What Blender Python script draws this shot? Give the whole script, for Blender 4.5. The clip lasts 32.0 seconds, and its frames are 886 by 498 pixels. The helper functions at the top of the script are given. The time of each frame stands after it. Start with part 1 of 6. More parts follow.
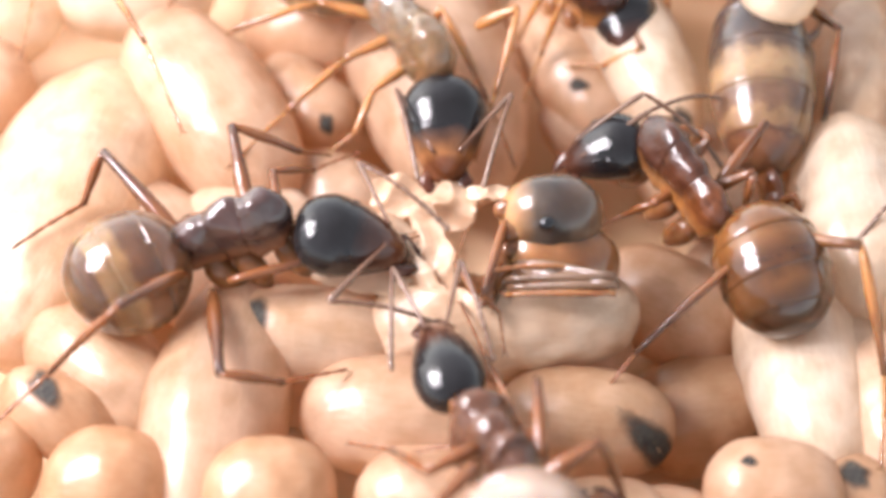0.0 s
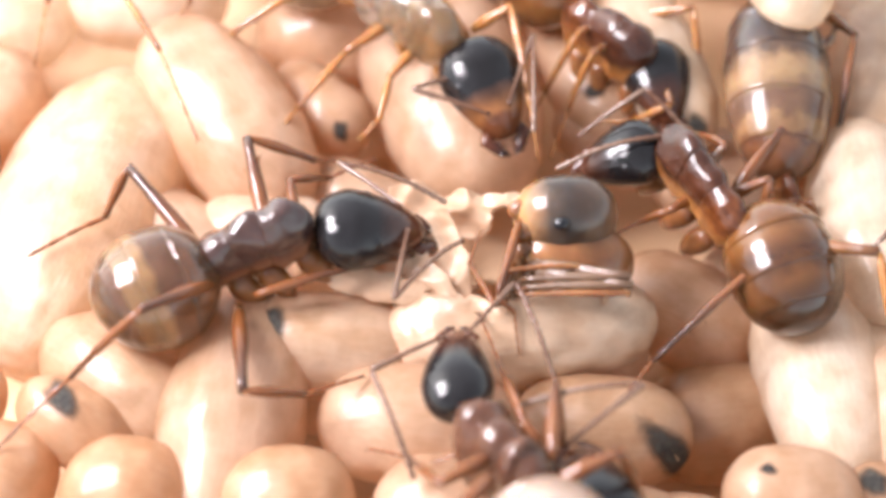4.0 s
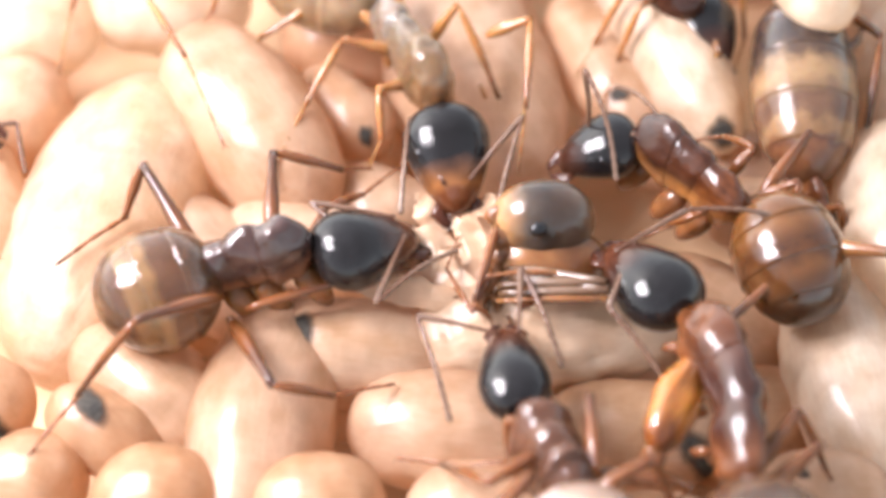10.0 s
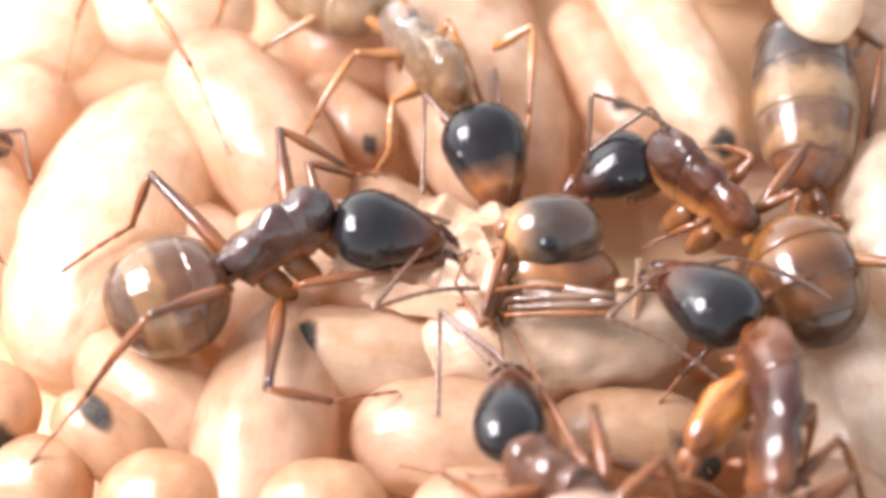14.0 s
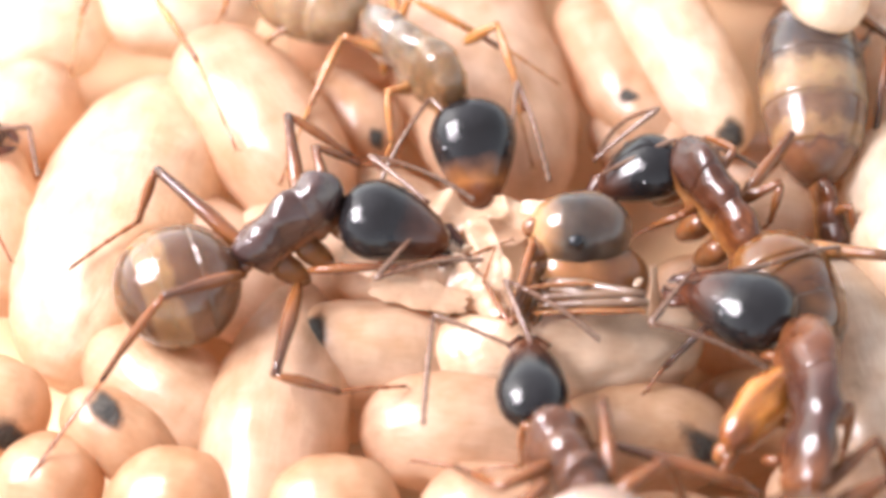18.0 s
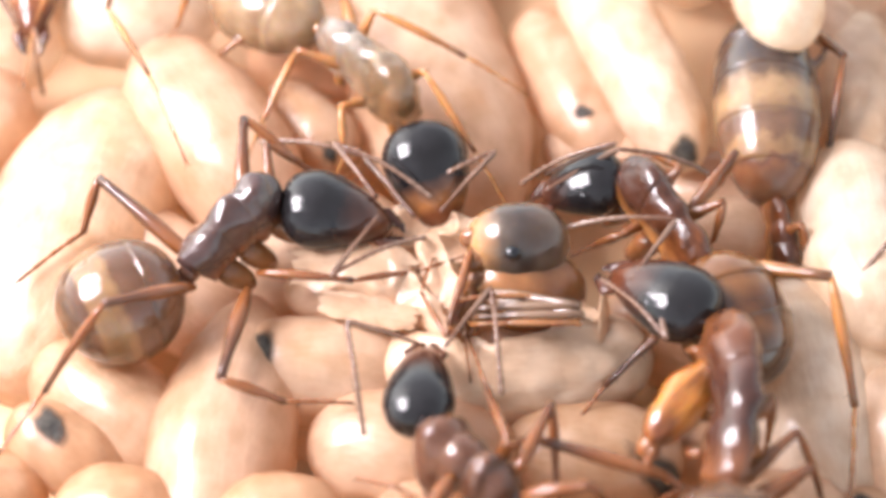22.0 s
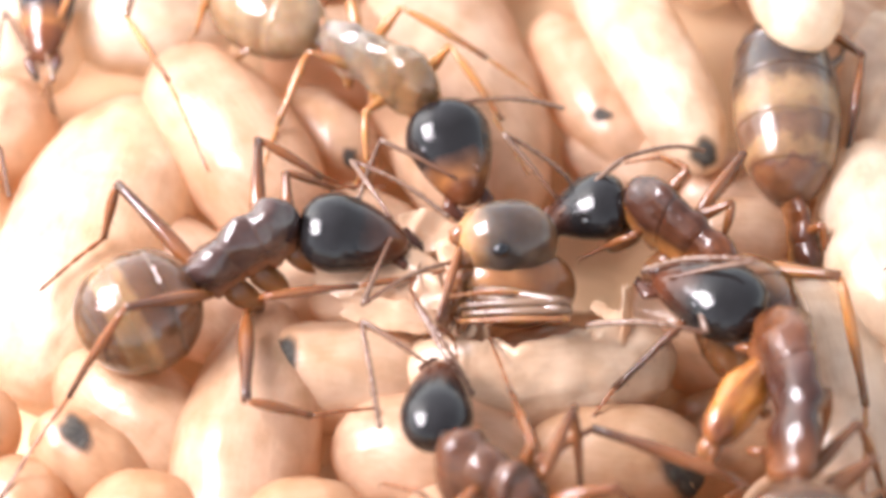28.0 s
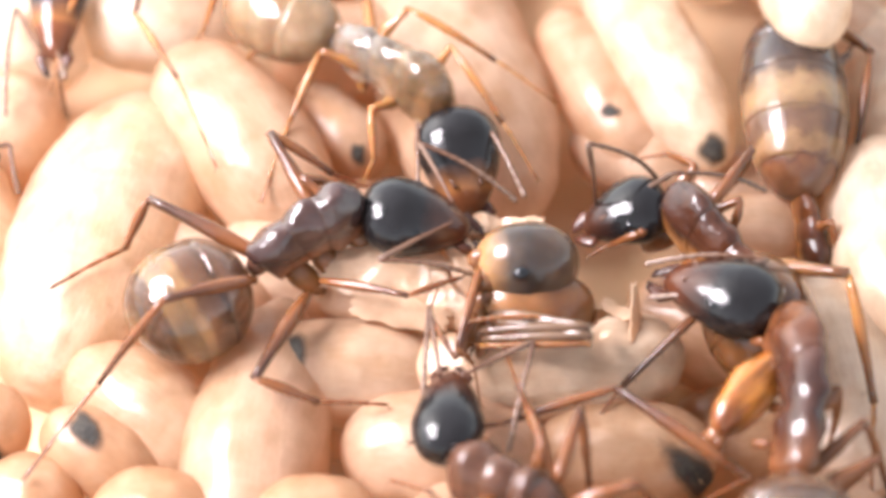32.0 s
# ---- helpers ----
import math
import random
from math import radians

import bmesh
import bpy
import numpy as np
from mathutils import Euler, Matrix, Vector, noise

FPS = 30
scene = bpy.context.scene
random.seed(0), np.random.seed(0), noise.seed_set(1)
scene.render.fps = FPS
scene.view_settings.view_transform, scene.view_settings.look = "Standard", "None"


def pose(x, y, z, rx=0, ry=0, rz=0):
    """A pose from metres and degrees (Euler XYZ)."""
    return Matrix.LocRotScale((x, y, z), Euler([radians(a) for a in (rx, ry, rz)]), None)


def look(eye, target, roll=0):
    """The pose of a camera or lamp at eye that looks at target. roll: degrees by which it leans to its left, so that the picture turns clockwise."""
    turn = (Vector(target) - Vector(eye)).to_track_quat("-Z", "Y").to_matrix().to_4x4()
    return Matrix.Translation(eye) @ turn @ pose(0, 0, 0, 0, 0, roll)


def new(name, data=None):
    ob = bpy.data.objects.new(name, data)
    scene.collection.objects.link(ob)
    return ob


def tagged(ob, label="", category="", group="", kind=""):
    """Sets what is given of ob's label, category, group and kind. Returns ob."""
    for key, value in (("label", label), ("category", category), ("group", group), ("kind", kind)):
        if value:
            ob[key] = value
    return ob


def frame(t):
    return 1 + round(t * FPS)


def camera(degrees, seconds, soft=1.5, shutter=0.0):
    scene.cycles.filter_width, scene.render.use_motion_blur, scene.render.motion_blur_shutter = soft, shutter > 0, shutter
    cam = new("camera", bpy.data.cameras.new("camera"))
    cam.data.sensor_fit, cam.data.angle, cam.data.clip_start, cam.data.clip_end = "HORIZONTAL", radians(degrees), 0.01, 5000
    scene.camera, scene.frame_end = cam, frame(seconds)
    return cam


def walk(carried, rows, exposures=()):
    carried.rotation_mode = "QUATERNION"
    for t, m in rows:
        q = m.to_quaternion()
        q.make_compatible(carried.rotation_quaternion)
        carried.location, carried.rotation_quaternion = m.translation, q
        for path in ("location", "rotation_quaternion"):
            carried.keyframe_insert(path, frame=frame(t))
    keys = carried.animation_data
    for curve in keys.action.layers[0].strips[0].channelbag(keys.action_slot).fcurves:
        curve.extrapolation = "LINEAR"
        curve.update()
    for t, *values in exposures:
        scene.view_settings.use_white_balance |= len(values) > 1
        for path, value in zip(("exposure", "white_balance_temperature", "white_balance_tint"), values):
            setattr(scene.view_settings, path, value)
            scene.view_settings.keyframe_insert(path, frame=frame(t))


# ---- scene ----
from mathutils.bvhtree import BVHTree

# ---- camera: a small hand-held close-up camera, a hand's width above the brood ----
MM = 0.001
cam = camera(32.0, 32.0, 4.2)
cam.data.dof.use_dof = True
cam.data.dof.focus_distance = 35.5 * MM
cam.data.dof.aperture_fstop = 58.0


def eye(x, y, z, rx, ry, rz):
    return pose(x * MM, y * MM, z * MM, rx, ry, rz)


walk(cam, [
    (0.0, eye(0.530, -23.180, 28.917, 37.970, -0.396, 0.300)),
    (0.5, eye(0.616, -23.107, 28.976, 37.850, -0.461, 0.278)),
    (1.0, eye(0.685, -23.111, 28.964, 37.958, -0.250, 0.183)),
    (1.5, eye(0.530, -23.208, 28.915, 38.147, -0.404, 0.123)),
    (2.0, eye(0.515, -23.117, 28.974, 38.005, -0.216, 0.196)),
    (2.5, eye(0.161, -22.956, 29.040, 37.842, -0.366, 0.253)),
    (3.0, eye(0.144, -23.098, 28.899, 38.154, -0.169, 0.178)),
    (3.5, eye(0.189, -23.071, 28.930, 38.094, -0.203, 0.196)),
    (5.5, eye(0.049, -22.937, 28.982, 37.945, -0.321, 0.209)),
    (6.0, eye(-0.066, -22.929, 28.920, 37.977, -0.100, 0.157)),
    (6.5, eye(-0.105, -22.982, 28.852, 38.092, -0.082, 0.096)),
    (7.0, eye(-0.062, -23.000, 28.883, 38.123, 0.053, 0.103)),
    (7.5, eye(-0.091, -22.970, 28.915, 38.034, 0.023, 0.125)),
    (8.0, eye(-0.122, -22.933, 28.950, 38.018, 0.016, 0.072)),
    (8.5, eye(-0.107, -22.822, 29.033, 37.817, -0.003, 0.207)),
    (9.0, eye(-0.179, -22.865, 29.014, 37.878, 0.099, 0.230)),
    (9.5, eye(-0.292, -23.042, 28.827, 38.306, 0.163, 0.138)),
    (10.0, eye(-0.279, -22.901, 28.937, 38.070, 0.198, 0.127)),
    (10.5, eye(-0.320, -22.922, 28.927, 38.061, 0.185, 0.086)),
    (11.0, eye(-0.286, -22.874, 29.004, 37.931, 0.285, 0.149)),
    (11.5, eye(-0.422, -22.866, 29.070, 37.766, 0.077, 0.019)),
    (12.0, eye(-0.343, -22.777, 29.149, 37.713, 0.289, 0.175)),
    (12.5, eye(-0.420, -22.710, 29.214, 37.539, 0.259, 0.306)),
    (13.0, eye(-0.597, -22.672, 29.202, 37.737, -0.026, 0.016)),
    (13.5, eye(-0.439, -22.968, 29.134, 38.206, 0.097, 0.208)),
    (14.0, eye(-0.357, -22.999, 29.142, 38.304, 0.053, 0.303)),
    (14.5, eye(-0.427, -22.975, 29.099, 38.135, 0.356, 0.313)),
    (16.5, eye(-0.617, -22.930, 29.115, 38.056, 0.317, 0.304)),
    (17.0, eye(-0.752, -22.848, 29.172, 38.034, 0.215, 0.205)),
    (17.5, eye(-0.703, -22.798, 29.207, 37.921, 0.346, 0.185)),
    (18.0, eye(-0.538, -22.842, 29.202, 37.827, 0.322, -0.010)),
    (18.5, eye(-0.005, -22.765, 29.209, 37.736, -0.014, 0.111)),
    (19.0, eye(1.452, -22.832, 29.108, 37.854, -0.680, -0.387)),
    (19.5, eye(0.897, -22.858, 29.181, 37.800, -0.678, -0.529)),
    (20.0, eye(0.207, -22.711, 29.205, 37.905, 0.041, -0.237)),
    (20.5, eye(0.175, -22.629, 29.336, 37.858, -0.116, -0.229)),
    (21.0, eye(0.619, -22.734, 29.240, 38.229, 0.143, -0.048)),
    (21.5, eye(0.406, -22.622, 29.187, 38.138, -0.022, 0.007)),
    (22.0, eye(0.200, -22.535, 29.272, 37.985, -0.445, -0.109)),
    (22.5, eye(0.229, -22.538, 29.288, 38.132, -0.338, -0.090)),
    (23.0, eye(0.264, -22.684, 29.232, 38.031, -0.173, -0.067)),
    (23.5, eye(0.056, -22.459, 29.425, 37.730, -0.288, -0.091)),
    (24.0, eye(0.114, -22.572, 29.301, 38.018, -0.161, -0.182)),
    (24.5, eye(0.139, -22.609, 29.286, 38.143, -0.029, -0.262)),
    (25.0, eye(0.094, -22.599, 29.286, 38.089, -0.087, -0.245)),
    (25.5, eye(0.012, -22.597, 29.349, 38.067, -0.122, -0.217)),
    (27.5, eye(-0.083, -22.553, 29.347, 38.075, 0.161, -0.343)),
    (28.0, eye(-0.064, -22.586, 29.300, 38.167, 0.206, -0.328)),
    (28.5, eye(-0.021, -22.579, 29.343, 38.053, 0.348, -0.289)),
    (29.0, eye(-0.098, -22.523, 29.364, 38.055, 0.233, -0.337)),
    (29.5, eye(-0.222, -22.482, 29.416, 38.145, 0.272, -0.292)),
    (30.0, eye(-0.131, -22.591, 29.299, 38.194, 0.322, -0.202)),
    (30.5, eye(-0.052, -22.486, 29.315, 38.032, 0.450, -0.250)),
    (31.0, eye(-0.158, -22.450, 29.366, 37.942, 0.242, -0.223)),
    (31.5, eye(-0.290, -22.487, 29.321, 37.938, 0.156, -0.400)),
    (32.0, eye(-0.200, -22.493, 29.410, 37.835, 0.310, -0.282)),
], [(0.0, 0.17), (11.0, 0.18), (14.5, 0.25), (18.0, 0.28), (32.0, 0.28)])

# ---- light: a lamp of two bright panels, up to the left, and the pale light of the room ----
world = bpy.data.worlds.new("sky")
scene.world = world
world.use_nodes = True
sky = world.node_tree.nodes.new("ShaderNodeTexSky")
sky.sky_type, sky.sun_disc = "NISHITA", False
sky.sun_elevation, sky.sun_rotation = radians(36), radians(-52)
background = world.node_tree.nodes["Background"]
background.inputs["Strength"].default_value = 0.30
haze = world.node_tree.nodes.new("ShaderNodeHueSaturation")
haze.inputs["Saturation"].default_value = 0.26
world.node_tree.links.new(sky.outputs["Color"], haze.inputs["Color"])
world.node_tree.links.new(haze.outputs["Color"], background.inputs["Color"])

for side in (-1, 1):
    lamp = new("lamp", bpy.data.lights.new("lamp", "AREA"))
    lamp.data.shape, lamp.data.size, lamp.data.size_y = "RECTANGLE", 10 * MM, 20 * MM
    lamp.data.energy, lamp.data.color = 0.0304, (1.0, 0.920, 0.982)
    lamp.matrix_world = look((-32 * MM, 2 * MM, 35 * MM), (-3 * MM, 2 * MM, 0)) @ pose(side * 7 * MM, 0, 0)

# ---- materials ----
def material(name, roughness=0.5, specular=0.5):
    m = bpy.data.materials.new(name)
    m.use_nodes = True
    b = m.node_tree.nodes["Principled BSDF"]
    b.inputs["Roughness"].default_value = roughness
    b.inputs["Specular IOR Level"].default_value = specular
    return m, m.node_tree.nodes, m.node_tree.links, b


def noise_node(nodes, links, size_mm, detail=3.0, stretch=(1, 1, 1)):
    """Noise whose grains are about size_mm across, in the space of its object."""
    tc, mp = nodes.new("ShaderNodeTexCoord"), nodes.new("ShaderNodeMapping")
    mp.inputs["Scale"].default_value = stretch
    n = nodes.new("ShaderNodeTexNoise")
    n.inputs["Scale"].default_value = 1.0 / (size_mm * MM)
    n.inputs["Detail"].default_value = detail
    links.new(tc.outputs["Object"], mp.inputs["Vector"])
    links.new(mp.outputs["Vector"], n.inputs["Vector"])
    return n


def ramp(nodes, stops):
    r = nodes.new("ShaderNodeValToRGB")
    while len(r.color_ramp.elements) < len(stops):
        r.color_ramp.elements.new(0.5)
    for e, (at, c) in zip(r.color_ramp.elements, stops):
        e.position, e.color = at, (*c, 1)
    return r


def mix(nodes, links, kind, factor, a, b):
    m = nodes.new("ShaderNodeMix")
    m.data_type, m.blend_type = "RGBA", kind
    for value, socket in ((factor, m.inputs[0]), (a, m.inputs[6]), (b, m.inputs[7])):
        if isinstance(value, bpy.types.NodeSocket):
            links.new(value, socket)
        elif isinstance(value, tuple):
            socket.default_value = (*value, 1)
        else:
            socket.default_value = value
    return m.outputs[2]


def bump(nodes, links, b, heights, distance_mm):
    last = None
    for h, d in zip(heights, distance_mm):
        u = nodes.new("ShaderNodeBump")
        u.inputs["Distance"].default_value = d * MM
        u.inputs["Strength"].default_value = 0.6
        links.new(h, u.inputs["Height"])
        if last:
            links.new(last, u.inputs["Normal"])
        last = u.outputs["Normal"]
    links.new(last, b.inputs["Normal"])


def silk(name, light, dark, glow=0.5):
    """Spun cocoon silk: matted fibres, papery wrinkles, blotches where the pupa lies against the wall, light passing through."""
    m, nodes, links, b = material(name, 0.36, 0.5)
    info = nodes.new("ShaderNodeObjectInfo")
    patch = noise_node(nodes, links, 2.0, 3, (0.7, 1, 1))
    patch.inputs["Distortion"].default_value = 0.8
    blotch = noise_node(nodes, links, 0.8, 5)
    fibre = noise_node(nodes, links, 0.10, 4, (0.18, 1, 1))
    fibre_b = noise_node(nodes, links, 0.22, 4, (1, 0.25, 0.7))
    wrinkle = noise_node(nodes, links, 0.9, 2, (0.5, 1, 1))
    wrinkle.noise_type = "RIDGED_MULTIFRACTAL"
    for n in (patch, wrinkle):
        n.noise_dimensions = "4D"
        w = nodes.new("ShaderNodeMath")
        w.operation = "MULTIPLY"
        w.inputs[1].default_value = 40.0
        links.new(info.outputs["Random"], w.inputs[0])
        links.new(w.outputs[0], n.inputs["W"])
    tone = ramp(nodes, [(0.34, dark), (0.60, light)])
    links.new(patch.outputs["Fac"], tone.inputs["Fac"])
    spot = ramp(nodes, [(0.36, (0.82, 0.73, 0.64)), (0.50, (0.97, 0.95, 0.93)), (0.60, (1.06, 1.07, 1.09))])
    links.new(blotch.outputs["Fac"], spot.inputs["Fac"])
    c = mix(nodes, links, "MULTIPLY", 0.7, tone.outputs["Color"], spot.outputs["Color"])
    grain = ramp(nodes, [(0.25, (0.90, 0.84, 0.78)), (0.65, (1, 1, 1))])
    links.new(fibre.outputs["Fac"], grain.inputs["Fac"])
    c = mix(nodes, links, "MULTIPLY", 0.6, c, grain.outputs["Color"])
    each = ramp(nodes, [(0.0, (0.93, 0.85, 0.77)), (1.0, (1.0, 1.0, 1.0))])
    links.new(info.outputs["Random"], each.inputs["Fac"])
    c = mix(nodes, links, "MULTIPLY", 1.0, c, each.outputs["Color"])
    links.new(c, b.inputs["Base Color"])
    b.inputs["Coat Weight"].default_value, b.inputs["Coat Roughness"].default_value = 0.7, 0.16
    bump(nodes, links, b, [wrinkle.outputs["Fac"], blotch.outputs["Fac"], fibre.outputs["Fac"], fibre_b.outputs["Fac"]], (0.24, 0.09, 0.035, 0.025))
    through_it, both = nodes.new("ShaderNodeBsdfTranslucent"), nodes.new("ShaderNodeMixShader")
    links.new(c, through_it.inputs["Color"])
    links.new(b.inputs["Normal"].links[0].from_socket, through_it.inputs["Normal"])
    both.inputs[0].default_value = glow
    links.new(b.outputs[0], both.inputs[1])
    links.new(through_it.outputs[0], both.inputs[2])
    links.new(both.outputs[0], nodes["Material Output"].inputs["Surface"])
    return m


def cuticle(name, stops, length_mm, roughness=0.22, sub=0.0, alpha=0.0, coat=0.5, under=None, level_mm=0.0, lump=0.02, waver=0.07, streak=0.0):
    """Ant cuticle: pigment that changes along the part, fine shagreen, dull worn specks. alpha: how far light passes through it. under: its pigment below level_mm."""
    m, nodes, links, b = material(name, roughness, 0.45)
    tc, sp = nodes.new("ShaderNodeTexCoord"), nodes.new("ShaderNodeSeparateXYZ")
    links.new(tc.outputs["Object"], sp.inputs["Vector"])
    k = nodes.new("ShaderNodeMath")
    k.operation = "MULTIPLY"
    k.inputs[1].default_value = 1.0 / (length_mm * MM)
    links.new(sp.outputs["X"], k.inputs[0])
    cloud = noise_node(nodes, links, 0.7, 3)
    fine = noise_node(nodes, links, 0.035, 2)
    sway = nodes.new("ShaderNodeMath")
    sway.operation = "MULTIPLY_ADD"
    sway.inputs[1].default_value = waver
    links.new(cloud.outputs["Fac"], sway.inputs[0])
    links.new(k.outputs[0], sway.inputs[2])
    r = ramp(nodes, stops)
    links.new(sway.outputs[0], r.inputs["Fac"])
    g = ramp(nodes, [(0.35, (0.50, 0.42, 0.36)), (0.62, (1.1, 1.08, 1.05))])
    links.new(cloud.outputs["Fac"], g.inputs["Fac"])
    c = mix(nodes, links, "MULTIPLY", 0.6, r.outputs["Color"], g.outputs["Color"])
    if streak:
        lines = noise_node(nodes, links, 0.22, 3, (0.12, 1, 1))
        dark_lines = ramp(nodes, [(0.40, (0.34, 0.24, 0.18)), (0.56, (1.05, 1.05, 1.0))])
        links.new(lines.outputs["Fac"], dark_lines.inputs["Fac"])
        c = mix(nodes, links, "MULTIPLY", streak, c, dark_lines.outputs["Color"])
    if under:
        low = nodes.new("ShaderNodeMapRange")
        low.inputs["From Min"].default_value, low.inputs["From Max"].default_value = (level_mm - 0.35) * MM, (level_mm + 0.25) * MM
        low.inputs["To Min"].default_value, low.inputs["To Max"].default_value = 1.0, 0.0
        tilt = nodes.new("ShaderNodeMath")
        tilt.operation = "MULTIPLY_ADD"
        tilt.inputs[1].default_value = 0.8 * MM
        links.new(cloud.outputs["Fac"], tilt.inputs[0])
        links.new(sp.outputs["Z"], tilt.inputs[2])
        links.new(tilt.outputs[0], low.inputs["Value"])
        c = mix(nodes, links, "MIX", low.outputs[0], c, under)
    links.new(c, b.inputs["Base Color"])
    rough = nodes.new("ShaderNodeMapRange")
    rough.inputs["To Min"].default_value, rough.inputs["To Max"].default_value = roughness * 0.75, roughness * 1.5
    links.new(cloud.outputs["Fac"], rough.inputs["Value"])
    links.new(rough.outputs[0], b.inputs["Roughness"])
    b.inputs["Subsurface Weight"].default_value = sub
    b.inputs["Subsurface Radius"].default_value = (1.0, 0.45, 0.18)
    b.inputs["Subsurface Scale"].default_value = 0.4 * MM
    b.inputs["Transmission Weight"].default_value = alpha
    b.inputs["IOR"].default_value = 1.45
    b.inputs["Coat Weight"].default_value = coat
    b.inputs["Coat Roughness"].default_value = 0.04
    lumps = noise_node(nodes, links, 0.25, 3)
    bump(nodes, links, b, [lumps.outputs["Fac"], fine.outputs["Fac"]], (lump, 0.005))
    return m


BLACK, DEEP = (0.013, 0.012, 0.013), (0.050, 0.020, 0.013)

COCOON = silk("cocoon_silk", (0.87, 0.695, 0.53), (0.80, 0.57, 0.385), 0.5)
# Rosy silk, darkened: also carries the shade painted into lower cocoons.
COCOON_ROSY_SHADED = silk("cocoon_silk_rosy", (0.80, 0.585, 0.415), (0.71, 0.48, 0.31), 0.5)
MECONIUM, _n, _l, _b = material("meconium", 0.75, 0.3)
_c = noise_node(_n, _l, 0.12, 4)
_r = ramp(_n, [(0.35, (0.018, 0.018, 0.017)), (0.7, (0.075, 0.065, 0.05))])
_l.new(_c.outputs["Fac"], _r.inputs["Fac"])
_l.new(_r.outputs["Color"], _b.inputs["Base Color"])
bump(_n, _l, _b, [_c.outputs["Fac"]], (0.05,))
_e = _n.new("ShaderNodeAttribute")
_e.attribute_name = "thickness"
_k = _n.new("ShaderNodeMath")
_k.operation = "MULTIPLY_ADD"
_k.inputs[1].default_value, _k.inputs[2].default_value = 0.5, -0.25
_l.new(_c.outputs["Fac"], _k.inputs[0])
_s = _n.new("ShaderNodeMath")
_s.operation, _s.use_clamp = "ADD", True
_l.new(_e.outputs["Fac"], _s.inputs[0])
_l.new(_k.outputs[0], _s.inputs[1])
_l.new(_s.outputs[0], _b.inputs["Alpha"])
# Lighter copy of the silk: strong light painted into the brightest cocoons.
COCOON_LIT = silk("cocoon_silk_pale", (0.91, 0.79, 0.645), (0.88, 0.69, 0.49), 0.5)
# Darkest copy of the silk: shade painted into the bottom cocoons.
COCOON_SHADED = silk("cocoon_silk_tan", (0.72, 0.49, 0.315), (0.64, 0.41, 0.245), 0.5)
TORN_SILK = silk("torn_silk", (0.88, 0.72, 0.55), (0.83, 0.62, 0.43), 0.5)
EYE, _n, _l, _b = material("compound_eye", 0.12, 0.6)
_c = noise_node(_n, _l, 0.02, 1)
_b.inputs["Base Color"].default_value = (0.006, 0.006, 0.008, 1)
bump(_n, _l, _b, [_c.outputs["Fac"]], (0.004,))
FLOOR, _n, _l, _b = material("nest_floor", 0.9, 0.2)
_c, _d = noise_node(_n, _l, 3.0, 5), noise_node(_n, _l, 0.3, 5)
_r = ramp(_n, [(0.3, (0.60, 0.40, 0.23)), (0.7, (0.74, 0.53, 0.34))])
_l.new(_c.outputs["Fac"], _r.inputs["Fac"])
_l.new(_r.outputs["Color"], _b.inputs["Base Color"])
bump(_n, _l, _b, [_c.outputs["Fac"], _d.outputs["Fac"]], (0.3, 0.05))

LIMB = cuticle("limb_rust", [(0.0, (0.25, 0.092, 0.028)), (0.5, (0.16, 0.058, 0.021)), (1.0, (0.070, 0.028, 0.015))], 2.6, 0.17, 0.3, 0.0, 0.5)
LIMB_PALE = cuticle("limb_amber", [(0.0, (0.46, 0.22, 0.07)), (0.6, (0.34, 0.15, 0.05)), (1.0, (0.17, 0.075, 0.032))], 2.6, 0.15, 0.5, 0.1, 0.6)
FEELER = cuticle("feeler_rust", [(0.0, (0.13, 0.055, 0.03)), (0.4, (0.15, 0.08, 0.05)), (1.0, (0.24, 0.16, 0.12))], 3.0, 0.22, 0.0, 0.0, 0.5)
HEAD_BLACK = cuticle("head_black", [(0.0, BLACK), (0.55, BLACK), (0.75, DEEP), (0.95, (0.085, 0.027, 0.013))], 2.6, 0.085, 0.0, 0.0, 0.2, lump=0.03, waver=0.12)
HEAD_AMBER = cuticle("head_black_amber_face", [(0.0, BLACK), (0.68, BLACK), (0.74, (0.07, 0.036, 0.024)), (0.84, (0.17, 0.072, 0.03)), (0.93, (0.27, 0.11, 0.038)), (1.0, (0.14, 0.048, 0.02))], 2.6, 0.085, 0.0, 0.0, 0.2, lump=0.03, waver=0.16)
MANDIBLE = cuticle("mandible", [(0.0, (0.11, 0.034, 0.014)), (0.6, (0.075, 0.022, 0.011)), (1.0, BLACK)], 0.8, 0.2, 0.0, 0.0, 0.2)


# ---- shapes; all lengths below are millimetres ----
def along(a, b, up=(0, 0, 1)):
    """A pose at a whose x axis points to b and whose z axis lies on the side of up."""
    a, b = Vector(a), Vector(b)
    x = (b - a).normalized()
    y = Vector(up).cross(x)
    if y.length < 1e-4:
        y = Vector((0, 1, 0))
    y.normalize()
    z = x.cross(y)
    m = Matrix((x, y, z)).transposed().to_4x4()
    m.translation = a * MM
    return m


def part(name, bm, mat, parent=None, label="", m=None, smooth=True):
    me = bpy.data.meshes.new(name)
    bmesh.ops.recalc_face_normals(bm, faces=bm.faces)
    bm.to_mesh(me)
    bm.free()
    me.materials.append(mat)
    me.polygons.foreach_set("use_smooth", [smooth] * len(me.polygons))
    ob = new(name, me)
    ob.parent = parent
    if m is not None:
        ob.matrix_basis = m
    if label:
        ob["label"] = label
    return ob


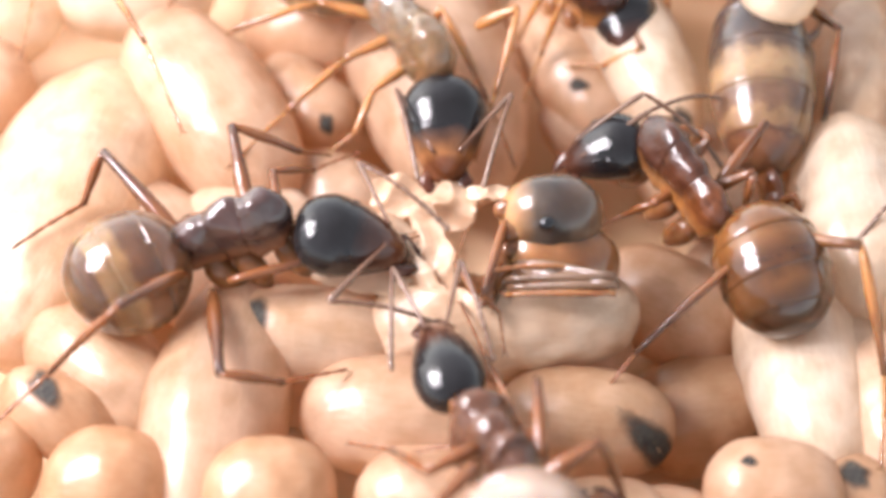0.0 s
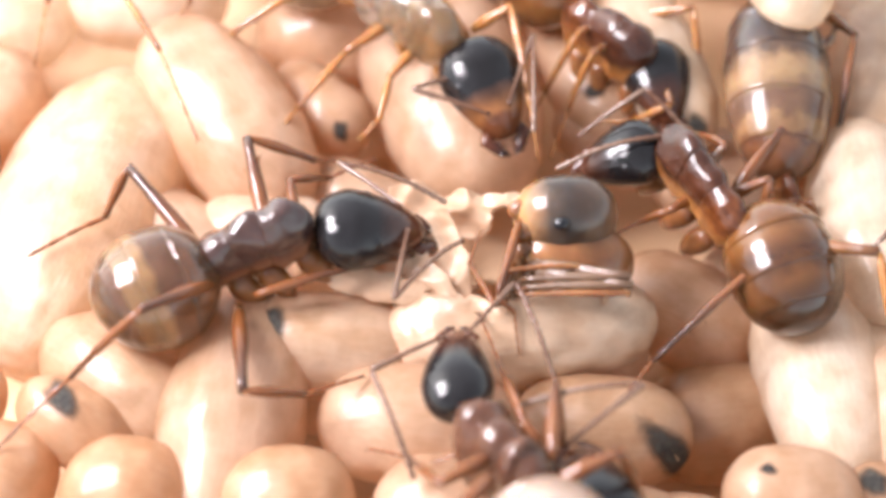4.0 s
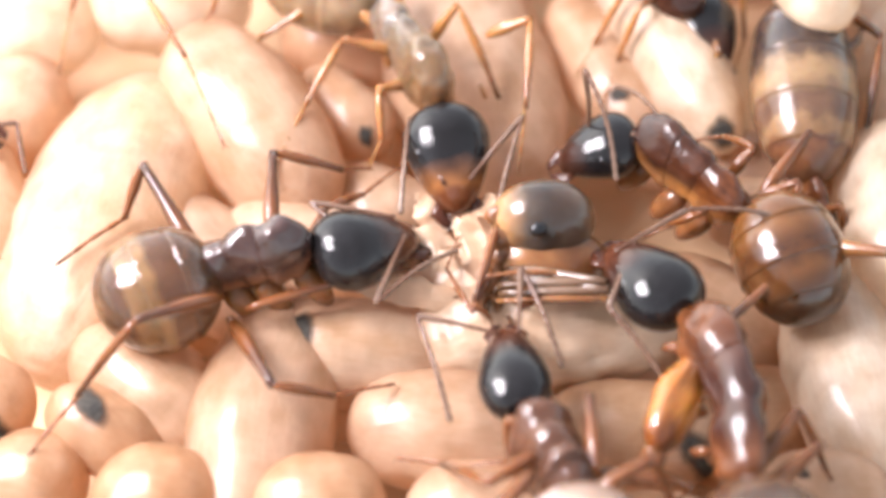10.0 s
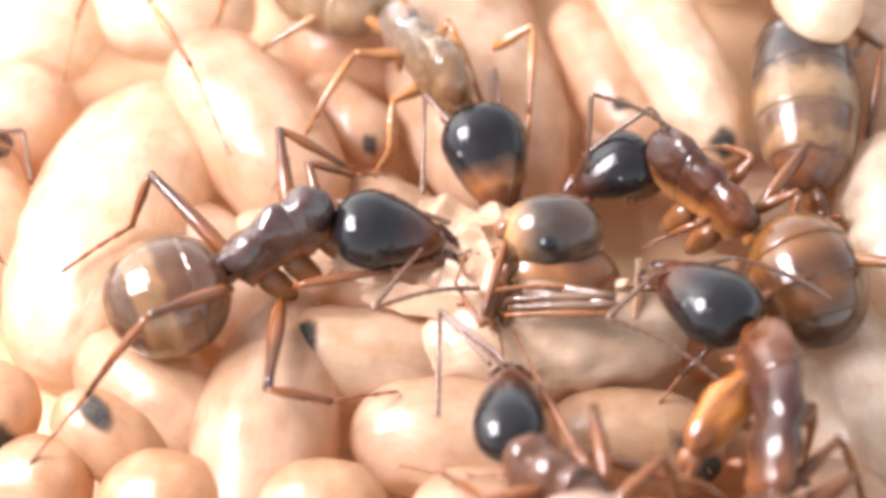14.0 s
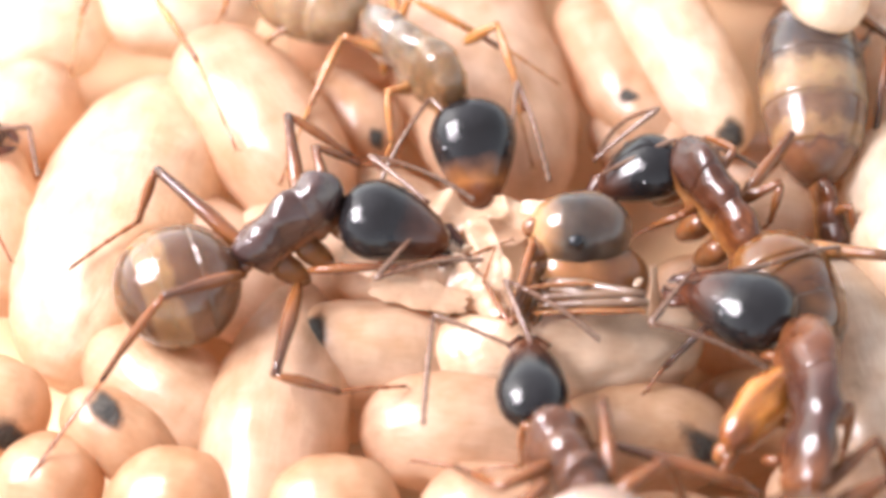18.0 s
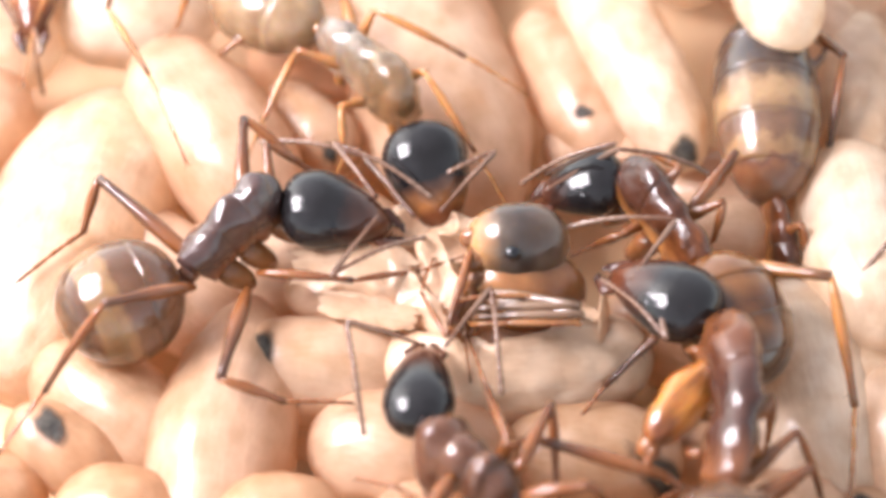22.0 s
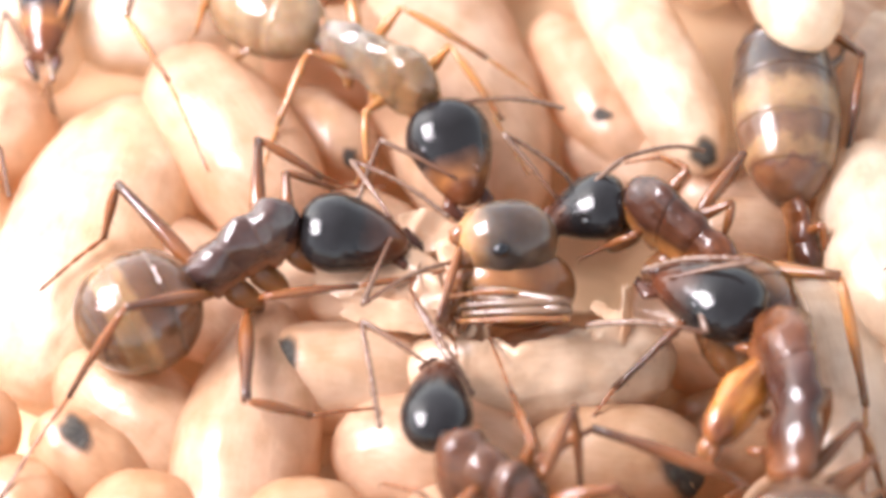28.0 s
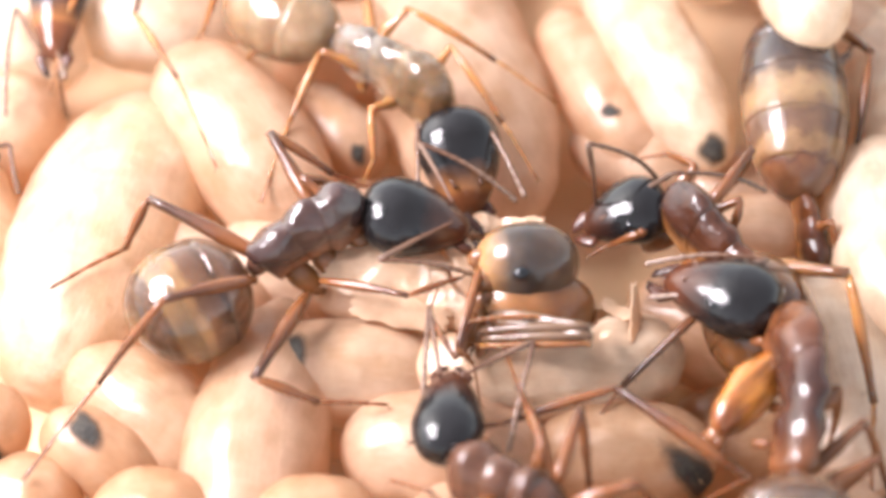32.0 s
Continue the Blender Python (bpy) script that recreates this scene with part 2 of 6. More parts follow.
def tube(path, sides=10, wide=1.0, tall=1.0, bm=None, wobble=0.0):
    """A closed skin round a path of (x, y, z, radius): rings across the path, scaled sideways and upwards."""
    bm = bm or bmesh.new()
    rings = []
    pts = [Vector(p[:3]) for p in path]
    for i, p in enumerate(pts):
        d = (pts[min(i + 1, len(pts) - 1)] - pts[max(i - 1, 0)]).normalized()
        side = Vector((0, 0, 1)).cross(d)
        if side.length < 1e-3:
            side = Vector((0, 1, 0)).cross(d)
        side.normalize()
        top = d.cross(side)
        r = path[i][3]
        ring = []
        for k in range(sides):
            a = 2 * math.pi * k / sides
            w = 1 + wobble * noise.noise(p * 1.7 + Vector((math.cos(a), math.sin(a), 0)) * 1.3)
            ring.append(bm.verts.new((p + side * (math.cos(a) * r * wide * w) + top * (math.sin(a) * r * tall * w)) * MM))
        rings.append(ring)
    for one, two in zip(rings, rings[1:]):
        for k in range(sides):
            bm.faces.new((one[k], one[(k + 1) % sides], two[(k + 1) % sides], two[k]))
    bm.faces.new(rings[0][::-1])
    bm.faces.new(rings[-1])
    return bm


def egg(length, r, rings=20, sides=24, wide=1.0, tall=1.0, power=2.3, blunt=0.0, wobble=0.0, bend=0.0):
    """A rounded body along x from 0 to length. blunt > 0: fuller towards the end."""
    path = []
    for i in range(rings + 1):
        u = 0.5 - 0.5 * math.cos(math.pi * i / rings)
        s = 2 * u - 1
        k = (1 - abs(s) ** power) ** (1 / power) if abs(s) < 1 else 0
        k *= 1 + blunt * s
        path.append((u * length, 0, bend * (1 - s * s), max(k * r, 0.002)))
    return tube(path, sides, wide, tall, wobble=wobble)


# ---- the nest floor and the brood pile ----
def nest_floor():
    bm = bmesh.new()
    n = 40
    grid = {}
    for i in range(n + 1):
        for j in range(n + 1):
            x, y = (i / n - 0.5) * 2, (j / n - 0.5) * 2
            x, y = math.copysign(abs(x) ** 2.2, x) * 400, math.copysign(abs(y) ** 2.2, y) * 400
            grid[i, j] = bm.verts.new(Vector((x, y, -4.4 + 0.5 * noise.noise(Vector((x, y, 0)) * 0.12))) * MM)
    for i in range(n):
        for j in range(n):
            bm.faces.new((grid[i, j], grid[i + 1, j], grid[i + 1, j + 1], grid[i, j + 1]))
    tagged(part("ground", bm, FLOOR), "sandy tan plaster floor under the brood pile", "nest floor", kind="structure")


nest_floor()
COUNT = [0]


def cocoon(a, b, r, plug=None, size=0.4, rosy_shaded=False, flat=1.0, power=2.3, tan=False, pale=False):
    """A cocoon whose axis ends at a and b. plug: the two ends of the dark meconium spot on its shell, if it has one.
    tan: shade painted into the silk; pale: strong light painted in.
    """
    COUNT[0] += 1
    ob = new("ant_cocoon")
    a, b = Vector(a), Vector(b)
    m = ob.matrix_basis = along(a, b)
    length = (b - a).length
    noise.seed_set(COUNT[0])
    bm = egg(length, r, 30, 36, tall=flat, power=power, blunt=random.uniform(-0.06, 0.06), wobble=0.05, bend=random.uniform(-0.05, 0.10))
    shell = Vector((COUNT[0] * 3.1, 0, 0))
    for v in bm.verts:
        q = v.co / MM
        crease = 0.025 - abs(noise.noise(q * Vector((0.5, 0.9, 0.9)) + shell)) * 0.08
        v.co += (q - Vector((q.x, 0, 0))).normalized() * (0.07 * noise.noise(q * 0.55 + shell) + crease + 0.025 * noise.noise(q * 2.2)) * MM
    skin = BVHTree.FromBMesh(bm) if plug else None
    part("shell", bm, COCOON_LIT if pale else COCOON_SHADED if tan else COCOON_ROSY_SHADED if rosy_shaded else COCOON, ob)
    if plug:
        p, far = (m.inverted() @ (Vector(q) * MM) / MM for q in plug)
        reach, p = (far - p) / 2, (p + far) / 2
        n = Vector(((p.x - length / 2) / (length / 2) ** 2, p.y / r ** 2, p.z / r ** 2)).normalized()
        s = bmesh.new()
        layer = s.verts.layers.float.new("thickness")
        side = (reach - n * reach.dot(n)).normalized()
        top = n.cross(side)
        long = max(reach.length / size, 0.6)
        rows = []
        for i, (k, h) in enumerate(((0.40, 0.03), (0.75, 0.03), (1.0, 0.02), (1.25, 0.01))):
            row = []
            for j in range(22):
                g = 2 * math.pi * j / 22
                w = size * k * (1 + 0.4 * noise.noise(Vector((math.cos(g) * 1.2, math.sin(g) * 1.2, COUNT[0] * 1.7))))
                d = side * math.cos(g) * w * long + top * math.sin(g) * w
                hit = skin.ray_cast((p + d + n * 2) * MM, -n)[0]
                foot = hit / MM - p if hit else d
                row.append(s.verts.new((foot + n * (h + 0.02 * noise.noise(d * 9))) * MM))
            rows.append(row)
        middle = s.verts.new(sum((v.co for v in rows[0]), Vector()) / 22)
        middle[layer] = 1.0
        for row, depth in zip(rows, (1.0, 0.85, 0.35, 0.0)):
            for v in row:
                v[layer] = depth
        for j in range(22):
            s.faces.new((middle, rows[0][j], rows[0][(j + 1) % 22]))
            for one, two in zip(rows, rows[1:]):
                s.faces.new((one[j], two[j], two[(j + 1) % 22], one[(j + 1) % 22]))
        part("meconium_plug", s, MECONIUM, ob, "black dried meconium", Matrix.Translation(p * MM))
    tagged(ob, ("cream silk ant cocoon with a black spot, in the brood pile" if plug else
                "cream silk ant cocoon in the brood pile, whitened for strong light" if pale else
                "rosy-tan silk ant cocoon in the brood pile, darkened for shade" if rosy_shaded or tan else
                "cream silk ant cocoon in the brood pile"), "cocoon", "cocoons of the brood pile")
    return ob


# cocoons: the two ends of each axis and its radius
cocoon((-8.00, 6.30, -1.40), (-9.55, -3.14, -1.30), 2.30, pale=True)
cocoon((-7.33, 6.98, 0.00), (-3.47, 1.55, -1.10), 1.75, rosy_shaded=True)
cocoon((-0.95, 12.10, -1.45), (1.45, 2.30, -1.45), 2.35, rosy_shaded=True, flat=0.85)
cocoon((3.86, 11.67, 0.30), (6.77, 3.13, -0.20), 1.22, plug=((6.41, 3.56, 0.49), (6.74, 3.12, -0.19)), size=0.34, pale=True)
cocoon((2.95, 9.56, -1.20), (5.05, 4.01, -1.20), 1.25, plug=((3.88, 5.12, -0.32), (4.39, 4.98, -0.18)), size=0.16, rosy_shaded=True)
cocoon((3.25, 5.57, -1.80), (6.75, 3.93, -1.80), 1.20, rosy_shaded=True)
cocoon((9.30, 10.4, 1.00), (9.00, 5.0, 2.45), 1.20, pale=True)
cocoon((5.9, 12.2, 0.9), (7.6, 8.3, 0.9), 1.2, pale=True)
cocoon((12.23, 9.05, -0.80), (10.93, 2.46, -1.00), 1.35, pale=True)
cocoon((10.80, 3.93, -0.50), (10.72, -2.55, -0.50), 1.60, pale=True)
cocoon((8.80, 0.08, -1.30), (9.32, -6.62, -1.10), 1.50, pale=True)
cocoon((10.42, -1.42, -1.20), (9.84, -5.98, -1.20), 1.20, pale=True)
cocoon((-4.75, -2.70, -0.50), (-0.10, -2.80, -0.85), 1.30, plug=((-3.62, -2.45, 0.75), (-3.72, -3.45, 0.30)), size=0.30)
cocoon((-4.02, -0.63, -0.7), (-4.93, -8.98, -0.7), 1.66, power=1.6, rosy_shaded=True)
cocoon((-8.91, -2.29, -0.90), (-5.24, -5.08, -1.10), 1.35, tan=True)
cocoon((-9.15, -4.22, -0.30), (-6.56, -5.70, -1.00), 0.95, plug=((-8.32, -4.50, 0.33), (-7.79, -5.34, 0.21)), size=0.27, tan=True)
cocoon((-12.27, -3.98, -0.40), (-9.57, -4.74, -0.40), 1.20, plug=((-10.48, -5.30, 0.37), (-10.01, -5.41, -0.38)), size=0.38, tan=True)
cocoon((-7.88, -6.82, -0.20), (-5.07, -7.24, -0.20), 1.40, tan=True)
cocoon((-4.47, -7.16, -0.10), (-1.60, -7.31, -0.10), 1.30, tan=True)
cocoon((-2.58, -4.55, -0.80), (2.25, -5.08, -1.20), 1.45, rosy_shaded=True)
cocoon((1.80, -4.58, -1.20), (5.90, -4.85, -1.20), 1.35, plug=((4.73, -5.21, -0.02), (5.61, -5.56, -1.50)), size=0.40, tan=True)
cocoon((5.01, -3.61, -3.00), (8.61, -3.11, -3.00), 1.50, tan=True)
cocoon((6.24, -6.83, -0.50), (9.29, -6.89, -0.60), 1.20, plug=((6.95, -6.66, 0.52), (7.25, -6.82, 0.61)), size=0.12, rosy_shaded=True)
cocoon((3.35, -7.44, -1.30), (6.95, -7.31, -1.50), 1.10, rosy_shaded=True)
cocoon((-12.62, 3.47, -1.30), (-11.28, 7.00, -1.40), 1.50)
cocoon((-4.49, -2.09, -2.70), (-1.71, -2.59, -2.70), 1.40, rosy_shaded=True)
cocoon((-0.90, -1.87, -2.80), (1.85, -3.01, -2.80), 1.40, rosy_shaded=True)
cocoon((4.51, 0.46, -2.30), (7.97, -1.77, -2.30), 1.35, rosy_shaded=True)
cocoon((6.12, 1.65, -1.10), (9.10, 1.63, -1.10), 0.95, rosy_shaded=True)
cocoon((5.78, 4.17, -2.30), (10.15, 3.15, -2.30), 1.40, rosy_shaded=True)
cocoon((-10.31, 8.71, -0.70), (-5.82, 9.45, -0.80), 1.50, pale=True)
cocoon((-13.43, 6.98, -0.70), (-10.21, 9.04, -0.80), 1.50, pale=True)
cocoon((-4.15, 6.92, -1.60), (-2.04, 4.07, -1.20), 1.05, plug=((-2.49, 4.30, -0.57), (-2.42, 3.96, -1.02)), size=0.20, rosy_shaded=True)
cocoon((-3.64, 3.43, -2.20), (-0.60, 1.60, -2.20), 1.35, rosy_shaded=True)
cocoon((-5.03, 8.46, -1.60), (-0.26, 8.41, -1.60), 1.60, rosy_shaded=True)
cocoon((-3.32, -0.77, -0.30), (0.39, -0.51, -0.45), 0.88)
cocoon((-6.02, 1.50, -1.70), (-2.11, 0.39, -1.70), 1.45)
cocoon((-8.46, 2.63, -1.70), (-4.42, -1.23, -1.80), 1.50, rosy_shaded=True)
cocoon((-13.93, 4.97, -1.20), (-11.08, -0.93, -1.20), 1.60)
cocoon((0.39, -2.21, -2.10), (5.20, -1.76, -2.10), 1.50, rosy_shaded=True)
cocoon((6.66, -0.32, -2.50), (10.12, 0.89, -2.50), 1.50, rosy_shaded=True)
cocoon((10.17, 10.41, -1.40), (11.95, 6.80, -1.40), 1.50)
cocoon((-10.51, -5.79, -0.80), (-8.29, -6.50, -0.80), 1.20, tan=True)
cocoon((-1.26, -7.06, -0.60), (2.11, -7.48, -0.60), 1.40, rosy_shaded=True)
cocoon((2.32, -8.00, -0.60), (5.55, -7.97, -0.70), 1.40, rosy_shaded=True)
cocoon((6.44, -8.20, -0.50), (9.46, -8.48, -0.50), 1.30, rosy_shaded=True)
cocoon((-7.09, 13.21, -2.00), (-2.65, 13.42, -2.00), 1.50)
cocoon((-12.65, 13.49, -2.20), (-8.25, 14.22, -2.20), 1.60)
cocoon((-2.60, 12.18, -1.80), (1.12, 13.40, -1.80), 1.40, rosy_shaded=True)
cocoon((9.98, 13.32, -1.80), (13.75, 12.52, -1.80), 1.60)
cocoon((2.38, 14.91, -2.20), (6.94, 14.86, -2.20), 1.60)
cocoon((11.66, 1.05, -0.40), (12.34, -3.49, -0.50), 1.70, pale=True)
cocoon((10.93, -2.60, -0.90), (10.96, -6.84, -0.90), 1.50)
cocoon((13.22, 7.70, -0.80), (13.67, 2.08, -0.80), 1.70, pale=True)
cocoon((13.79, 11.38, -0.80), (16.64, 9.01, -0.80), 1.70)
cocoon((14.45, 3.01, -0.80), (14.52, -2.37, -0.80), 1.70)
cocoon((12.72, -3.30, -0.80), (13.01, -7.31, -0.80), 1.60)
cocoon((8.59, -6.48, -1.10), (10.61, -7.03, -1.10), 1.10, plug=((9.14, -6.45, -0.12), (9.71, -6.88, -0.02)), size=0.30, rosy_shaded=True)


def outer_brood():
    """More of the pile all round, where the close-up never looks."""
    rng = random.Random(4)
    for k in range(70):
        a = 2 * math.pi * k / 70 * 2.0
        d = (16.5 if k < 35 else 21.5) + rng.uniform(-0.6, 0.6)
        p = Vector((d * math.cos(a) * 1.12, d * math.sin(a) * 0.95 + 1.0, -1.9 - (k >= 35) * 0.5))
        g = rng.uniform(0, 6.28)
        h = Vector((math.cos(g), math.sin(g), rng.uniform(-0.1, 0.1))) * rng.uniform(2.6, 3.4)
        cocoon(p - h, p + h, rng.uniform(1.2, 1.5))


outer_brood()


# ---- ants ----
def cone_limb(name, a, b, r0, r1, mat, parent, m_parent, belly=0.0, sides=9, label="", spines=0):
    """A limb segment from a to b, as a mesh of its own under parent, whose pose in the place is m_parent."""
    a, b = Vector(a), Vector(b)
    length = (b - a).length
    path = []
    for i in range(9):
        u = i / 8
        path.append((u * length, 0, 0.02 * length * math.sin(math.pi * u), r0 + (r1 - r0) * u + belly * math.sin(math.pi * min(1, u * 1.25)) ** 1.5))
    path[0] = (*path[0][:3], path[0][3] * 0.7)
    bm = tube(path, sides)
    for k in range(spines):
        x = length * (0.35 + 0.6 * (k + 0.5) / spines)
        g = random.uniform(0, 6.28)
        d = Vector((0.5, math.cos(g), math.sin(g)))
        s = Vector((x, 0, 0))
        tube([(*s, 0.012), (*(s + d * 0.07), 0.009), (*(s + d * random.uniform(0.16, 0.26)), 0.002)], 4, bm=bm)
    m = along(a, b)
    return part(name, bm, mat, parent, label, m_parent.inverted() @ m), m


def leg(thing, points, mat, thick=1.0):
    """coxa end, knee, ankle, foot: femur with tibia and tarsus under it."""
    base = Matrix.Translation(thing.location)
    c, k, a, f = [Vector(p) for p in points]
    femur, m = cone_limb("leg", c, k, 0.115 * thick, 0.09 * thick, mat, thing, base, 0.045 * thick)
    cone_limb("tibia", k, a, 0.066 * thick, 0.066 * thick, mat, femur, m, 0.035 * thick, spines=5)
    d = (f - a) / 4
    bm = bmesh.new()
    side = d.cross(Vector((0, 0, 1))).normalized()
    sag = [0, 0.04, 0.05, 0.02, 0]
    pts = [a + d * i + Vector((0, 0, sag[i] * d.length * 2)) for i in range(5)]
    tm = along(a, f)
    inv = tm.inverted()
    path = []
    for p, q, r in zip(pts, pts[1:], (0.046, 0.040, 0.036, 0.034)):
        u, v = inv @ (p * MM) / MM, inv @ (q * MM) / MM
        path += [(*u.lerp(v, 0.02), r * 0.75 * thick), (*u.lerp(v, 0.4), r * 0.9 * thick), (*u.lerp(v, 0.88), r * 1.1 * thick)]
    path.append((*v, 0.026 * thick))
    tube(path, 8, bm=bm)
    for sgn in (-1, 1):
        u = inv @ (f * MM) / MM
        v = u + (inv.to_3x3() @ (side * sgn * 0.09 + d.normalized() * 0.10 + Vector((0, 0, -0.03))))
        tube([(*u, 0.02), (*v, 0.006)], 5, bm=bm)
    part("tarsus", bm, mat, femur, "", m.inverted() @ tm)
    return femur


def antenna(thing, base, elbow, tip, mat=None, scape=None, whip=None):
    """Scape from the face to the elbow, with the beaded funiculus as its part. Returns the scape."""
    at = Matrix.Translation(thing.location)
    b, e, t = Vector(base), Vector(elbow), Vector(tip)
    ls, lf = scape or (e - b).length, whip or (t - e).length
    bm = tube([(0, 0, 0, 0.06), (0.06 * ls, 0, 0, 0.042), (0.5 * ls, 0, 0.02 * ls, 0.058), (0.93 * ls, 0, 0, 0.075), (ls, 0, 0, 0.05)], 9)
    m = along(b, e)
    s = part("antenna", bm, mat or FEELER, thing, "", at.inverted() @ m)
    n = 11
    path = []
    for i in range(n):
        for q, k in ((0.02, 0.74), (0.35, 0.95), (0.75, 1.06), (0.97, 0.80)):
            u = (i + q) / n
            path.append((u * lf, 0, 0.09 * lf * math.sin(math.pi * u), (0.054 + 0.012 * u) * k))
    path.append((lf, 0, 0, 0.012))
    bm = tube(path, 8)
    part("funiculus", bm, mat or FEELER, s, "", m.inverted() @ along(e, t))
    return s


def head(thing, occiput, mouth, r, mat, up=(0, 0, 1), eyes=True, open_jaw=0.3, tall=0.78):
    """A head capsule from the back of the head to the mouth, with eyes, clypeus and mandibles as its parts."""
    a, b = Vector(occiput), Vector(mouth)
    length = (b - a).length * 0.92
    path = []
    for i in range(25):
        u = 0.5 - 0.5 * math.cos(math.pi * i / 24)
        s = 2 * u - 1
        k = (1 - abs(s) ** 2.8) ** (1 / 2.8) if abs(s) < 1 else 0
        k *= 1.08 - 0.39 * max(0, s + 0.40) ** 1.25
        path.append((u * length, 0, -0.10 * r * s * s, max(k * r, 0.004)))
    bm = tube(path, 30, 1.0, tall)
    m = along(a, b, up)
    h = part("head", bm, mat, thing, "", Matrix.Translation(-thing.location) @ m)
    lid = egg(length * 0.22, r * 0.40, 10, 16, tall=0.55)
    part("clypeus", lid, mat, h, "", pose(length * 0.77 * MM, 0, 0.17 * r * MM, 0, 24, 0))
    for sgn in (-1, 1):
        if eyes:
            e = egg(0.36 * r, 0.15 * r, 10, 14, power=2)
            part("eye", e, EYE, h, "glossy black compound eye", pose(length * 0.40 * MM, sgn * 0.72 * r * MM, 0.36 * r * MM, sgn * 30, 0, sgn * -6))
        j = bmesh.new()
        n = length * 0.22
        tube([(0, 0, 0, 0.20 * r), (0.45 * n, -sgn * -0.12 * r, 0, 0.19 * r), (0.85 * n, sgn * -0.08 * r, 0, 0.13 * r), (1.15 * n, sgn * -0.34 * r, -0.02, 0.03 * r)], 10, 1.0, 0.55, bm=j)
        for q in range(4):
            x = n * (0.55 + 0.17 * q)
            tube([(x, sgn * -0.1 * r, 0, 0.06 * r), (x + 0.05 * r, sgn * -0.36 * r, 0, 0.008)], 5, bm=j)
        part("mandible", j, MANDIBLE, h, "", pose(length * 0.88 * MM, sgn * 0.32 * r * MM, -0.12 * r * MM, 0, 8, sgn * 25 * open_jaw))
    return h


def thorax(thing, rear, front, r, mat, up=(0, 0, 1), arch=0.22, limb=None, hips=1.0, lumpy=0.08):
    """The arched middle body: mesonotum with pronotum, propodeum, petiole scale and coxae under it."""
    a, b = Vector(rear), Vector(front)
    n = (b - a).length
    m = along(a, b, up)

    def stretch(u0, u1, grow):
        path = []
        for i in range(13):
            u = u0 + (u1 - u0) * i / 12
            e = min(1, (i + 0.6) / 3, (12.6 - i) / 3)
            shape = float(np.interp(u, (0, 0.06, 0.2, 0.36, 0.46, 0.62, 0.78, 0.92, 1), (0.50, 0.74, 0.86, 0.88, 0.90, 0.99, 1.0, 0.80, 0.46)))
            shape *= 1 - 0.11 * math.exp(-((u - 0.35) / 0.06) ** 2) - 0.10 * math.exp(-((u - 0.64) / 0.045) ** 2)
            deep = 0.42 * math.sin(math.pi * min(1, max(0, (u - 0.05) / 0.95)) ** 0.8)
            path.append((u * n, 0, arch * n * math.sin(math.pi * u) * 0.6 - deep * r * 0.7, r * shape * (0.92 + 0.08 * math.sin(e * math.pi / 2)) * grow))
        bm = tube(path, 28, 0.82, 1.36)
        for v in bm.verts:
            q = v.co / MM
            v.co += Vector((0, q.y, q.z)).normalized() * (lumpy * noise.noise(q * Vector((1.8, 2.4, 2.4)) + a) - 0.035 * max(0, 1 - abs(q.z - arch * n * 0.3) / 0.12)) * MM
        return bm
    t = part("thorax", stretch(0.31, 0.68, 0.97), mat, thing, "", Matrix.Translation(-thing.location) @ m)
    part("pronotum", stretch(0.60, 1.0, 1.04), mat, t)
    part("propodeum", stretch(0.02, 0.38, 1.0), mat, t)
    part("petiole_scale", egg(0.75 * r, 0.36 * r, 10, 14, wide=1.0), mat, t, "", pose(-0.06 * n * MM, 0, -0.25 * r * MM, 0, -70, 0))
    for u in (0.22, 0.48, 0.84):
        for sgn in (-1, 1):
            part("coxa", egg(1.35 * r * hips, 0.34 * r * hips, 10, 14, blunt=-0.25), limb or mat, t, "", pose(u * n * MM, sgn * 0.26 * r * MM, -0.50 * r * MM, 0, 62, sgn * 38))
    return t


def gaster(thing, base, tip, r, mat, up=(0, 0, 1), tall=0.95, rings=(0.0, 0.30, 0.58, 0.80, 1.0)):
    """The swollen hind body: overlapping plates, each a mesh of its own under the first."""
    a, b = Vector(base), Vector(tip)
    n = (b - a).length
    m = along(a, b, up)
    first = None
    for i, (u0, u1) in enumerate(zip(rings, rings[1:])):
        path = []
        lap = 0.03 if i < len(rings) - 2 else 0.0
        for j in range(13):
            u = u0 + (u1 + lap - u0) * (j / 12)
            if i == 0:
                u = (u1 + lap) * (1 - math.cos(math.pi / 2 * j / 12))
            if i == len(rings) - 2:
                u = u0 + (1 - u0) * math.sin(math.pi / 2 * j / 12)
            s = 2 * u - 1
            k = (1 - abs(s) ** 2.15) ** (1 / 2.15) if abs(s) < 1 else 0
            path.append((u * n, 0, 0.05 * n * (1 - s * s), max(k * r * (1 + 0.012 * (j / 12) - 0.006 * i), 0.01)))
        bm = tube(path, 32, 1.0, tall)
        if first is None:
            first = part("gaster", bm, mat, thing, "", Matrix.Translation(-thing.location) @ m)
        else:
            part("tergite", bm, mat, first)
    return first


def ant(at, label, category="ant"):
    ob = new("ant")
    ob.location = Vector(at) * MM
    return tagged(ob, label, category, "worker ants tending the brood")



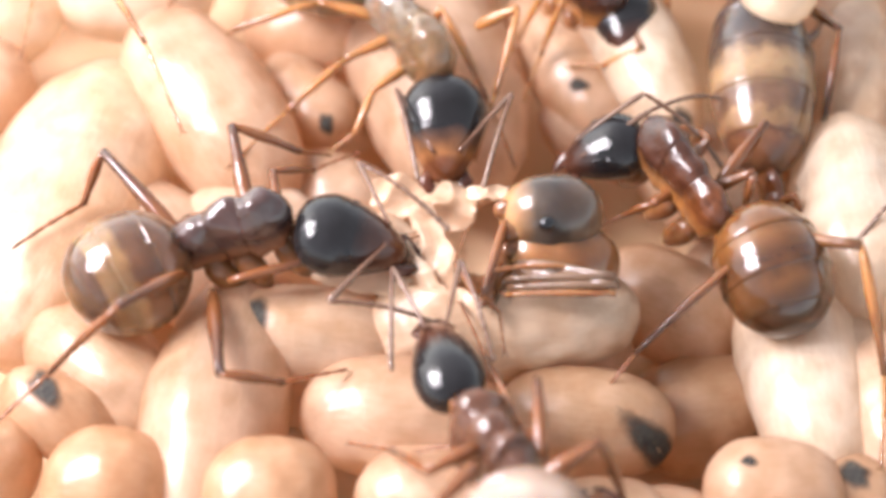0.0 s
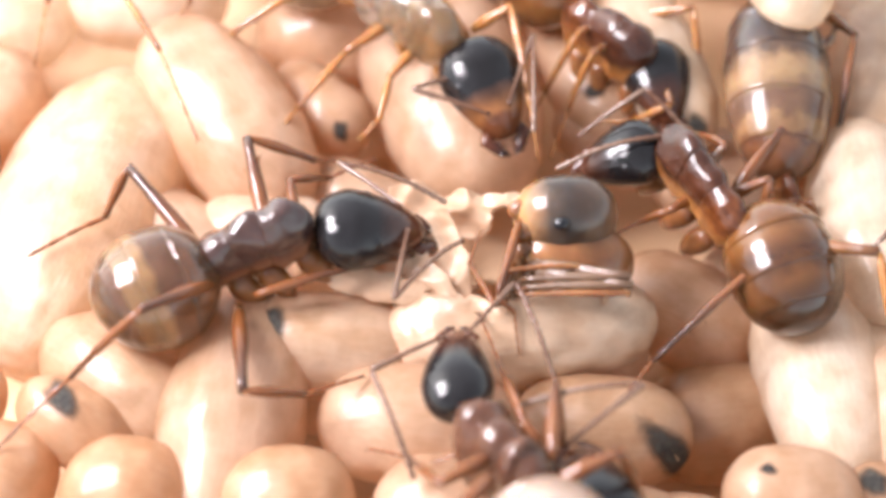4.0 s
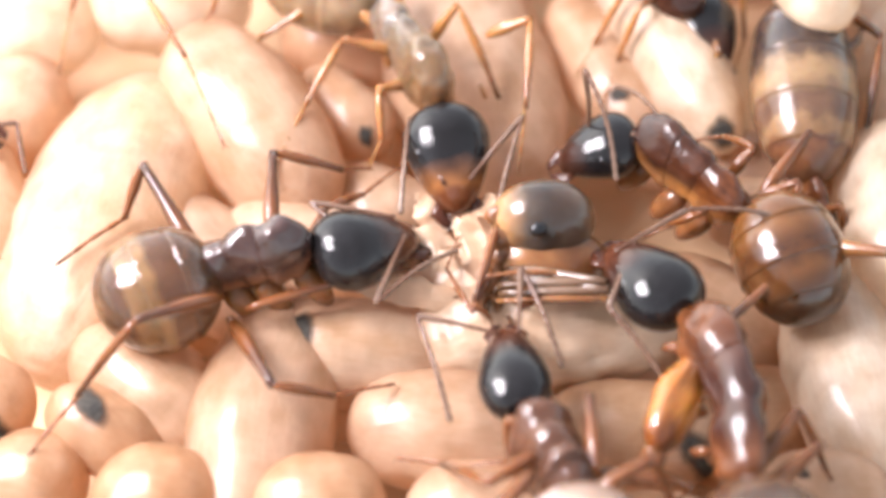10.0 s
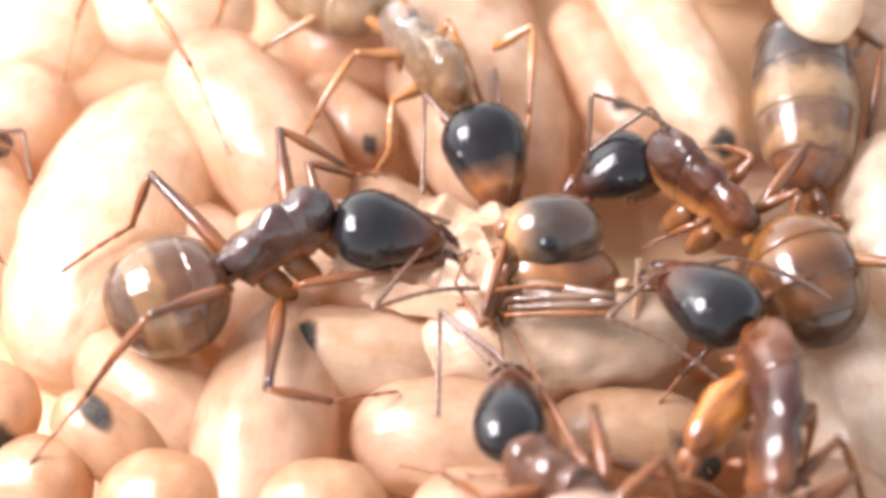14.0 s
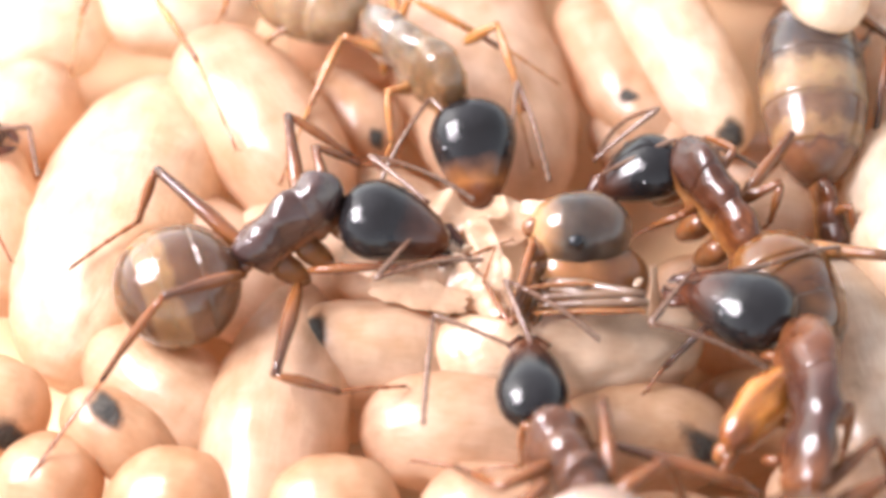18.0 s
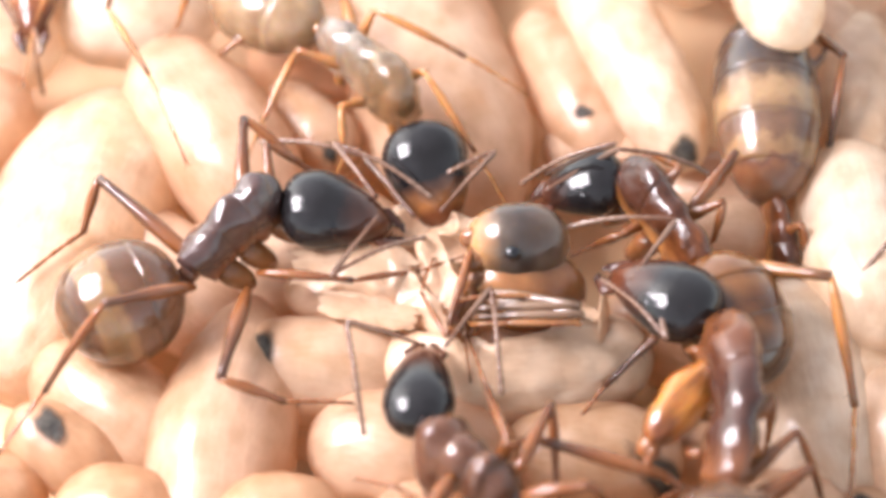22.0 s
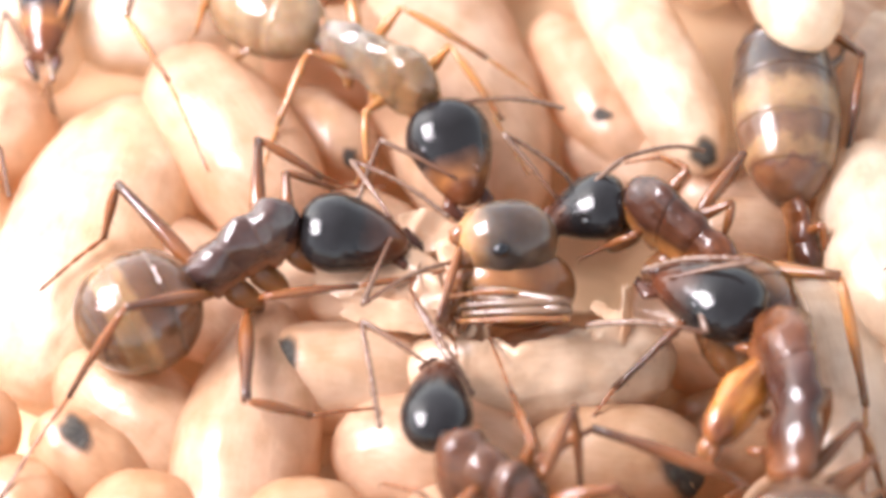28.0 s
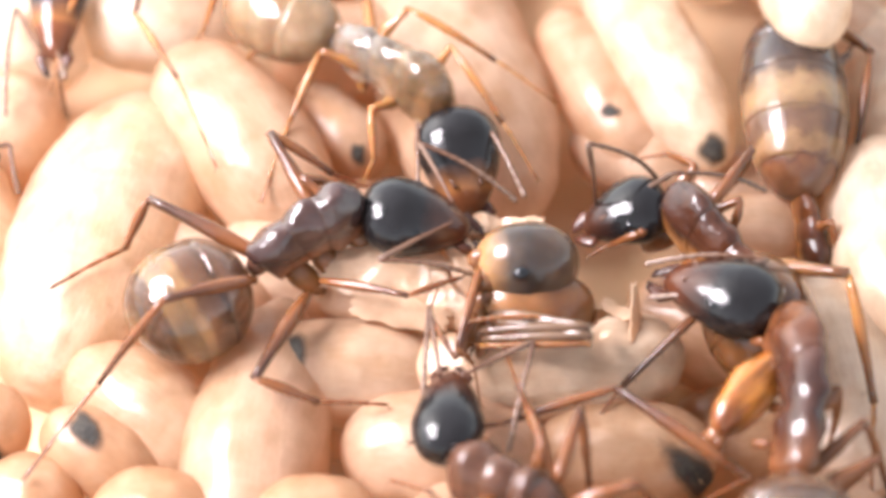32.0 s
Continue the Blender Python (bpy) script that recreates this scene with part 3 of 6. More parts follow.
THORAX_DARK = cuticle("thorax_dark", [(0.0, (0.058, 0.03, 0.026)), (0.6, (0.07, 0.036, 0.03)), (1.0, (0.055, 0.03, 0.027))], 2.6, 0.14, 0.05, 0.0, 0.8, (0.26, 0.10, 0.045), 0.50, 0.09)
THORAX_HONEY = cuticle("thorax_honey", [(0.0, (0.66, 0.58, 0.50)), (0.42, (0.62, 0.52, 0.42)), (0.58, (0.60, 0.45, 0.30)), (1.0, (0.60, 0.38, 0.19))], 3.4, 0.10, 0.1, 0.8, 0.8, lump=0.08)
THORAX_RUST = cuticle("thorax_rust", [(0.0, (0.075, 0.026, 0.013)), (0.35, (0.15, 0.048, 0.016)), (0.6, (0.085, 0.028, 0.013)), (1.0, (0.055, 0.02, 0.012))], 2.6, 0.15, 0.2, 0.0, 0.4, (0.42, 0.17, 0.045), 0.60, 0.08, waver=0.3, streak=0.5)
COXA_AMBER = cuticle("coxa_amber", [(0.0, (0.20, 0.07, 0.022)), (0.35, (0.38, 0.145, 0.03)), (0.75, (0.50, 0.20, 0.036)), (1.0, (0.24, 0.08, 0.022))], 2.4, 0.16, 0.6, 0.1, 0.8, None, 0.0, 0.05, 0.12, 0.7)
COXA_RUST = cuticle("coxa_rust", [(0.0, (0.24, 0.10, 0.042)), (0.6, (0.34, 0.145, 0.055)), (1.0, (0.22, 0.09, 0.036))], 1.2, 0.22, 0.5, 0.1, 0.4)
THORAX_GREY = cuticle("thorax_grey_brown", [(0.0, (0.11, 0.05, 0.032)), (0.5, (0.15, 0.066, 0.038)), (1.0, (0.12, 0.052, 0.032))], 2.6, 0.15, 0.2, 0.1, 0.5, None, 0.0, 0.07, 0.2, 0.3)
THORAX_DARKRUST = cuticle("thorax_dark_rust", [(0.0, (0.20, 0.075, 0.03)), (0.3, (0.06, 0.023, 0.016)), (0.62, (0.055, 0.021, 0.015)), (0.80, (0.12, 0.042, 0.019)), (1.0, (0.15, 0.055, 0.022))], 4.1, 0.14, 0.15, 0.0, 0.35, (0.26, 0.09, 0.028), 0.30, 0.06, 0.1, 0.35)
GASTER_DARK = cuticle("gaster_banded", [(0.0, (0.26, 0.12, 0.055)), (0.14, (0.22, 0.115, 0.066)), (0.50, (0.20, 0.108, 0.064)), (0.56, (0.46, 0.285, 0.14)), (0.76, (0.44, 0.27, 0.13)), (0.80, (0.17, 0.088, 0.05)), (0.94, (0.16, 0.08, 0.045)), (1.0, (0.34, 0.20, 0.10))], 2.9, 0.10, 0.3, 0.6, 0.6, (0.58, 0.40, 0.22), -0.15, waver=0.06)
GASTER_AMBER = cuticle("gaster_amber", [(0.0, (0.27, 0.11, 0.034)), (0.42, (0.31, 0.13, 0.04)), (0.56, (0.15, 0.06, 0.024)), (0.78, (0.24, 0.10, 0.034)), (0.95, (0.08, 0.032, 0.015))], 3.4, 0.11, 0.3, 0.45, 0.6, (0.34, 0.15, 0.05), -0.3, waver=0.15)
GASTER_PALE = cuticle("gaster_pale", [(0.0, (0.56, 0.36, 0.20)), (0.4, (0.60, 0.41, 0.25)), (0.48, (0.40, 0.235, 0.125)), (0.62, (0.56, 0.37, 0.21)), (0.95, (0.46, 0.29, 0.16))], 3.0, 0.15, 0.3, 0.5, waver=0.15)
GASTER_GREY = cuticle("gaster_grey", [(0.0, (0.30, 0.20, 0.15)), (0.5, (0.42, 0.32, 0.26)), (1.0, (0.24, 0.15, 0.11))], 3.0, 0.2, 0.3)
GASTER_STRIPED = cuticle("gaster_striped", [(0.0, (0.04, 0.027, 0.024)), (0.47, (0.05, 0.03, 0.025)), (0.56, (0.11, 0.066, 0.042)), (0.62, (0.30, 0.185, 0.10)), (0.72, (0.32, 0.20, 0.105)), (0.77, (0.17, 0.095, 0.06)), (0.86, (0.18, 0.10, 0.062)), (0.89, (0.32, 0.19, 0.10)), (0.94, (0.30, 0.17, 0.085)), (0.97, (0.14, 0.06, 0.034)), (1.0, (0.20, 0.085, 0.04))], 5.59, 0.2, 0.4, 0.1, 0.5, None, 0.0, 0.04, waver=0.20)

dark_ant = ant((-4.00, -0.44, 0.57), "black-headed worker ant with a banded brown gaster, pulling torn silk")
dark_ant_head = head(dark_ant, (-2.96, 0.08, 1.90), (-0.23, -0.14, 1.19), 0.97, HEAD_BLACK)
dark_ant_thorax = thorax(dark_ant, (-4.99, -1.30, 1.35), (-3.01, 0.42, 1.80), 0.70, THORAX_DARK, arch=0.30, limb=COXA_RUST, hips=1.3, lumpy=0.15)
dark_ant_gaster = gaster(dark_ant, (-5.29, -1.47, 1.20), (-7.76, -2.86, 1.03), 1.43, GASTER_DARK)
dark_ant_legs = [
    leg(dark_ant, ((-4.79, -1.09, 1.20), (-7.41, 0.71, 2.00), (-7.90, -0.00, 0.90), (-9.25, -1.47, 1.00)), LIMB, 1.35),
    leg(dark_ant, ((-4.45, -3.02, 1.90), (-6.58, -3.39, 2.95), (-8.04, -4.37, 1.10), (-9.39, -6.40, 0.40)), LIMB, 1.1),
    leg(dark_ant, ((-3.76, -1.74, 1.15), (-4.31, -4.37, 1.50), (-2.97, -4.57, 0.90), (-1.52, -4.36, 0.50)), LIMB, 1.25),
    leg(dark_ant, ((-3.86, -0.01, 1.50), (-4.29, 2.52, 2.20), (-2.90, 1.81, 1.30), (-2.19, 1.86, 0.60)), LIMB, 1.3),
    leg(dark_ant, ((-3.54, -1.42, 1.30), (-1.40, -1.98, 1.60), (-0.01, -1.25, 1.10), (0.92, -0.61, 0.90)), LIMB, 0.8),
    leg(dark_ant, ((-3.15, 0.16, 1.50), (-3.70, 1.56, 2.20), (-2.69, 1.57, 1.30), (-1.49, 1.78, 0.80)), LIMB, 1.1),
]
dark_ant_antenna_a = antenna(dark_ant, (-0.90, -0.38, 1.85), (-1.85, -2.13, 1.88), (0.73, -2.58, 1.22))
dark_ant_antenna_b = antenna(dark_ant, (-0.85, 0.20, 1.85), (-1.67, 2.03, 1.92), (-0.19, -0.08, 1.09))

amber_ant = ant((-1.76, 4.95, 0.40), "honey-coloured worker ant with black head and amber face, bending down")
amber_ant_head = head(amber_ant, (-0.32, 3.73, 1.50), (0.38, 0.99, 0.55), 1.02, HEAD_AMBER)
amber_ant_thorax = thorax(amber_ant, (-3.13, 6.16, 1.31), (-0.39, 3.73, 1.50), 0.72, THORAX_HONEY, limb=LIMB_PALE, hips=0.55, lumpy=0.14)
amber_ant_gaster = gaster(amber_ant, (-3.28, 6.31, 1.30), (-6.20, 8.08, 1.00), 1.15, GASTER_PALE)
amber_ant_legs = [
    leg(amber_ant, ((-1.99, 6.13, 1.30), (-1.06, 6.55, 2.20), (1.14, 5.43, 1.42), (2.60, 4.68, 0.70)), LIMB_PALE, 1.1),
    leg(amber_ant, ((-2.28, 6.03, 1.20), (-2.54, 8.37, 2.00), (-1.50, 11.50, 0.90), (-0.56, 13.60, 0.40)), LIMB_PALE, 1.1),
    leg(amber_ant, ((-0.66, 4.69, 1.30), (0.02, 5.03, 2.30), (1.26, 3.31, 1.40), (2.09, 2.17, 0.60)), LIMB_PALE, 1.1),
    leg(amber_ant, ((-2.71, 5.63, 1.20), (-3.45, 7.08, 1.90), (-5.37, 6.05, 0.90), (-5.75, 4.73, 0.50)), LIMB_PALE, 1.1),
    leg(amber_ant, ((-2.12, 5.32, 1.10), (-3.52, 5.23, 2.00), (-4.19, 3.66, 1.00), (-4.67, 1.60, 0.40)), LIMB_PALE, 1.1),
    leg(amber_ant, ((-1.53, 4.42, 1.10), (-1.98, 3.37, 1.70), (-1.92, 2.42, 0.90), (-2.20, 2.04, 0.50)), LIMB_PALE, 1.1),
]
amber_ant_antenna_a = antenna(amber_ant, (-0.07, 1.52, 1.30), (-1.26, 3.10, 1.63), (-1.06, 0.49, 0.95))
amber_ant_antenna_b = antenna(amber_ant, (0.52, 1.68, 1.30), (0.27, 3.64, 1.59), (2.00, 1.60, 1.25))

rust_ant = ant((5.66, -0.25, 0.18), "rust-orange worker ant with black head beside the callow ant")
rust_ant_head = head(rust_ant, (4.69, 1.04, 1.40), (2.61, 0.61, 0.74), 0.85, HEAD_BLACK)
rust_ant_thorax = thorax(rust_ant, (6.59, -1.53, 1.06), (4.74, 1.04, 1.30), 0.70, THORAX_RUST, arch=0.28, limb=COXA_RUST, hips=1.3, lumpy=0.13)
rust_ant_gaster = gaster(rust_ant, (7.05, -0.53, 1.20), (7.92, -3.58, 0.50), 1.30, GASTER_AMBER)
rust_ant_legs = [
    leg(rust_ant, ((6.31, -0.94, 1.00), (8.68, -2.12, 2.20), (9.16, -4.47, 0.60), (8.82, -6.54, 0.20)), LIMB_PALE, 1.45),
    leg(rust_ant, ((5.92, -0.45, 0.90), (6.17, -1.96, 1.60), (3.75, -3.79, 0.30), (3.22, -4.40, 0.10)), LIMB, 1.1),
    leg(rust_ant, ((5.60, 0.32, 1.00), (6.68, 0.34, 1.80), (6.47, -0.20, 1.00), (5.97, -0.47, 0.50)), LIMB, 1.1),
    leg(rust_ant, ((5.86, 0.41, 1.10), (7.09, 1.73, 2.00), (6.81, 1.54, 1.00), (6.30, 1.15, 0.40)), LIMB, 1.1),
    leg(rust_ant, ((5.08, 0.50, 1.00), (4.31, -0.33, 1.40), (3.71, -0.18, 0.80), (3.18, -0.36, 0.60)), LIMB, 1.1),
    leg(rust_ant, ((5.26, 1.11, 1.10), (5.76, 1.47, 1.70), (5.26, 2.46, 1.00), (4.50, 2.72, 0.50)), LIMB, 1.1),
]
rust_ant_antenna_a = antenna(rust_ant, (3.12, 0.46, 1.33), (1.38, -0.13, 2.13), (2.72, 2.11, 1.45))
rust_ant_antenna_b = antenna(rust_ant, (3.01, 0.96, 1.33), (4.55, 0.98, 2.60), (5.92, 1.05, 0.27))

front_ant = ant((1.12, -7.40, 0.95), "small dull brown worker ant with black head at the open cocoon")
front_ant_head = head(front_ant, (-0.04, -6.50, 2.10), (-0.09, -3.73, 1.27), 0.74, HEAD_BLACK)
front_ant_thorax = thorax(front_ant, (2.01, -8.05, 2.25), (0.24, -6.75, 1.65), 0.90, THORAX_GREY, limb=LIMB, hips=0.6)
gaster(front_ant, (2.27, -8.68, 2.60), (2.09, -11.50, 3.70), 1.35, GASTER_GREY)
front_ant_legs = [
    leg(front_ant, ((1.75, -7.14, 2.40), (1.69, -6.79, 2.90), (1.35, -4.62, 1.60), (0.99, -2.88, 1.00)), LIMB, 1.1),
    leg(front_ant, ((0.63, -7.02, 2.20), (0.64, -6.22, 2.40), (0.89, -6.58, 1.20), (0.07, -6.67, 0.90)), LIMB, 1.1),
    leg(front_ant, ((2.06, -7.51, 2.60), (2.55, -5.76, 2.60), (2.77, -6.75, 1.00), (3.00, -7.26, 0.50)), LIMB, 1.1),
    leg(front_ant, ((0.83, -7.75, 2.60), (-0.06, -8.47, 2.80), (-0.52, -6.73, 0.90), (-1.36, -6.26, 0.50)), LIMB, 1.1),
    leg(front_ant, ((2.23, -8.12, 2.80), (3.49, -7.97, 3.40), (4.20, -8.23, 1.60), (4.46, -8.82, 0.80)), LIMB, 1.1),
    leg(front_ant, ((1.03, -8.24, 2.80), (0.35, -9.49, 3.40), (-0.06, -9.42, 1.60), (-0.51, -9.80, 0.90)), LIMB, 1.1),
]
front_ant_antenna_a = antenna(front_ant, (-0.30, -4.40, 1.86), (-0.89, -2.70, 1.98), (-0.76, -5.15, 1.50))
front_ant_antenna_b = antenna(front_ant, (0.14, -4.39, 1.86), (-1.48, -3.63, 1.97), (-0.16, -5.61, 1.20))

climber_ant = ant((6.37, -5.29, 1.41), "worker ant with black head and shiny red-brown thorax, climbing up")
climber_ant_head = head(climber_ant, (6.49, -3.09, 2.30), (4.03, -1.60, 1.75), 0.92, HEAD_BLACK)
climber_ant_thorax = thorax(climber_ant, (6.25, -7.44, 2.57), (6.49, -3.14, 2.25), 0.54, THORAX_DARKRUST, limb=LIMB, up=(0.6, 0.3, 0.75), arch=0.30, hips=0.6, lumpy=0.14)
climber_ant_gaster = gaster(climber_ant, (6.24, -7.64, 2.59), (6.36, -10.83, 3.03), 1.35, GASTER_DARK)
climber_ant_legs = [
    leg(climber_ant, ((5.26, -6.81, 2.00), (2.98, -5.10, 2.00), (0.67, -5.66, 1.30), (-1.30, -5.96, 0.80)), LIMB, 1.1),
    leg(climber_ant, ((6.73, -7.06, 2.20), (7.90, -6.09, 2.80), (8.69, -6.46, 0.90), (8.93, -6.91, 0.50)), LIMB, 1.1),
    leg(climber_ant, ((5.20, -5.95, 1.90), (5.00, -6.43, 1.70), (5.78, -6.67, 1.30), (5.03, -6.80, 0.60)), LIMB, 1.1),
    leg(climber_ant, ((6.66, -7.57, 2.20), (8.10, -6.91, 2.80), (7.54, -6.91, 1.00), (7.28, -7.68, 0.50)), LIMB, 1.1),
    leg(climber_ant, ((6.01, -7.82, 2.20), (4.55, -8.86, 2.80), (3.92, -8.30, 1.00), (3.37, -8.67, 0.50)), LIMB, 1.1),
    leg(climber_ant, ((7.24, -5.34, 2.00), (7.60, -4.98, 2.30), (7.62, -5.40, 1.20), (7.39, -6.01, 0.60)), LIMB, 1.1),
]
climber_ant_antenna_a = antenna(climber_ant, (4.51, -2.21, 2.36), (6.47, -1.83, 2.40), (3.96, -0.99, 1.87))
climber_ant_antenna_b = antenna(climber_ant, (4.79, -1.74, 2.36), (5.91, -3.39, 2.39), (3.37, -2.73, 1.75))

climber_coxa = part("front_coxa", egg(2.45, 0.54, 18, 22, blunt=0.05, wobble=0.15, tall=0.85, power=2.0), COXA_AMBER, climber_ant, "translucent amber front coxa", Matrix.Translation(-climber_ant.location) @ along((6.49, -4.12, 2.20), (5.00, -6.12, 2.00), (0.3, -0.4, 0.9)))
part("trochanter", egg(0.55, 0.22, 10, 14), COXA_RUST, climber_coxa, "", pose(2.2 * MM, 0, -0.05 * MM, 0, 30, 15))
CALLOW_HEAD = cuticle("callow_head", [(0.0, (0.26, 0.14, 0.07)), (0.16, (0.13, 0.08, 0.052)), (0.5, (0.060, 0.045, 0.038)), (0.66, (0.085, 0.06, 0.044)), (0.80, (0.34, 0.18, 0.085)), (1.0, (0.55, 0.32, 0.15))], 2.6, 0.2, 0.35, 0.15, 0.5, (0.34, 0.17, 0.06), -0.2)
CALLOW = cuticle("callow_body", [(0.0, (0.25, 0.105, 0.042)), (0.5, (0.29, 0.125, 0.05)), (1.0, (0.36, 0.16, 0.06))], 2.6, 0.18, 0.4, 0.15, 0.4)
CALLOW_LIMB = cuticle("callow_limb", [(0.0, (0.20, 0.105, 0.055)), (0.5, (0.22, 0.13, 0.08)), (1.0, (0.18, 0.095, 0.05))], 2.6, 0.2, 0.1, 0.3, 1.0)
callow_ant = ant((2.36, -1.21, 0.30), "pale callow ant with grey-brown head and folded legs in torn cocoon", "young ant")
part("head", egg(2.4, 0.95, 24, 30, tall=1.08, power=2.1, wobble=0.03), CALLOW_HEAD, callow_ant, "", Matrix.Translation(-callow_ant.location) @ along((3.38, -1.29, 1.55), (1.14, -1.35, 1.60)))
part("eye", egg(0.40, 0.17, 10, 14, power=2), EYE, callow_ant, "small black eye", Matrix.Translation(-callow_ant.location) @ along((2.21, -2.15, 2.35), (1.90, -2.19, 2.35)))
part("thorax", egg(2.9, 0.92, 18, 24, tall=1.1, wobble=0.06), CALLOW, callow_ant, "", Matrix.Translation(-callow_ant.location) @ along((3.78, -2.07, 0.70), (1.08, -1.93, 0.80)))
for p, q, r in (((1.55, -1.75, 1.75), (0.95, -1.95, 1.55), 0.26), ((1.45, -1.35, 1.95), (0.85, -1.40, 1.80), 0.24), ((1.45, -2.05, 1.50), (1.00, -2.30, 1.30), 0.20)):
    part("mouthpart", egg((Vector(q) - Vector(p)).length, r, 10, 14, wobble=0.2), CALLOW, callow_ant, "soft pale amber mouthpart", Matrix.Translation(-callow_ant.location) @ along(p, q))
for p, q, r in (((1.15, -2.0, 1.25), (0.62, -3.55, 1.15), 0.24), ((1.45, -2.2, 1.05), (1.05, -3.45, 0.95), 0.20)):
    part("folded_foreleg", egg((Vector(q) - Vector(p)).length, r, 14, 14, blunt=-0.3, wobble=0.1), CALLOW, callow_ant, "soft amber foreleg", Matrix.Translation(-callow_ant.location) @ along(p, q))
leg(callow_ant, ((1.25, -2.41, 1.20), (3.46, -3.40, 2.05), (1.10, -3.08, 1.50), (0.85, -3.49, 1.00)), CALLOW_LIMB, 1.1)
leg(callow_ant, ((1.31, -2.57, 1.10), (3.49, -3.64, 2.05), (1.15, -3.31, 1.50), (1.22, -3.40, 1.30)), CALLOW_LIMB, 1.1)
leg(callow_ant, ((1.37, -2.73, 1.00), (3.44, -3.79, 1.95), (1.09, -3.43, 1.40), (0.73, -3.02, 1.20)), CALLOW, 0.8)
leg(callow_ant, ((1.13, -1.67, 1.90), (0.59, -3.60, 1.60), (0.96, -3.77, 1.20), (1.09, -4.35, 0.50)), LIMB, 0.75)
leg(callow_ant, ((0.99, -2.55, 1.40), (0.53, -3.82, 1.50), (-0.02, -2.47, 1.30), (0.25, -1.38, 1.10)), LIMB, 0.75)
antenna(callow_ant, (1.26, -1.51, 1.90), (0.79, -2.99, 1.70), (3.08, -2.94, 1.60), CALLOW)

striped_ant = ant((8.45, 1.60, -0.60), "large ant with a brown and tan banded gaster among the cocoons")
gaster(striped_ant, (8.76, 7.18, 0.90), (8.50, 1.65, 0.10), 1.36, GASTER_STRIPED, up=(0.1, 0, 1), rings=(0.0, 0.2, 0.4, 0.62, 0.82, 1.0))
thorax(striped_ant, (8.58, 1.92, 0.10), (8.88, 0.23, -0.90), 0.45, THORAX_RUST)
head(striped_ant, (8.96, 0.28, -1.20), (9.17, -0.40, -2.40), 0.7, HEAD_BLACK)
leg(striped_ant, ((8.65, 0.99, -0.30), (9.08, 0.70, 0.50), (9.37, 0.35, -0.60), (9.60, -0.29, -0.90)), LIMB, 1.1)
leg(striped_ant, ((8.93, 4.91, 1.00), (9.49, 4.85, 1.20), (10.23, 5.81, 1.00), (10.55, 6.59, 0.90)), THORAX_DARK, 1.8)
leg(striped_ant, ((10.16, 6.95, 0.80), (10.59, 5.30, 1.60), (10.02, 2.75, 0.20), (9.45, 1.07, -0.40)), LIMB, 1.1)

passing_ant = ant((5.52, 5.61, -0.40), "rust-brown worker ant with a black head, walking past")
head(passing_ant, (5.34, 6.24, 0.90), (5.76, 3.70, 0.40), 0.85, HEAD_BLACK)
thorax(passing_ant, (3.31, 7.17, 0.85), (5.24, 5.26, 0.80), 0.74, THORAX_RUST, arch=0.3, limb=COXA_RUST, lumpy=0.12)
gaster(passing_ant, (3.37, 7.19, 0.90), (0.76, 10.94, 0.80), 1.3, GASTER_AMBER)
leg(passing_ant, ((4.92, 6.77, 0.70), (3.75, 5.19, 1.60), (3.25, 4.76, 0.00), (2.79, 3.54, -0.40)), LIMB_PALE)
leg(passing_ant, ((4.65, 7.20, 0.70), (3.50, 6.01, 1.60), (2.68, 5.37, 0.00), (2.24, 4.73, -0.40)), LIMB_PALE)
leg(passing_ant, ((5.36, 6.56, 0.70), (5.72, 4.01, 1.00), (4.80, 4.18, 0.20), (3.96, 4.36, -0.00)), LIMB_PALE)
leg(passing_ant, ((4.95, 7.31, 0.80), (6.46, 6.88, 1.60), (6.69, 5.60, 0.00), (6.41, 4.95, -0.60)), LIMB_PALE)

corner_ant = ant((-10.49, 7.47, -0.20), "amber-faced worker ant with a dark head on the pale cocoons")
head(corner_ant, (-10.76, 9.82, 1.00), (-10.59, 6.40, 0.40), 0.75, HEAD_AMBER)
thorax(corner_ant, (-11.38, 15.04, 1.00), (-10.73, 9.82, 1.00), 0.7, THORAX_HONEY)
corner_antenna = antenna(corner_ant, (-9.96, 6.59, 1.2), (-8.54, 5.92, 0.06), (-8.19, 2.41, -1.0))
antenna(corner_ant, (-10.93, 6.73, 0.80), (-11.69, 8.03, 1.00), (-11.55, 4.68, 0.40))

hidden_ant = ant((-8.08, 12.65, 0.20), "amber worker ant with long legs spread over the pale cocoons")
thorax(hidden_ant, (-7.45, 12.67, 1.20), (-8.20, 9.33, 1.20), 0.7, THORAX_HONEY)
gaster(hidden_ant, (-7.40, 12.92, 1.20), (-6.43, 17.76, 1.00), 1.2, GASTER_PALE)
leg(hidden_ant, ((-8.07, 9.56, 1.20), (-7.99, 6.18, 2.30), (-6.68, 3.88, 2.30), (-5.65, 1.74, 1.50)), LIMB_PALE)
leg(hidden_ant, ((-8.35, 9.34, 1.20), (-5.97, 7.75, 2.00), (-6.55, 7.32, 0.60), (-7.02, 6.88, 0.20)), LIMB_PALE)
leg(hidden_ant, ((-7.73, 10.72, 1.20), (-9.46, 8.44, 2.00), (-10.32, 7.35, 0.60), (-10.41, 5.46, 0.20)), LIMB_PALE)

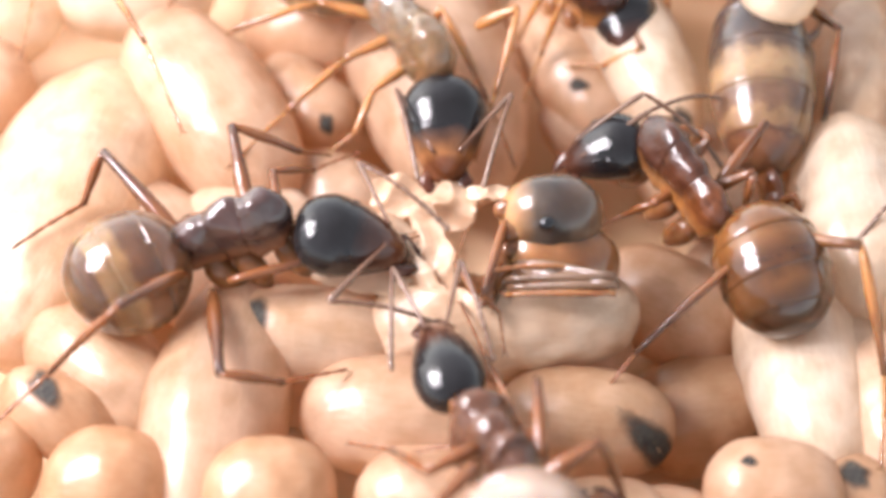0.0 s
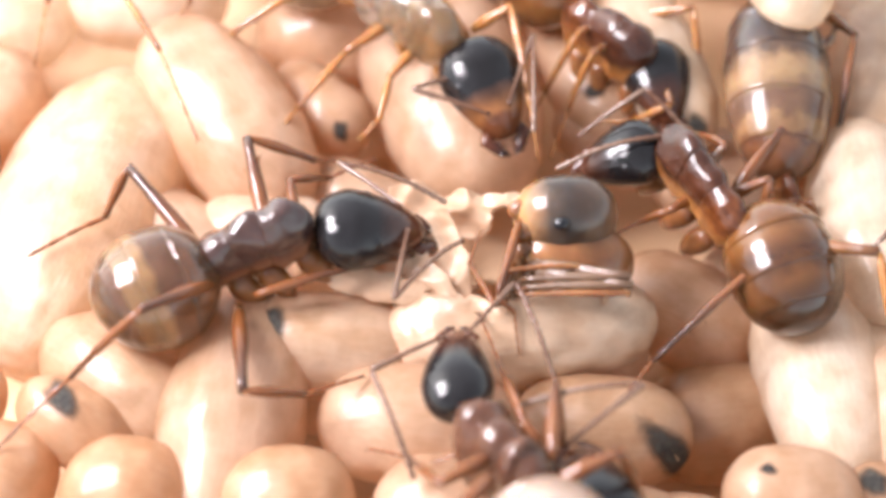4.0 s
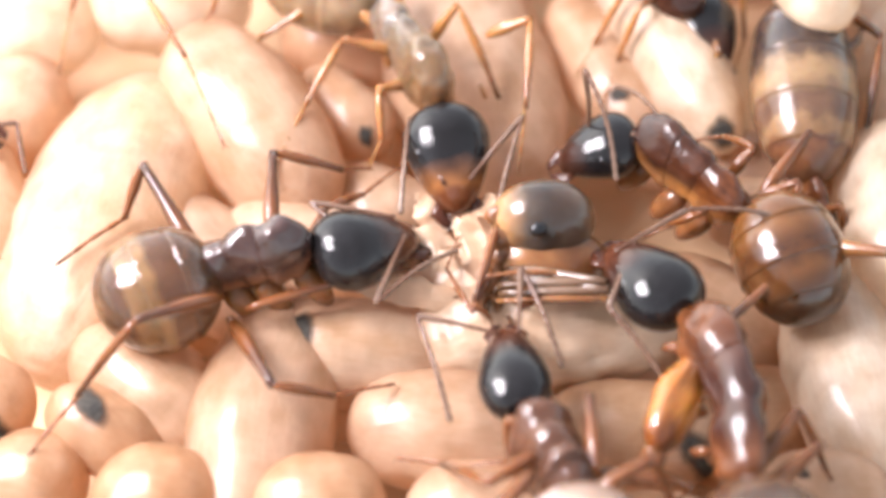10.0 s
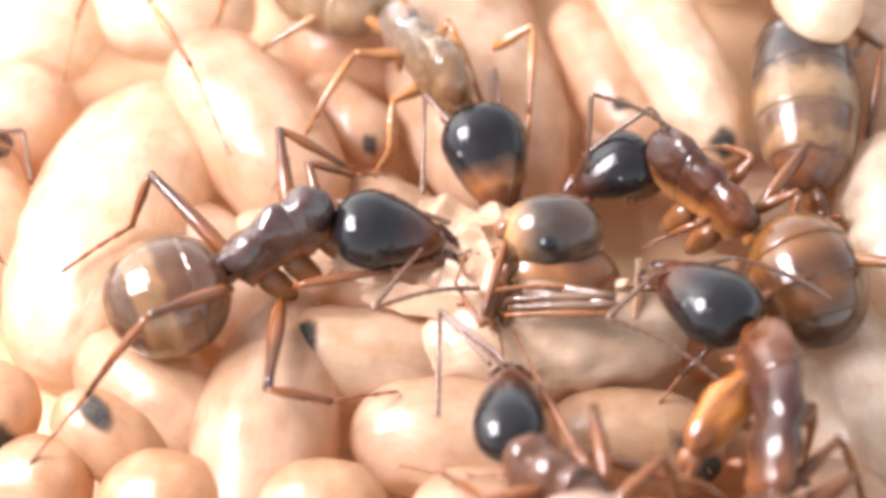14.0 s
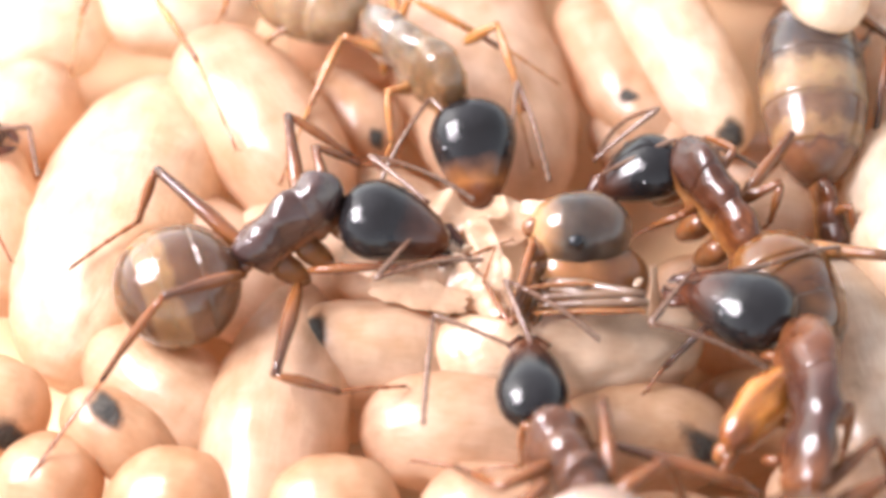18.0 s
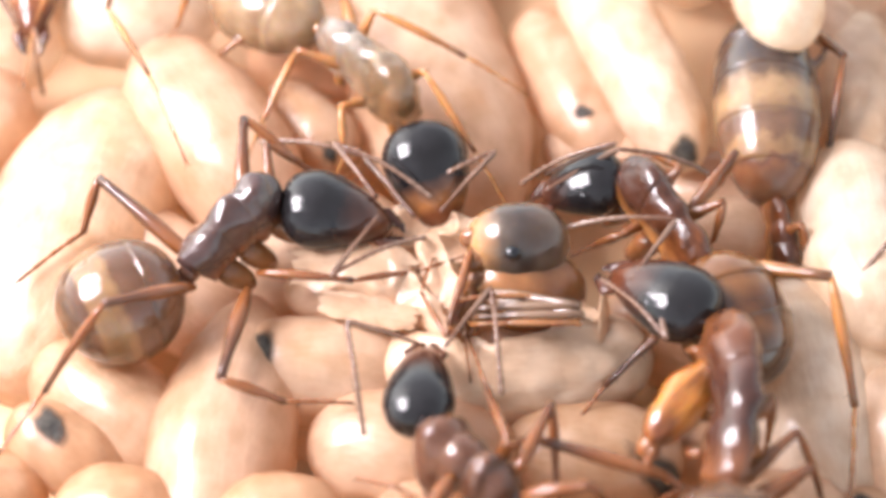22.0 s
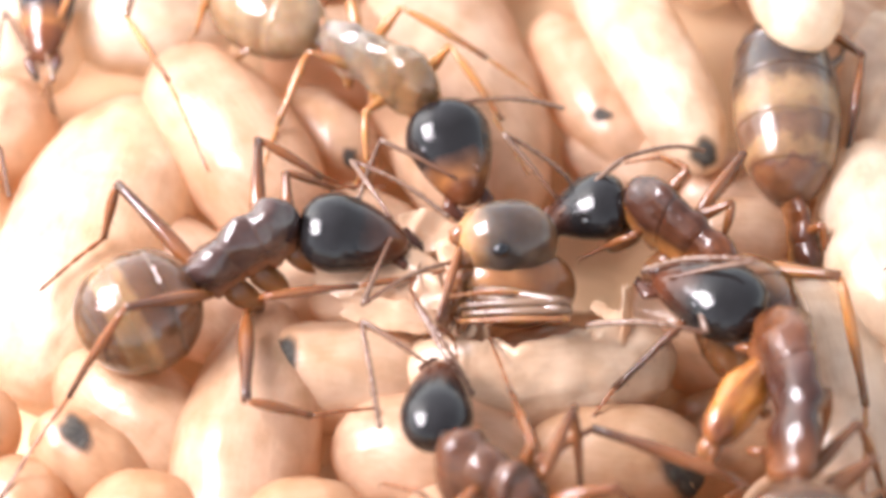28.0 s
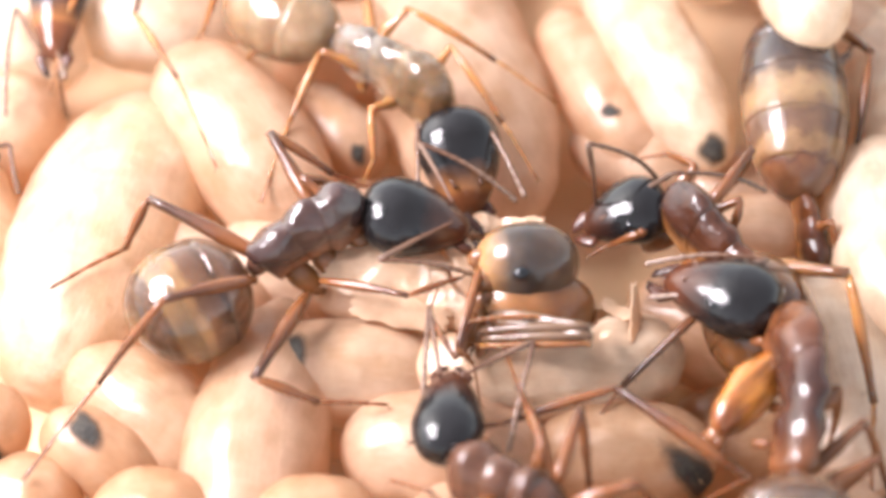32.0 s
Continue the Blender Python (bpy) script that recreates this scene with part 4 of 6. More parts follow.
edge_ant = ant((-13.15, 2.90, -0.40), "dark worker ant beside the pale cocoon")
head(edge_ant, (-13.62, 3.36, 0.80), (-11.44, 2.95, 0.50), 0.8, HEAD_BLACK)
thorax(edge_ant, (-16.23, 4.63, 0.70), (-13.74, 3.45, 0.70), 0.8, THORAX_DARK)
gaster(edge_ant, (-16.40, 4.73, 0.70), (-20.04, 6.18, 0.60), 1.3, GASTER_DARK)
antenna(edge_ant, (-11.82, 2.88, 0.90), (-10.94, 3.02, 0.90), (-10.64, 1.83, 0.40))
leg(edge_ant, ((-14.39, 3.35, 0.60), (-12.49, 0.32, 1.60), (-11.46, 0.20, 0.90), (-10.83, -0.84, 0.50)), LIMB, 1.1)


newcomer_ant = ant((14.2, 3.0, -0.40), "dark worker ant reaching in over the pale cocoons")
head(newcomer_ant, (14.9, 3.6, 1.9), (12.6, 1.6, 1.7), 0.85, HEAD_BLACK)
thorax(newcomer_ant, (16.9, 5.2, 1.5), (15.0, 3.7, 1.8), 0.70, THORAX_DARK, limb=COXA_RUST)
gaster(newcomer_ant, (17.1, 5.3, 1.3), (19.4, 7.0, 1.1), 1.4, GASTER_DARK)
antenna(newcomer_ant, (13.1, 1.8, 2.2), (11.95, 0.62, 1.70), (10.15, -1.00, 0.82))
antenna(newcomer_ant, (12.8, 2.3, 2.2), (13.0, 0.40, 2.2), (12.7, -1.40, 1.10))
leg(newcomer_ant, ((15.6, 3.3, 1.3), (15.2, 0.9, 2.2), (14.6, -0.6, 1.2), (14.2, -1.5, 1.0)), LIMB, 1.1)
leg(newcomer_ant, ((15.2, 4.6, 1.3), (14.2, 6.4, 2.2), (13.4, 7.2, 1.4), (12.9, 7.8, 1.1)), LIMB, 1.1)
leg(newcomer_ant, ((16.2, 3.9, 1.3), (17.0, 1.6, 2.2), (17.2, 0.2, 0.9), (17.4, -0.6, 0.2)), LIMB, 1.1)
leg(newcomer_ant, ((16.0, 5.1, 1.3), (15.6, 7.2, 2.2), (15.5, 8.6, 1.2), (15.4, 9.4, 1.0)), LIMB, 1.1)


def torn_cocoon(a, b, r, seed):
    """An opened cocoon: a thin shell, torn open along its upper side with a ragged, lifted edge."""
    a, b = Vector(a), Vector(b)
    n = (b - a).length
    ob = new("torn_cocoon")
    ob.matrix_basis = along(a, b)
    noise.seed_set(seed)
    bm = bmesh.new()
    grid = []
    for i in range(57):
        row = []
        u = 0.5 - 0.5 * math.cos(math.pi * i / 56)
        s = 2 * u - 1
        k = max((1 - abs(s) ** 2.3), 0.0) ** (1 / 2.3) * r
        gap = radians(52) * max(0.0, math.sin(math.pi * min(1, max(0, (u - 0.10) / 0.72)))) ** 0.5
        for j in range(45):
            v = j / 44
            edge = min(v, 1 - v)
            tear = 1 + 0.22 * noise.noise(Vector((u * 13, round(v), seed))) + 0.10 * noise.noise(Vector((u * 40, round(v), seed)))
            o = gap * tear if gap else 0
            g = radians(46) + o + (2 * math.pi - 2 * o) * v
            lift = 1 + 0.10 * gap * max(0, 1 - edge * 14) + 0.05 * noise.noise(Vector((u * 9, v * 12, seed)))
            p = Vector((u * n, math.cos(g) * k * lift, math.sin(g) * k * lift))
            p += Vector((0, math.cos(g), math.sin(g))) * (0.09 * noise.noise(p * 1.8) - 0.10 * abs(noise.noise(p * Vector((1.2, 2.4, 2.4)))))
            row.append(bm.verts.new(p * MM))
        grid.append(row)
    for one, two in zip(grid, grid[1:]):
        for j in range(44):
            bm.faces.new((one[j], one[j + 1], two[j + 1], two[j]))
    bmesh.ops.remove_doubles(bm, verts=bm.verts, dist=1e-6)
    shell = part("shell", bm, TORN_SILK, ob)
    thick = shell.modifiers.new("thickness", "SOLIDIFY")
    thick.thickness = 0.04 * MM
    return tagged(ob, "torn-open cream cocoon with a ragged edge round the callow ant", "cocoon")


def silk_rag(name, a, b, width, seed, parent=None, up=(0, 0, 1), crease=0.5):
    """A torn, creased scrap of silk stretched from a to b, with sharp folds and a ragged outline."""
    a, b = Vector(a), Vector(b)
    n = (b - a).length
    bm = bmesh.new()
    grid = []
    fold = Vector((seed * 3.7, seed * 1.3, 0))
    for i in range(41):
        row = []
        for j in range(25):
            u, v = i / 40, j / 24 - 0.5
            w = width * (0.85 + 0.5 * noise.noise(Vector((u * 3, seed, 0))) + 0.12 * noise.noise(Vector((u * 7, seed, math.copysign(4, v)))))
            w *= 0.35 + 0.65 * math.sin(math.pi * (0.12 + 0.76 * u)) ** 0.6
            x = u * n + 0.18 * n * (u - 0.5) * noise.noise(Vector((v * 7, seed, 2)))
            p = Vector((x, v * w, -0.35 * width * v * v))
            q = Vector((x, v * w, 0)) * 0.8 + fold
            h = abs(noise.noise(q * Vector((1.0, 1.6, 1)))) + 0.25 * abs(noise.noise(q * Vector((2.6, 1.4, 1)) + fold)) - 0.25
            p += Vector((0.05 * noise.noise(q * 3), 0.05 * noise.noise(q * 3 + fold), -crease * width * h))
            row.append(bm.verts.new(p * MM))
        grid.append(row)
    for one, two in zip(grid, grid[1:]):
        for j in range(24):
            bm.faces.new((one[j], one[j + 1], two[j + 1], two[j]))
    ob = part(name, bm, TORN_SILK, parent, "", along(a, b, up))
    thick = ob.modifiers.new("thickness", "SOLIDIFY")
    thick.thickness = 0.03 * MM
    return ob


open_cocoon = torn_cocoon((-1.25, -2.65, -0.45), (5.20, -2.25, -0.20), 1.42, 3)
flap = silk_rag("torn_flap", (4.05, -1.25, 1.15), (3.95, -2.65, 0.85), 0.55, 9, open_cocoon, (0.8, -0.4, 0.45), 0.25)
flap.matrix_basis = open_cocoon.matrix_basis.inverted() @ flap.matrix_basis
for place, (a, b, width, up, crease) in enumerate((
        ((-1.07, 0.75, 0.45), (1.39, 0.18, 0.60), 1.25, (0, -0.4, 0.9), 0.5),
        ((0.05, -0.20, 1.15), (0.75, -2.75, 0.55), 0.95, (-0.3, 0, 0.9), 0.5),
        ((1.15, 0.40, 0.85), (2.10, 0.20, 1.15), 0.42, (0.2, -0.5, 0.8), 1.0),
        ((3.35, -1.95, 1.00), (3.95, -2.35, 0.95), 0.40, (0, -0.3, 0.9), 0.6),
        ((-0.75, -1.25, 1.00), (0.55, -2.75, 0.80), 0.95, (-0.4, -0.5, 0.85), 0.25),
        ((-3.00, -0.95, 1.00), (-0.20, -1.25, 1.05), 1.55, (-0.45, -0.35, 0.85), 0.22),
        ((-2.35, -1.80, 0.80), (-0.15, -2.35, 0.80), 0.80, (-0.4, -0.5, 0.85), 0.22))):
    tagged(silk_rag("silk_scrap", a, b, width, place + 1, None, up, crease), "creased scrap of torn cream cocoon silk", "silk scrap", "scraps of torn silk")


def crumb(at, r, seed):
    """A chip of torn shell, folded into a small bright lump."""
    bm = egg(2 * r, r, 8, 10, wide=0.9, tall=0.6, power=1.6)
    for v in bm.verts:
        v.co += Vector((1, 1, 1)) * (0.35 * r * MM * noise.noise(v.co / MM * 5 + Vector((seed, 0, 0))))
    ob = part("silk_crumb", bm, TORN_SILK, None, "", along(at, Vector(at) + Vector((1, 0.3, 0.4))), smooth=False)
    return tagged(ob, "small bright chip of torn cocoon silk", "silk scrap", "scraps of torn silk")


chip = crumb((3.60, -2.85, 1.15), 0.17, 2)


# ---- what moves ----
def carry(thing, ob, rows, up=(0, 0, 1)):
    walk(ob, [(t, Matrix.Translation(-thing.location) @ along(a, b, up)) for t, a, b in rows])


def shift(thing, start, rows):
    """Move a whole thing: rows of times and places of the point that is first at start."""
    home, s = thing.location.copy(), Vector(start)
    walk(thing, [(t, Matrix.Translation(home + (Vector(p) - s) * MM)) for t, p in rows])


def drag(thing, rows):
    home = thing.matrix_basis.copy()
    walk(thing, [(t, Matrix.Translation(Vector(p) * MM) @ home) for t, p in rows])


def body_turns(body, at=30):
    """How the body has moved at each time, from where it was built."""
    home = [along(a, b) for t, a, b in body if t == at][0].inverted()
    return [(t, along(a, b) @ home) for t, a, b in body]


def follow(thing, body, hind, legs, swing):
    """Hind body and legs that go along with the thorax; the first leg also swings: times and degrees about its hip."""
    base = Matrix.Translation(thing.location)
    for ob in (hind, *legs):
        home = base @ ob.matrix_basis
        hip = Matrix.Translation(home.translation)
        rows = []
        for t, m in body_turns(body):
            g = np.interp(t, [q[0] for q in swing], [q[1] for q in swing]) if ob is legs[0] else 0
            rows.append((t, base.inverted() @ m @ hip @ pose(0, 0, 0, 0, 0, float(g)) @ hip.inverted() @ home))
        walk(ob, rows)


def step(thing, body, legs):
    """Legs whose feet stay where they stand while the hips go with the thorax."""
    base = Matrix.Translation(thing.location)
    for femur in legs:
        home = base @ femur.matrix_basis
        hip = home.translation / MM
        tibia = [c for c in femur.children if c.name.startswith("tibia")][0]
        knee = (home @ tibia.matrix_basis).translation / MM
        rows, lower = [], {c: [] for c in femur.children}
        length = (knee - hip).length
        still = {c: home @ c.matrix_basis for c in femur.children}
        tarsus = [c for c in femur.children if c.name.startswith("tarsus")][0]
        span = max(v.co.x for v in tarsus.data.vertices)
        foot = (home @ tarsus.matrix_basis @ Vector((span, 0, 0))) / MM
        shin = (foot - knee).length
        for t, m in body_turns(body):
            h = (m @ (hip * MM)) / MM
            d = foot - h
            reach = min(max(d.length, abs(length - shin) + 0.05), length + shin - 0.05)
            d.normalize()
            side = knee - h - d * d.dot(knee - h)
            side.normalize()
            x = (length ** 2 + reach ** 2 - shin ** 2) / (2 * reach)
            bent = h + d * x + side * math.sqrt(max(length ** 2 - x ** 2, 0))
            now = along(h, bent)
            turn = (foot - knee).rotation_difference(h + d * reach - bent).to_matrix().to_4x4()
            swing = Matrix.Translation(bent * MM) @ turn @ Matrix.Translation(-knee * MM)
            rows.append((t, base.inverted() @ now))
            for c in femur.children:
                lower[c].append((t, now.inverted() @ swing @ still[c]))
        walk(femur, rows)
        for c in femur.children:
            walk(c, lower[c])


def perch(thing, femur, hips, rows, feet=()):
    """One leg on its own: times and places of its hip and knee, and of its foot where that does not stay."""
    base = Matrix.Translation(thing.location)
    home = base @ femur.matrix_basis
    tibia, tarsus = ([c for c in femur.children if c.name.startswith(n)][0] for n in ("tibia", "tarsus"))
    knee = (home @ tibia.matrix_basis).translation / MM
    foot = (home @ tarsus.matrix_basis @ Vector((max(v.co.x for v in tarsus.data.vertices), 0, 0))) / MM
    length = (knee - home.translation / MM).length
    still = {c: home @ c.matrix_basis for c in femur.children}
    upper, lower = [], {c: [] for c in femur.children}
    for i, ((t, k), (_, h)) in enumerate(zip(rows, hips)):
        k, down = Vector(k), Vector(feet[i][1]) if feet else foot
        now = along(k - (k - Vector(h)).normalized() * length, k)
        turn = (foot - knee).rotation_difference(down - k).to_matrix().to_4x4()
        swing = Matrix.Translation(k * MM) @ turn @ Matrix.Translation(-knee * MM)
        upper.append((t, base.inverted() @ now))
        for c in femur.children:
            lower[c].append((t, now.inverted() @ swing @ still[c]))
    walk(femur, upper)
    for c in femur.children:
        walk(c, lower[c])


def feel(thing, scape, rows):
    """Sweep an antenna: times, socket, elbow and tip."""
    base = Matrix.Translation(thing.location)
    whip = scape.children[0]
    upper = [(t, along(b, e), along(e, p)) for t, b, e, p in rows]
    walk(scape, [(t, base.inverted() @ m) for t, m, q in upper])
    walk(whip, [(t, m.inverted() @ q) for t, m, q in upper])


def motions():
    # dark ant
    carry(dark_ant, dark_ant_head, [(0, (-2.72, -1.47, 1.90), (0.01, -1.71, 1.18)), (1, (-2.25, -1.60, 1.90), (0.47, -1.27, 1.20)), (2, (-2.96, -0.99, 1.90), (-0.28, -0.47, 1.18)), (3, (-2.69, -1.32, 1.90), (-0.03, -0.64, 1.18)), (6, (-2.61, -0.94, 1.90), (0.11, -1.12, 1.16)), (7, (-2.46, -0.25, 1.90), (0.24, -0.62, 1.16)), (8, (-3.11, -0.30, 1.90), (-0.37, -0.48, 1.20)), (9, (-2.81, -1.84, 1.90), (-0.43, -0.46, 1.24)), (10, (-3.28, -1.94, 1.90), (-0.80, -0.78, 1.22)), (11, (-3.21, -0.84, 1.90), (-0.49, -0.68, 1.15)), (12, (-3.21, -1.04, 1.90), (-0.50, -0.66, 1.21)), (13, (-3.05, -2.08, 1.90), (-0.51, -1.03, 1.23)), (14, (-2.97, -0.74, 1.90), (-0.23, -0.74, 1.20)), (17, (-2.83, -0.18, 1.90), (-0.17, -0.81, 1.17)), (18, (-3.00, -0.47, 1.90), (-0.30, -0.99, 1.22)), (19, (-3.38, -0.30, 1.90), (-0.65, -0.22, 1.18)), (20, (-3.14, -0.02, 1.90), (-0.39, 0.24, 1.31)), (21, (-3.26, -0.84, 1.90), (-0.68, 0.11, 1.22)), (22, (-3.27, 0.24, 1.90), (-0.53, -0.01, 1.22)), (23, (-3.14, -0.31, 1.90), (-0.42, 0.01, 1.20)), (24, (-3.20, 0.19, 1.90), (-0.46, 0.09, 1.20)), (25, (-3.35, -0.70, 1.90), (-0.65, -0.22, 1.18)), (28, (-3.31, -0.35, 1.90), (-0.58, -0.40, 1.16)), (29, (-2.69, -0.16, 1.90), (0.03, -0.46, 1.19)), (30, (-2.96, 0.08, 1.90), (-0.23, -0.14, 1.19)), (31, (-2.72, -0.59, 1.90), (0.02, -0.47, 1.18)), (32, (-2.11, 0.06, 1.90), (0.63, -0.07, 1.20))])
    body = [(0, (-5.39, -1.71, 1.26), (-2.83, -1.23, 1.80)), (1, (-5.00, -1.88, 1.30), (-2.43, -1.36, 1.80)), (2, (-5.47, -1.94, 1.25), (-3.11, -0.83, 1.80)), (3, (-5.31, -2.04, 1.27), (-2.82, -1.24, 1.80)), (6, (-5.12, -1.82, 1.28), (-2.76, -0.69, 1.80)), (7, (-4.74, -1.42, 1.35), (-2.59, 0.09, 1.80)), (8, (-5.22, -1.70, 1.30), (-3.13, -0.13, 1.80)), (9, (-5.44, -2.12, 1.29), (-2.89, -1.53, 1.80)), (10, (-5.94, -2.01, 1.23), (-3.37, -1.63, 1.80)), (11, (-5.64, -1.79, 1.28), (-3.37, -0.51, 1.80)), (12, (-5.56, -2.03, 1.30), (-3.30, -0.72, 1.80)), (13, (-5.74, -2.13, 1.27), (-3.17, -1.69, 1.80)), (14, (-5.29, -1.75, 1.33), (-3.09, -0.32, 1.80)), (17, (-5.02, -1.46, 1.36), (-2.88, 0.07, 1.80)), (18, (-5.16, -1.59, 1.35), (-3.09, 0.03, 1.80)), (19, (-5.64, -1.71, 1.30), (-3.49, -0.21, 1.80)), (20, (-5.12, -1.44, 1.36), (-3.10, 0.23, 1.80)), (21, (-5.64, -1.71, 1.28), (-3.36, -0.43, 1.80)), (22, (-5.21, -1.41, 1.36), (-3.39, 0.50, 1.80)), (23, (-5.37, -1.60, 1.31), (-3.25, -0.06, 1.80)), (24, (-5.21, -1.39, 1.37), (-3.33, 0.44, 1.80)), (25, (-5.69, -1.63, 1.29), (-3.44, -0.29, 1.80)), (28, (-5.61, -1.58, 1.30), (-3.39, -0.18, 1.80)), (29, (-5.07, -1.31, 1.35), (-2.80, 0.01, 1.80)), (30, (-4.99, -1.30, 1.35), (-3.01, 0.42, 1.80)), (31, (-5.06, -1.33, 1.33), (-2.84, 0.07, 1.80)), (32, (-4.42, -1.12, 1.35), (-2.12, 0.14, 1.80))]
    carry(dark_ant, dark_ant_thorax, body)
    carry(dark_ant, dark_ant_gaster, [(0, (-5.24, -1.61, 1.19), (-8.02, -3.38, 1.01)), (1, (-4.88, -1.83, 1.21), (-7.94, -3.07, 0.99)), (2, (-5.18, -1.80, 1.19), (-8.14, -3.25, 1.01)), (3, (-4.99, -1.87, 1.21), (-7.90, -3.41, 0.99)), (6, (-4.89, -1.68, 1.21), (-7.71, -3.38, 0.99)), (7, (-4.92, -1.53, 1.21), (-7.78, -3.16, 0.99)), (8, (-5.11, -1.63, 1.21), (-7.94, -3.30, 0.99)), (9, (-5.09, -2.05, 1.22), (-8.30, -2.76, 0.98)), (10, (-5.48, -1.79, 1.19), (-8.47, -3.18, 1.01)), (11, (-5.55, -1.73, 1.20), (-8.38, -3.42, 1.00)), (12, (-5.42, -1.99, 1.21), (-8.59, -2.87, 0.99)), (13, (-5.53, -2.07, 1.20), (-8.69, -3.01, 1.00)), (14, (-5.38, -1.79, 1.21), (-8.37, -3.17, 0.99)), (17, (-5.32, -1.57, 1.21), (-8.38, -2.77, 0.99)), (18, (-5.33, -1.66, 1.21), (-8.39, -2.88, 0.99)), (19, (-5.43, -1.63, 1.22), (-8.52, -2.76, 0.98)), (20, (-5.39, -1.56, 1.21), (-8.40, -2.89, 0.99)), (21, (-5.53, -1.67, 1.20), (-8.56, -2.95, 1.00)), (22, (-5.48, -1.55, 1.21), (-8.39, -3.08, 0.99)), (23, (-5.54, -1.68, 1.20), (-8.51, -3.11, 1.00)), (24, (-5.52, -1.57, 1.21), (-8.38, -3.20, 0.99)), (25, (-5.70, -1.64, 1.19), (-8.59, -3.22, 1.01)), (28, (-5.62, -1.58, 1.20), (-8.47, -3.23, 1.00)), (29, (-5.28, -1.44, 1.21), (-8.09, -3.14, 0.99)), (30, (-5.29, -1.47, 1.20), (-8.16, -3.09, 1.00)), (31, (-5.11, -1.37, 1.21), (-7.74, -3.35, 0.99)), (32, (-4.75, -1.32, 1.20), (-7.52, -3.10, 1.00))])
    step(dark_ant, body, dark_ant_legs[:1] + dark_ant_legs[2:])
    perch(dark_ant, dark_ant_legs[1], [(0, (-4.78, -2.31, 1.52)), (2, (-4.89, -2.42, 1.51)), (3, (-4.71, -2.58, 1.53)), (6, (-4.55, -2.29, 1.53)), (9, (-4.83, -2.70, 1.54)), (12, (-5.01, -2.47, 1.55)), (13, (-5.12, -2.74, 1.52)), (14, (-4.75, -2.16, 1.57)), (17, (-4.49, -1.85, 1.60)), (19, (-5.11, -2.11, 1.55)), (20, (-4.62, -1.81, 1.60)), (23, (-4.85, -1.99, 1.56)), (25, (-5.14, -2.06, 1.54)), (28, (-5.07, -2.00, 1.55)), (30, (-4.50, -1.66, 1.59)), (32, (-3.86, -1.56, 1.59))], [(0, (-6.10, -4.48, 2.95)), (2, (-6.17, -4.23, 2.95)), (3, (-6.06, -4.34, 2.95)), (6, (-6.02, -4.27, 2.95)), (9, (-6.63, -4.54, 2.95)), (12, (-6.87, -4.14, 2.95)), (13, (-6.90, -4.48, 2.95)), (14, (-6.64, -4.13, 2.95)), (17, (-6.67, -3.68, 2.95)), (19, (-6.48, -3.70, 2.95)), (20, (-6.67, -3.57, 2.95)), (23, (-6.70, -3.45, 2.95)), (25, (-6.86, -3.36, 2.95)), (28, (-6.75, -3.39, 2.95)), (30, (-6.58, -3.39, 2.95)), (32, (-6.16, -3.24, 2.95))])
    feel(dark_ant, dark_ant_antenna_a, [(0, (-0.66, -1.94, 1.85), (-1.86, -3.54, 1.88), (0.58, -3.36, 0.72)), (2, (-0.85, -0.88, 1.85), (-1.34, -2.82, 1.88), (0.39, -0.87, 1.19)), (3, (-0.59, -1.08, 1.85), (-0.84, -3.07, 1.88), (0.69, -0.93, 1.28)), (6, (-0.54, -1.37, 1.83), (-1.26, -3.24, 1.87), (0.66, -1.44, 1.26)), (7, (-0.43, -0.82, 1.83), (-1.58, -2.46, 1.87), (0.74, -1.22, 1.26)), (8, (-1.04, -0.72, 1.87), (-2.36, -2.22, 1.90), (-0.06, -0.91, 1.37)), (9, (-0.85, -1.04, 1.89), (-1.33, -2.98, 1.90), (0.14, -0.79, 1.31)), (10, (-1.27, -1.32, 1.88), (-1.88, -3.22, 1.89), (-0.09, -1.28, 1.29)), (11, (-1.11, -1.01, 1.83), (-2.37, -2.56, 1.87), (-0.01, -1.40, 1.26)), (13, (-1.01, -1.55, 1.89), (-1.99, -3.29, 1.89), (0.31, -2.07, 1.18)), (17, (-0.86, -0.95, 1.84), (-2.35, -2.28, 1.89), (0.23, -1.80, 1.25)), (19, (-1.28, -0.53, 1.85), (-2.00, -2.39, 1.87), (0.15, -0.88, 1.27)), (20, (-1.03, -0.11, 1.95), (-2.64, -1.30, 1.90), (-0.09, -0.67, 1.30)), (23, (-1.03, -0.36, 1.87), (-1.80, -2.20, 1.89), (0.08, -0.35, 1.31)), (25, (-1.23, -0.62, 1.85), (-2.19, -2.37, 1.88), (-0.16, -0.69, 1.30)), (28, (-1.23, -0.68, 1.83), (-1.82, -2.58, 1.87), (0.17, -0.89, 1.20)), (30, (-0.90, -0.38, 1.85), (-1.85, -2.13, 1.88), (0.73, -2.58, 1.22)), (32, (-0.03, -0.33, 1.87), (-1.71, -1.43, 1.90), (0.83, -1.37, 0.98))])
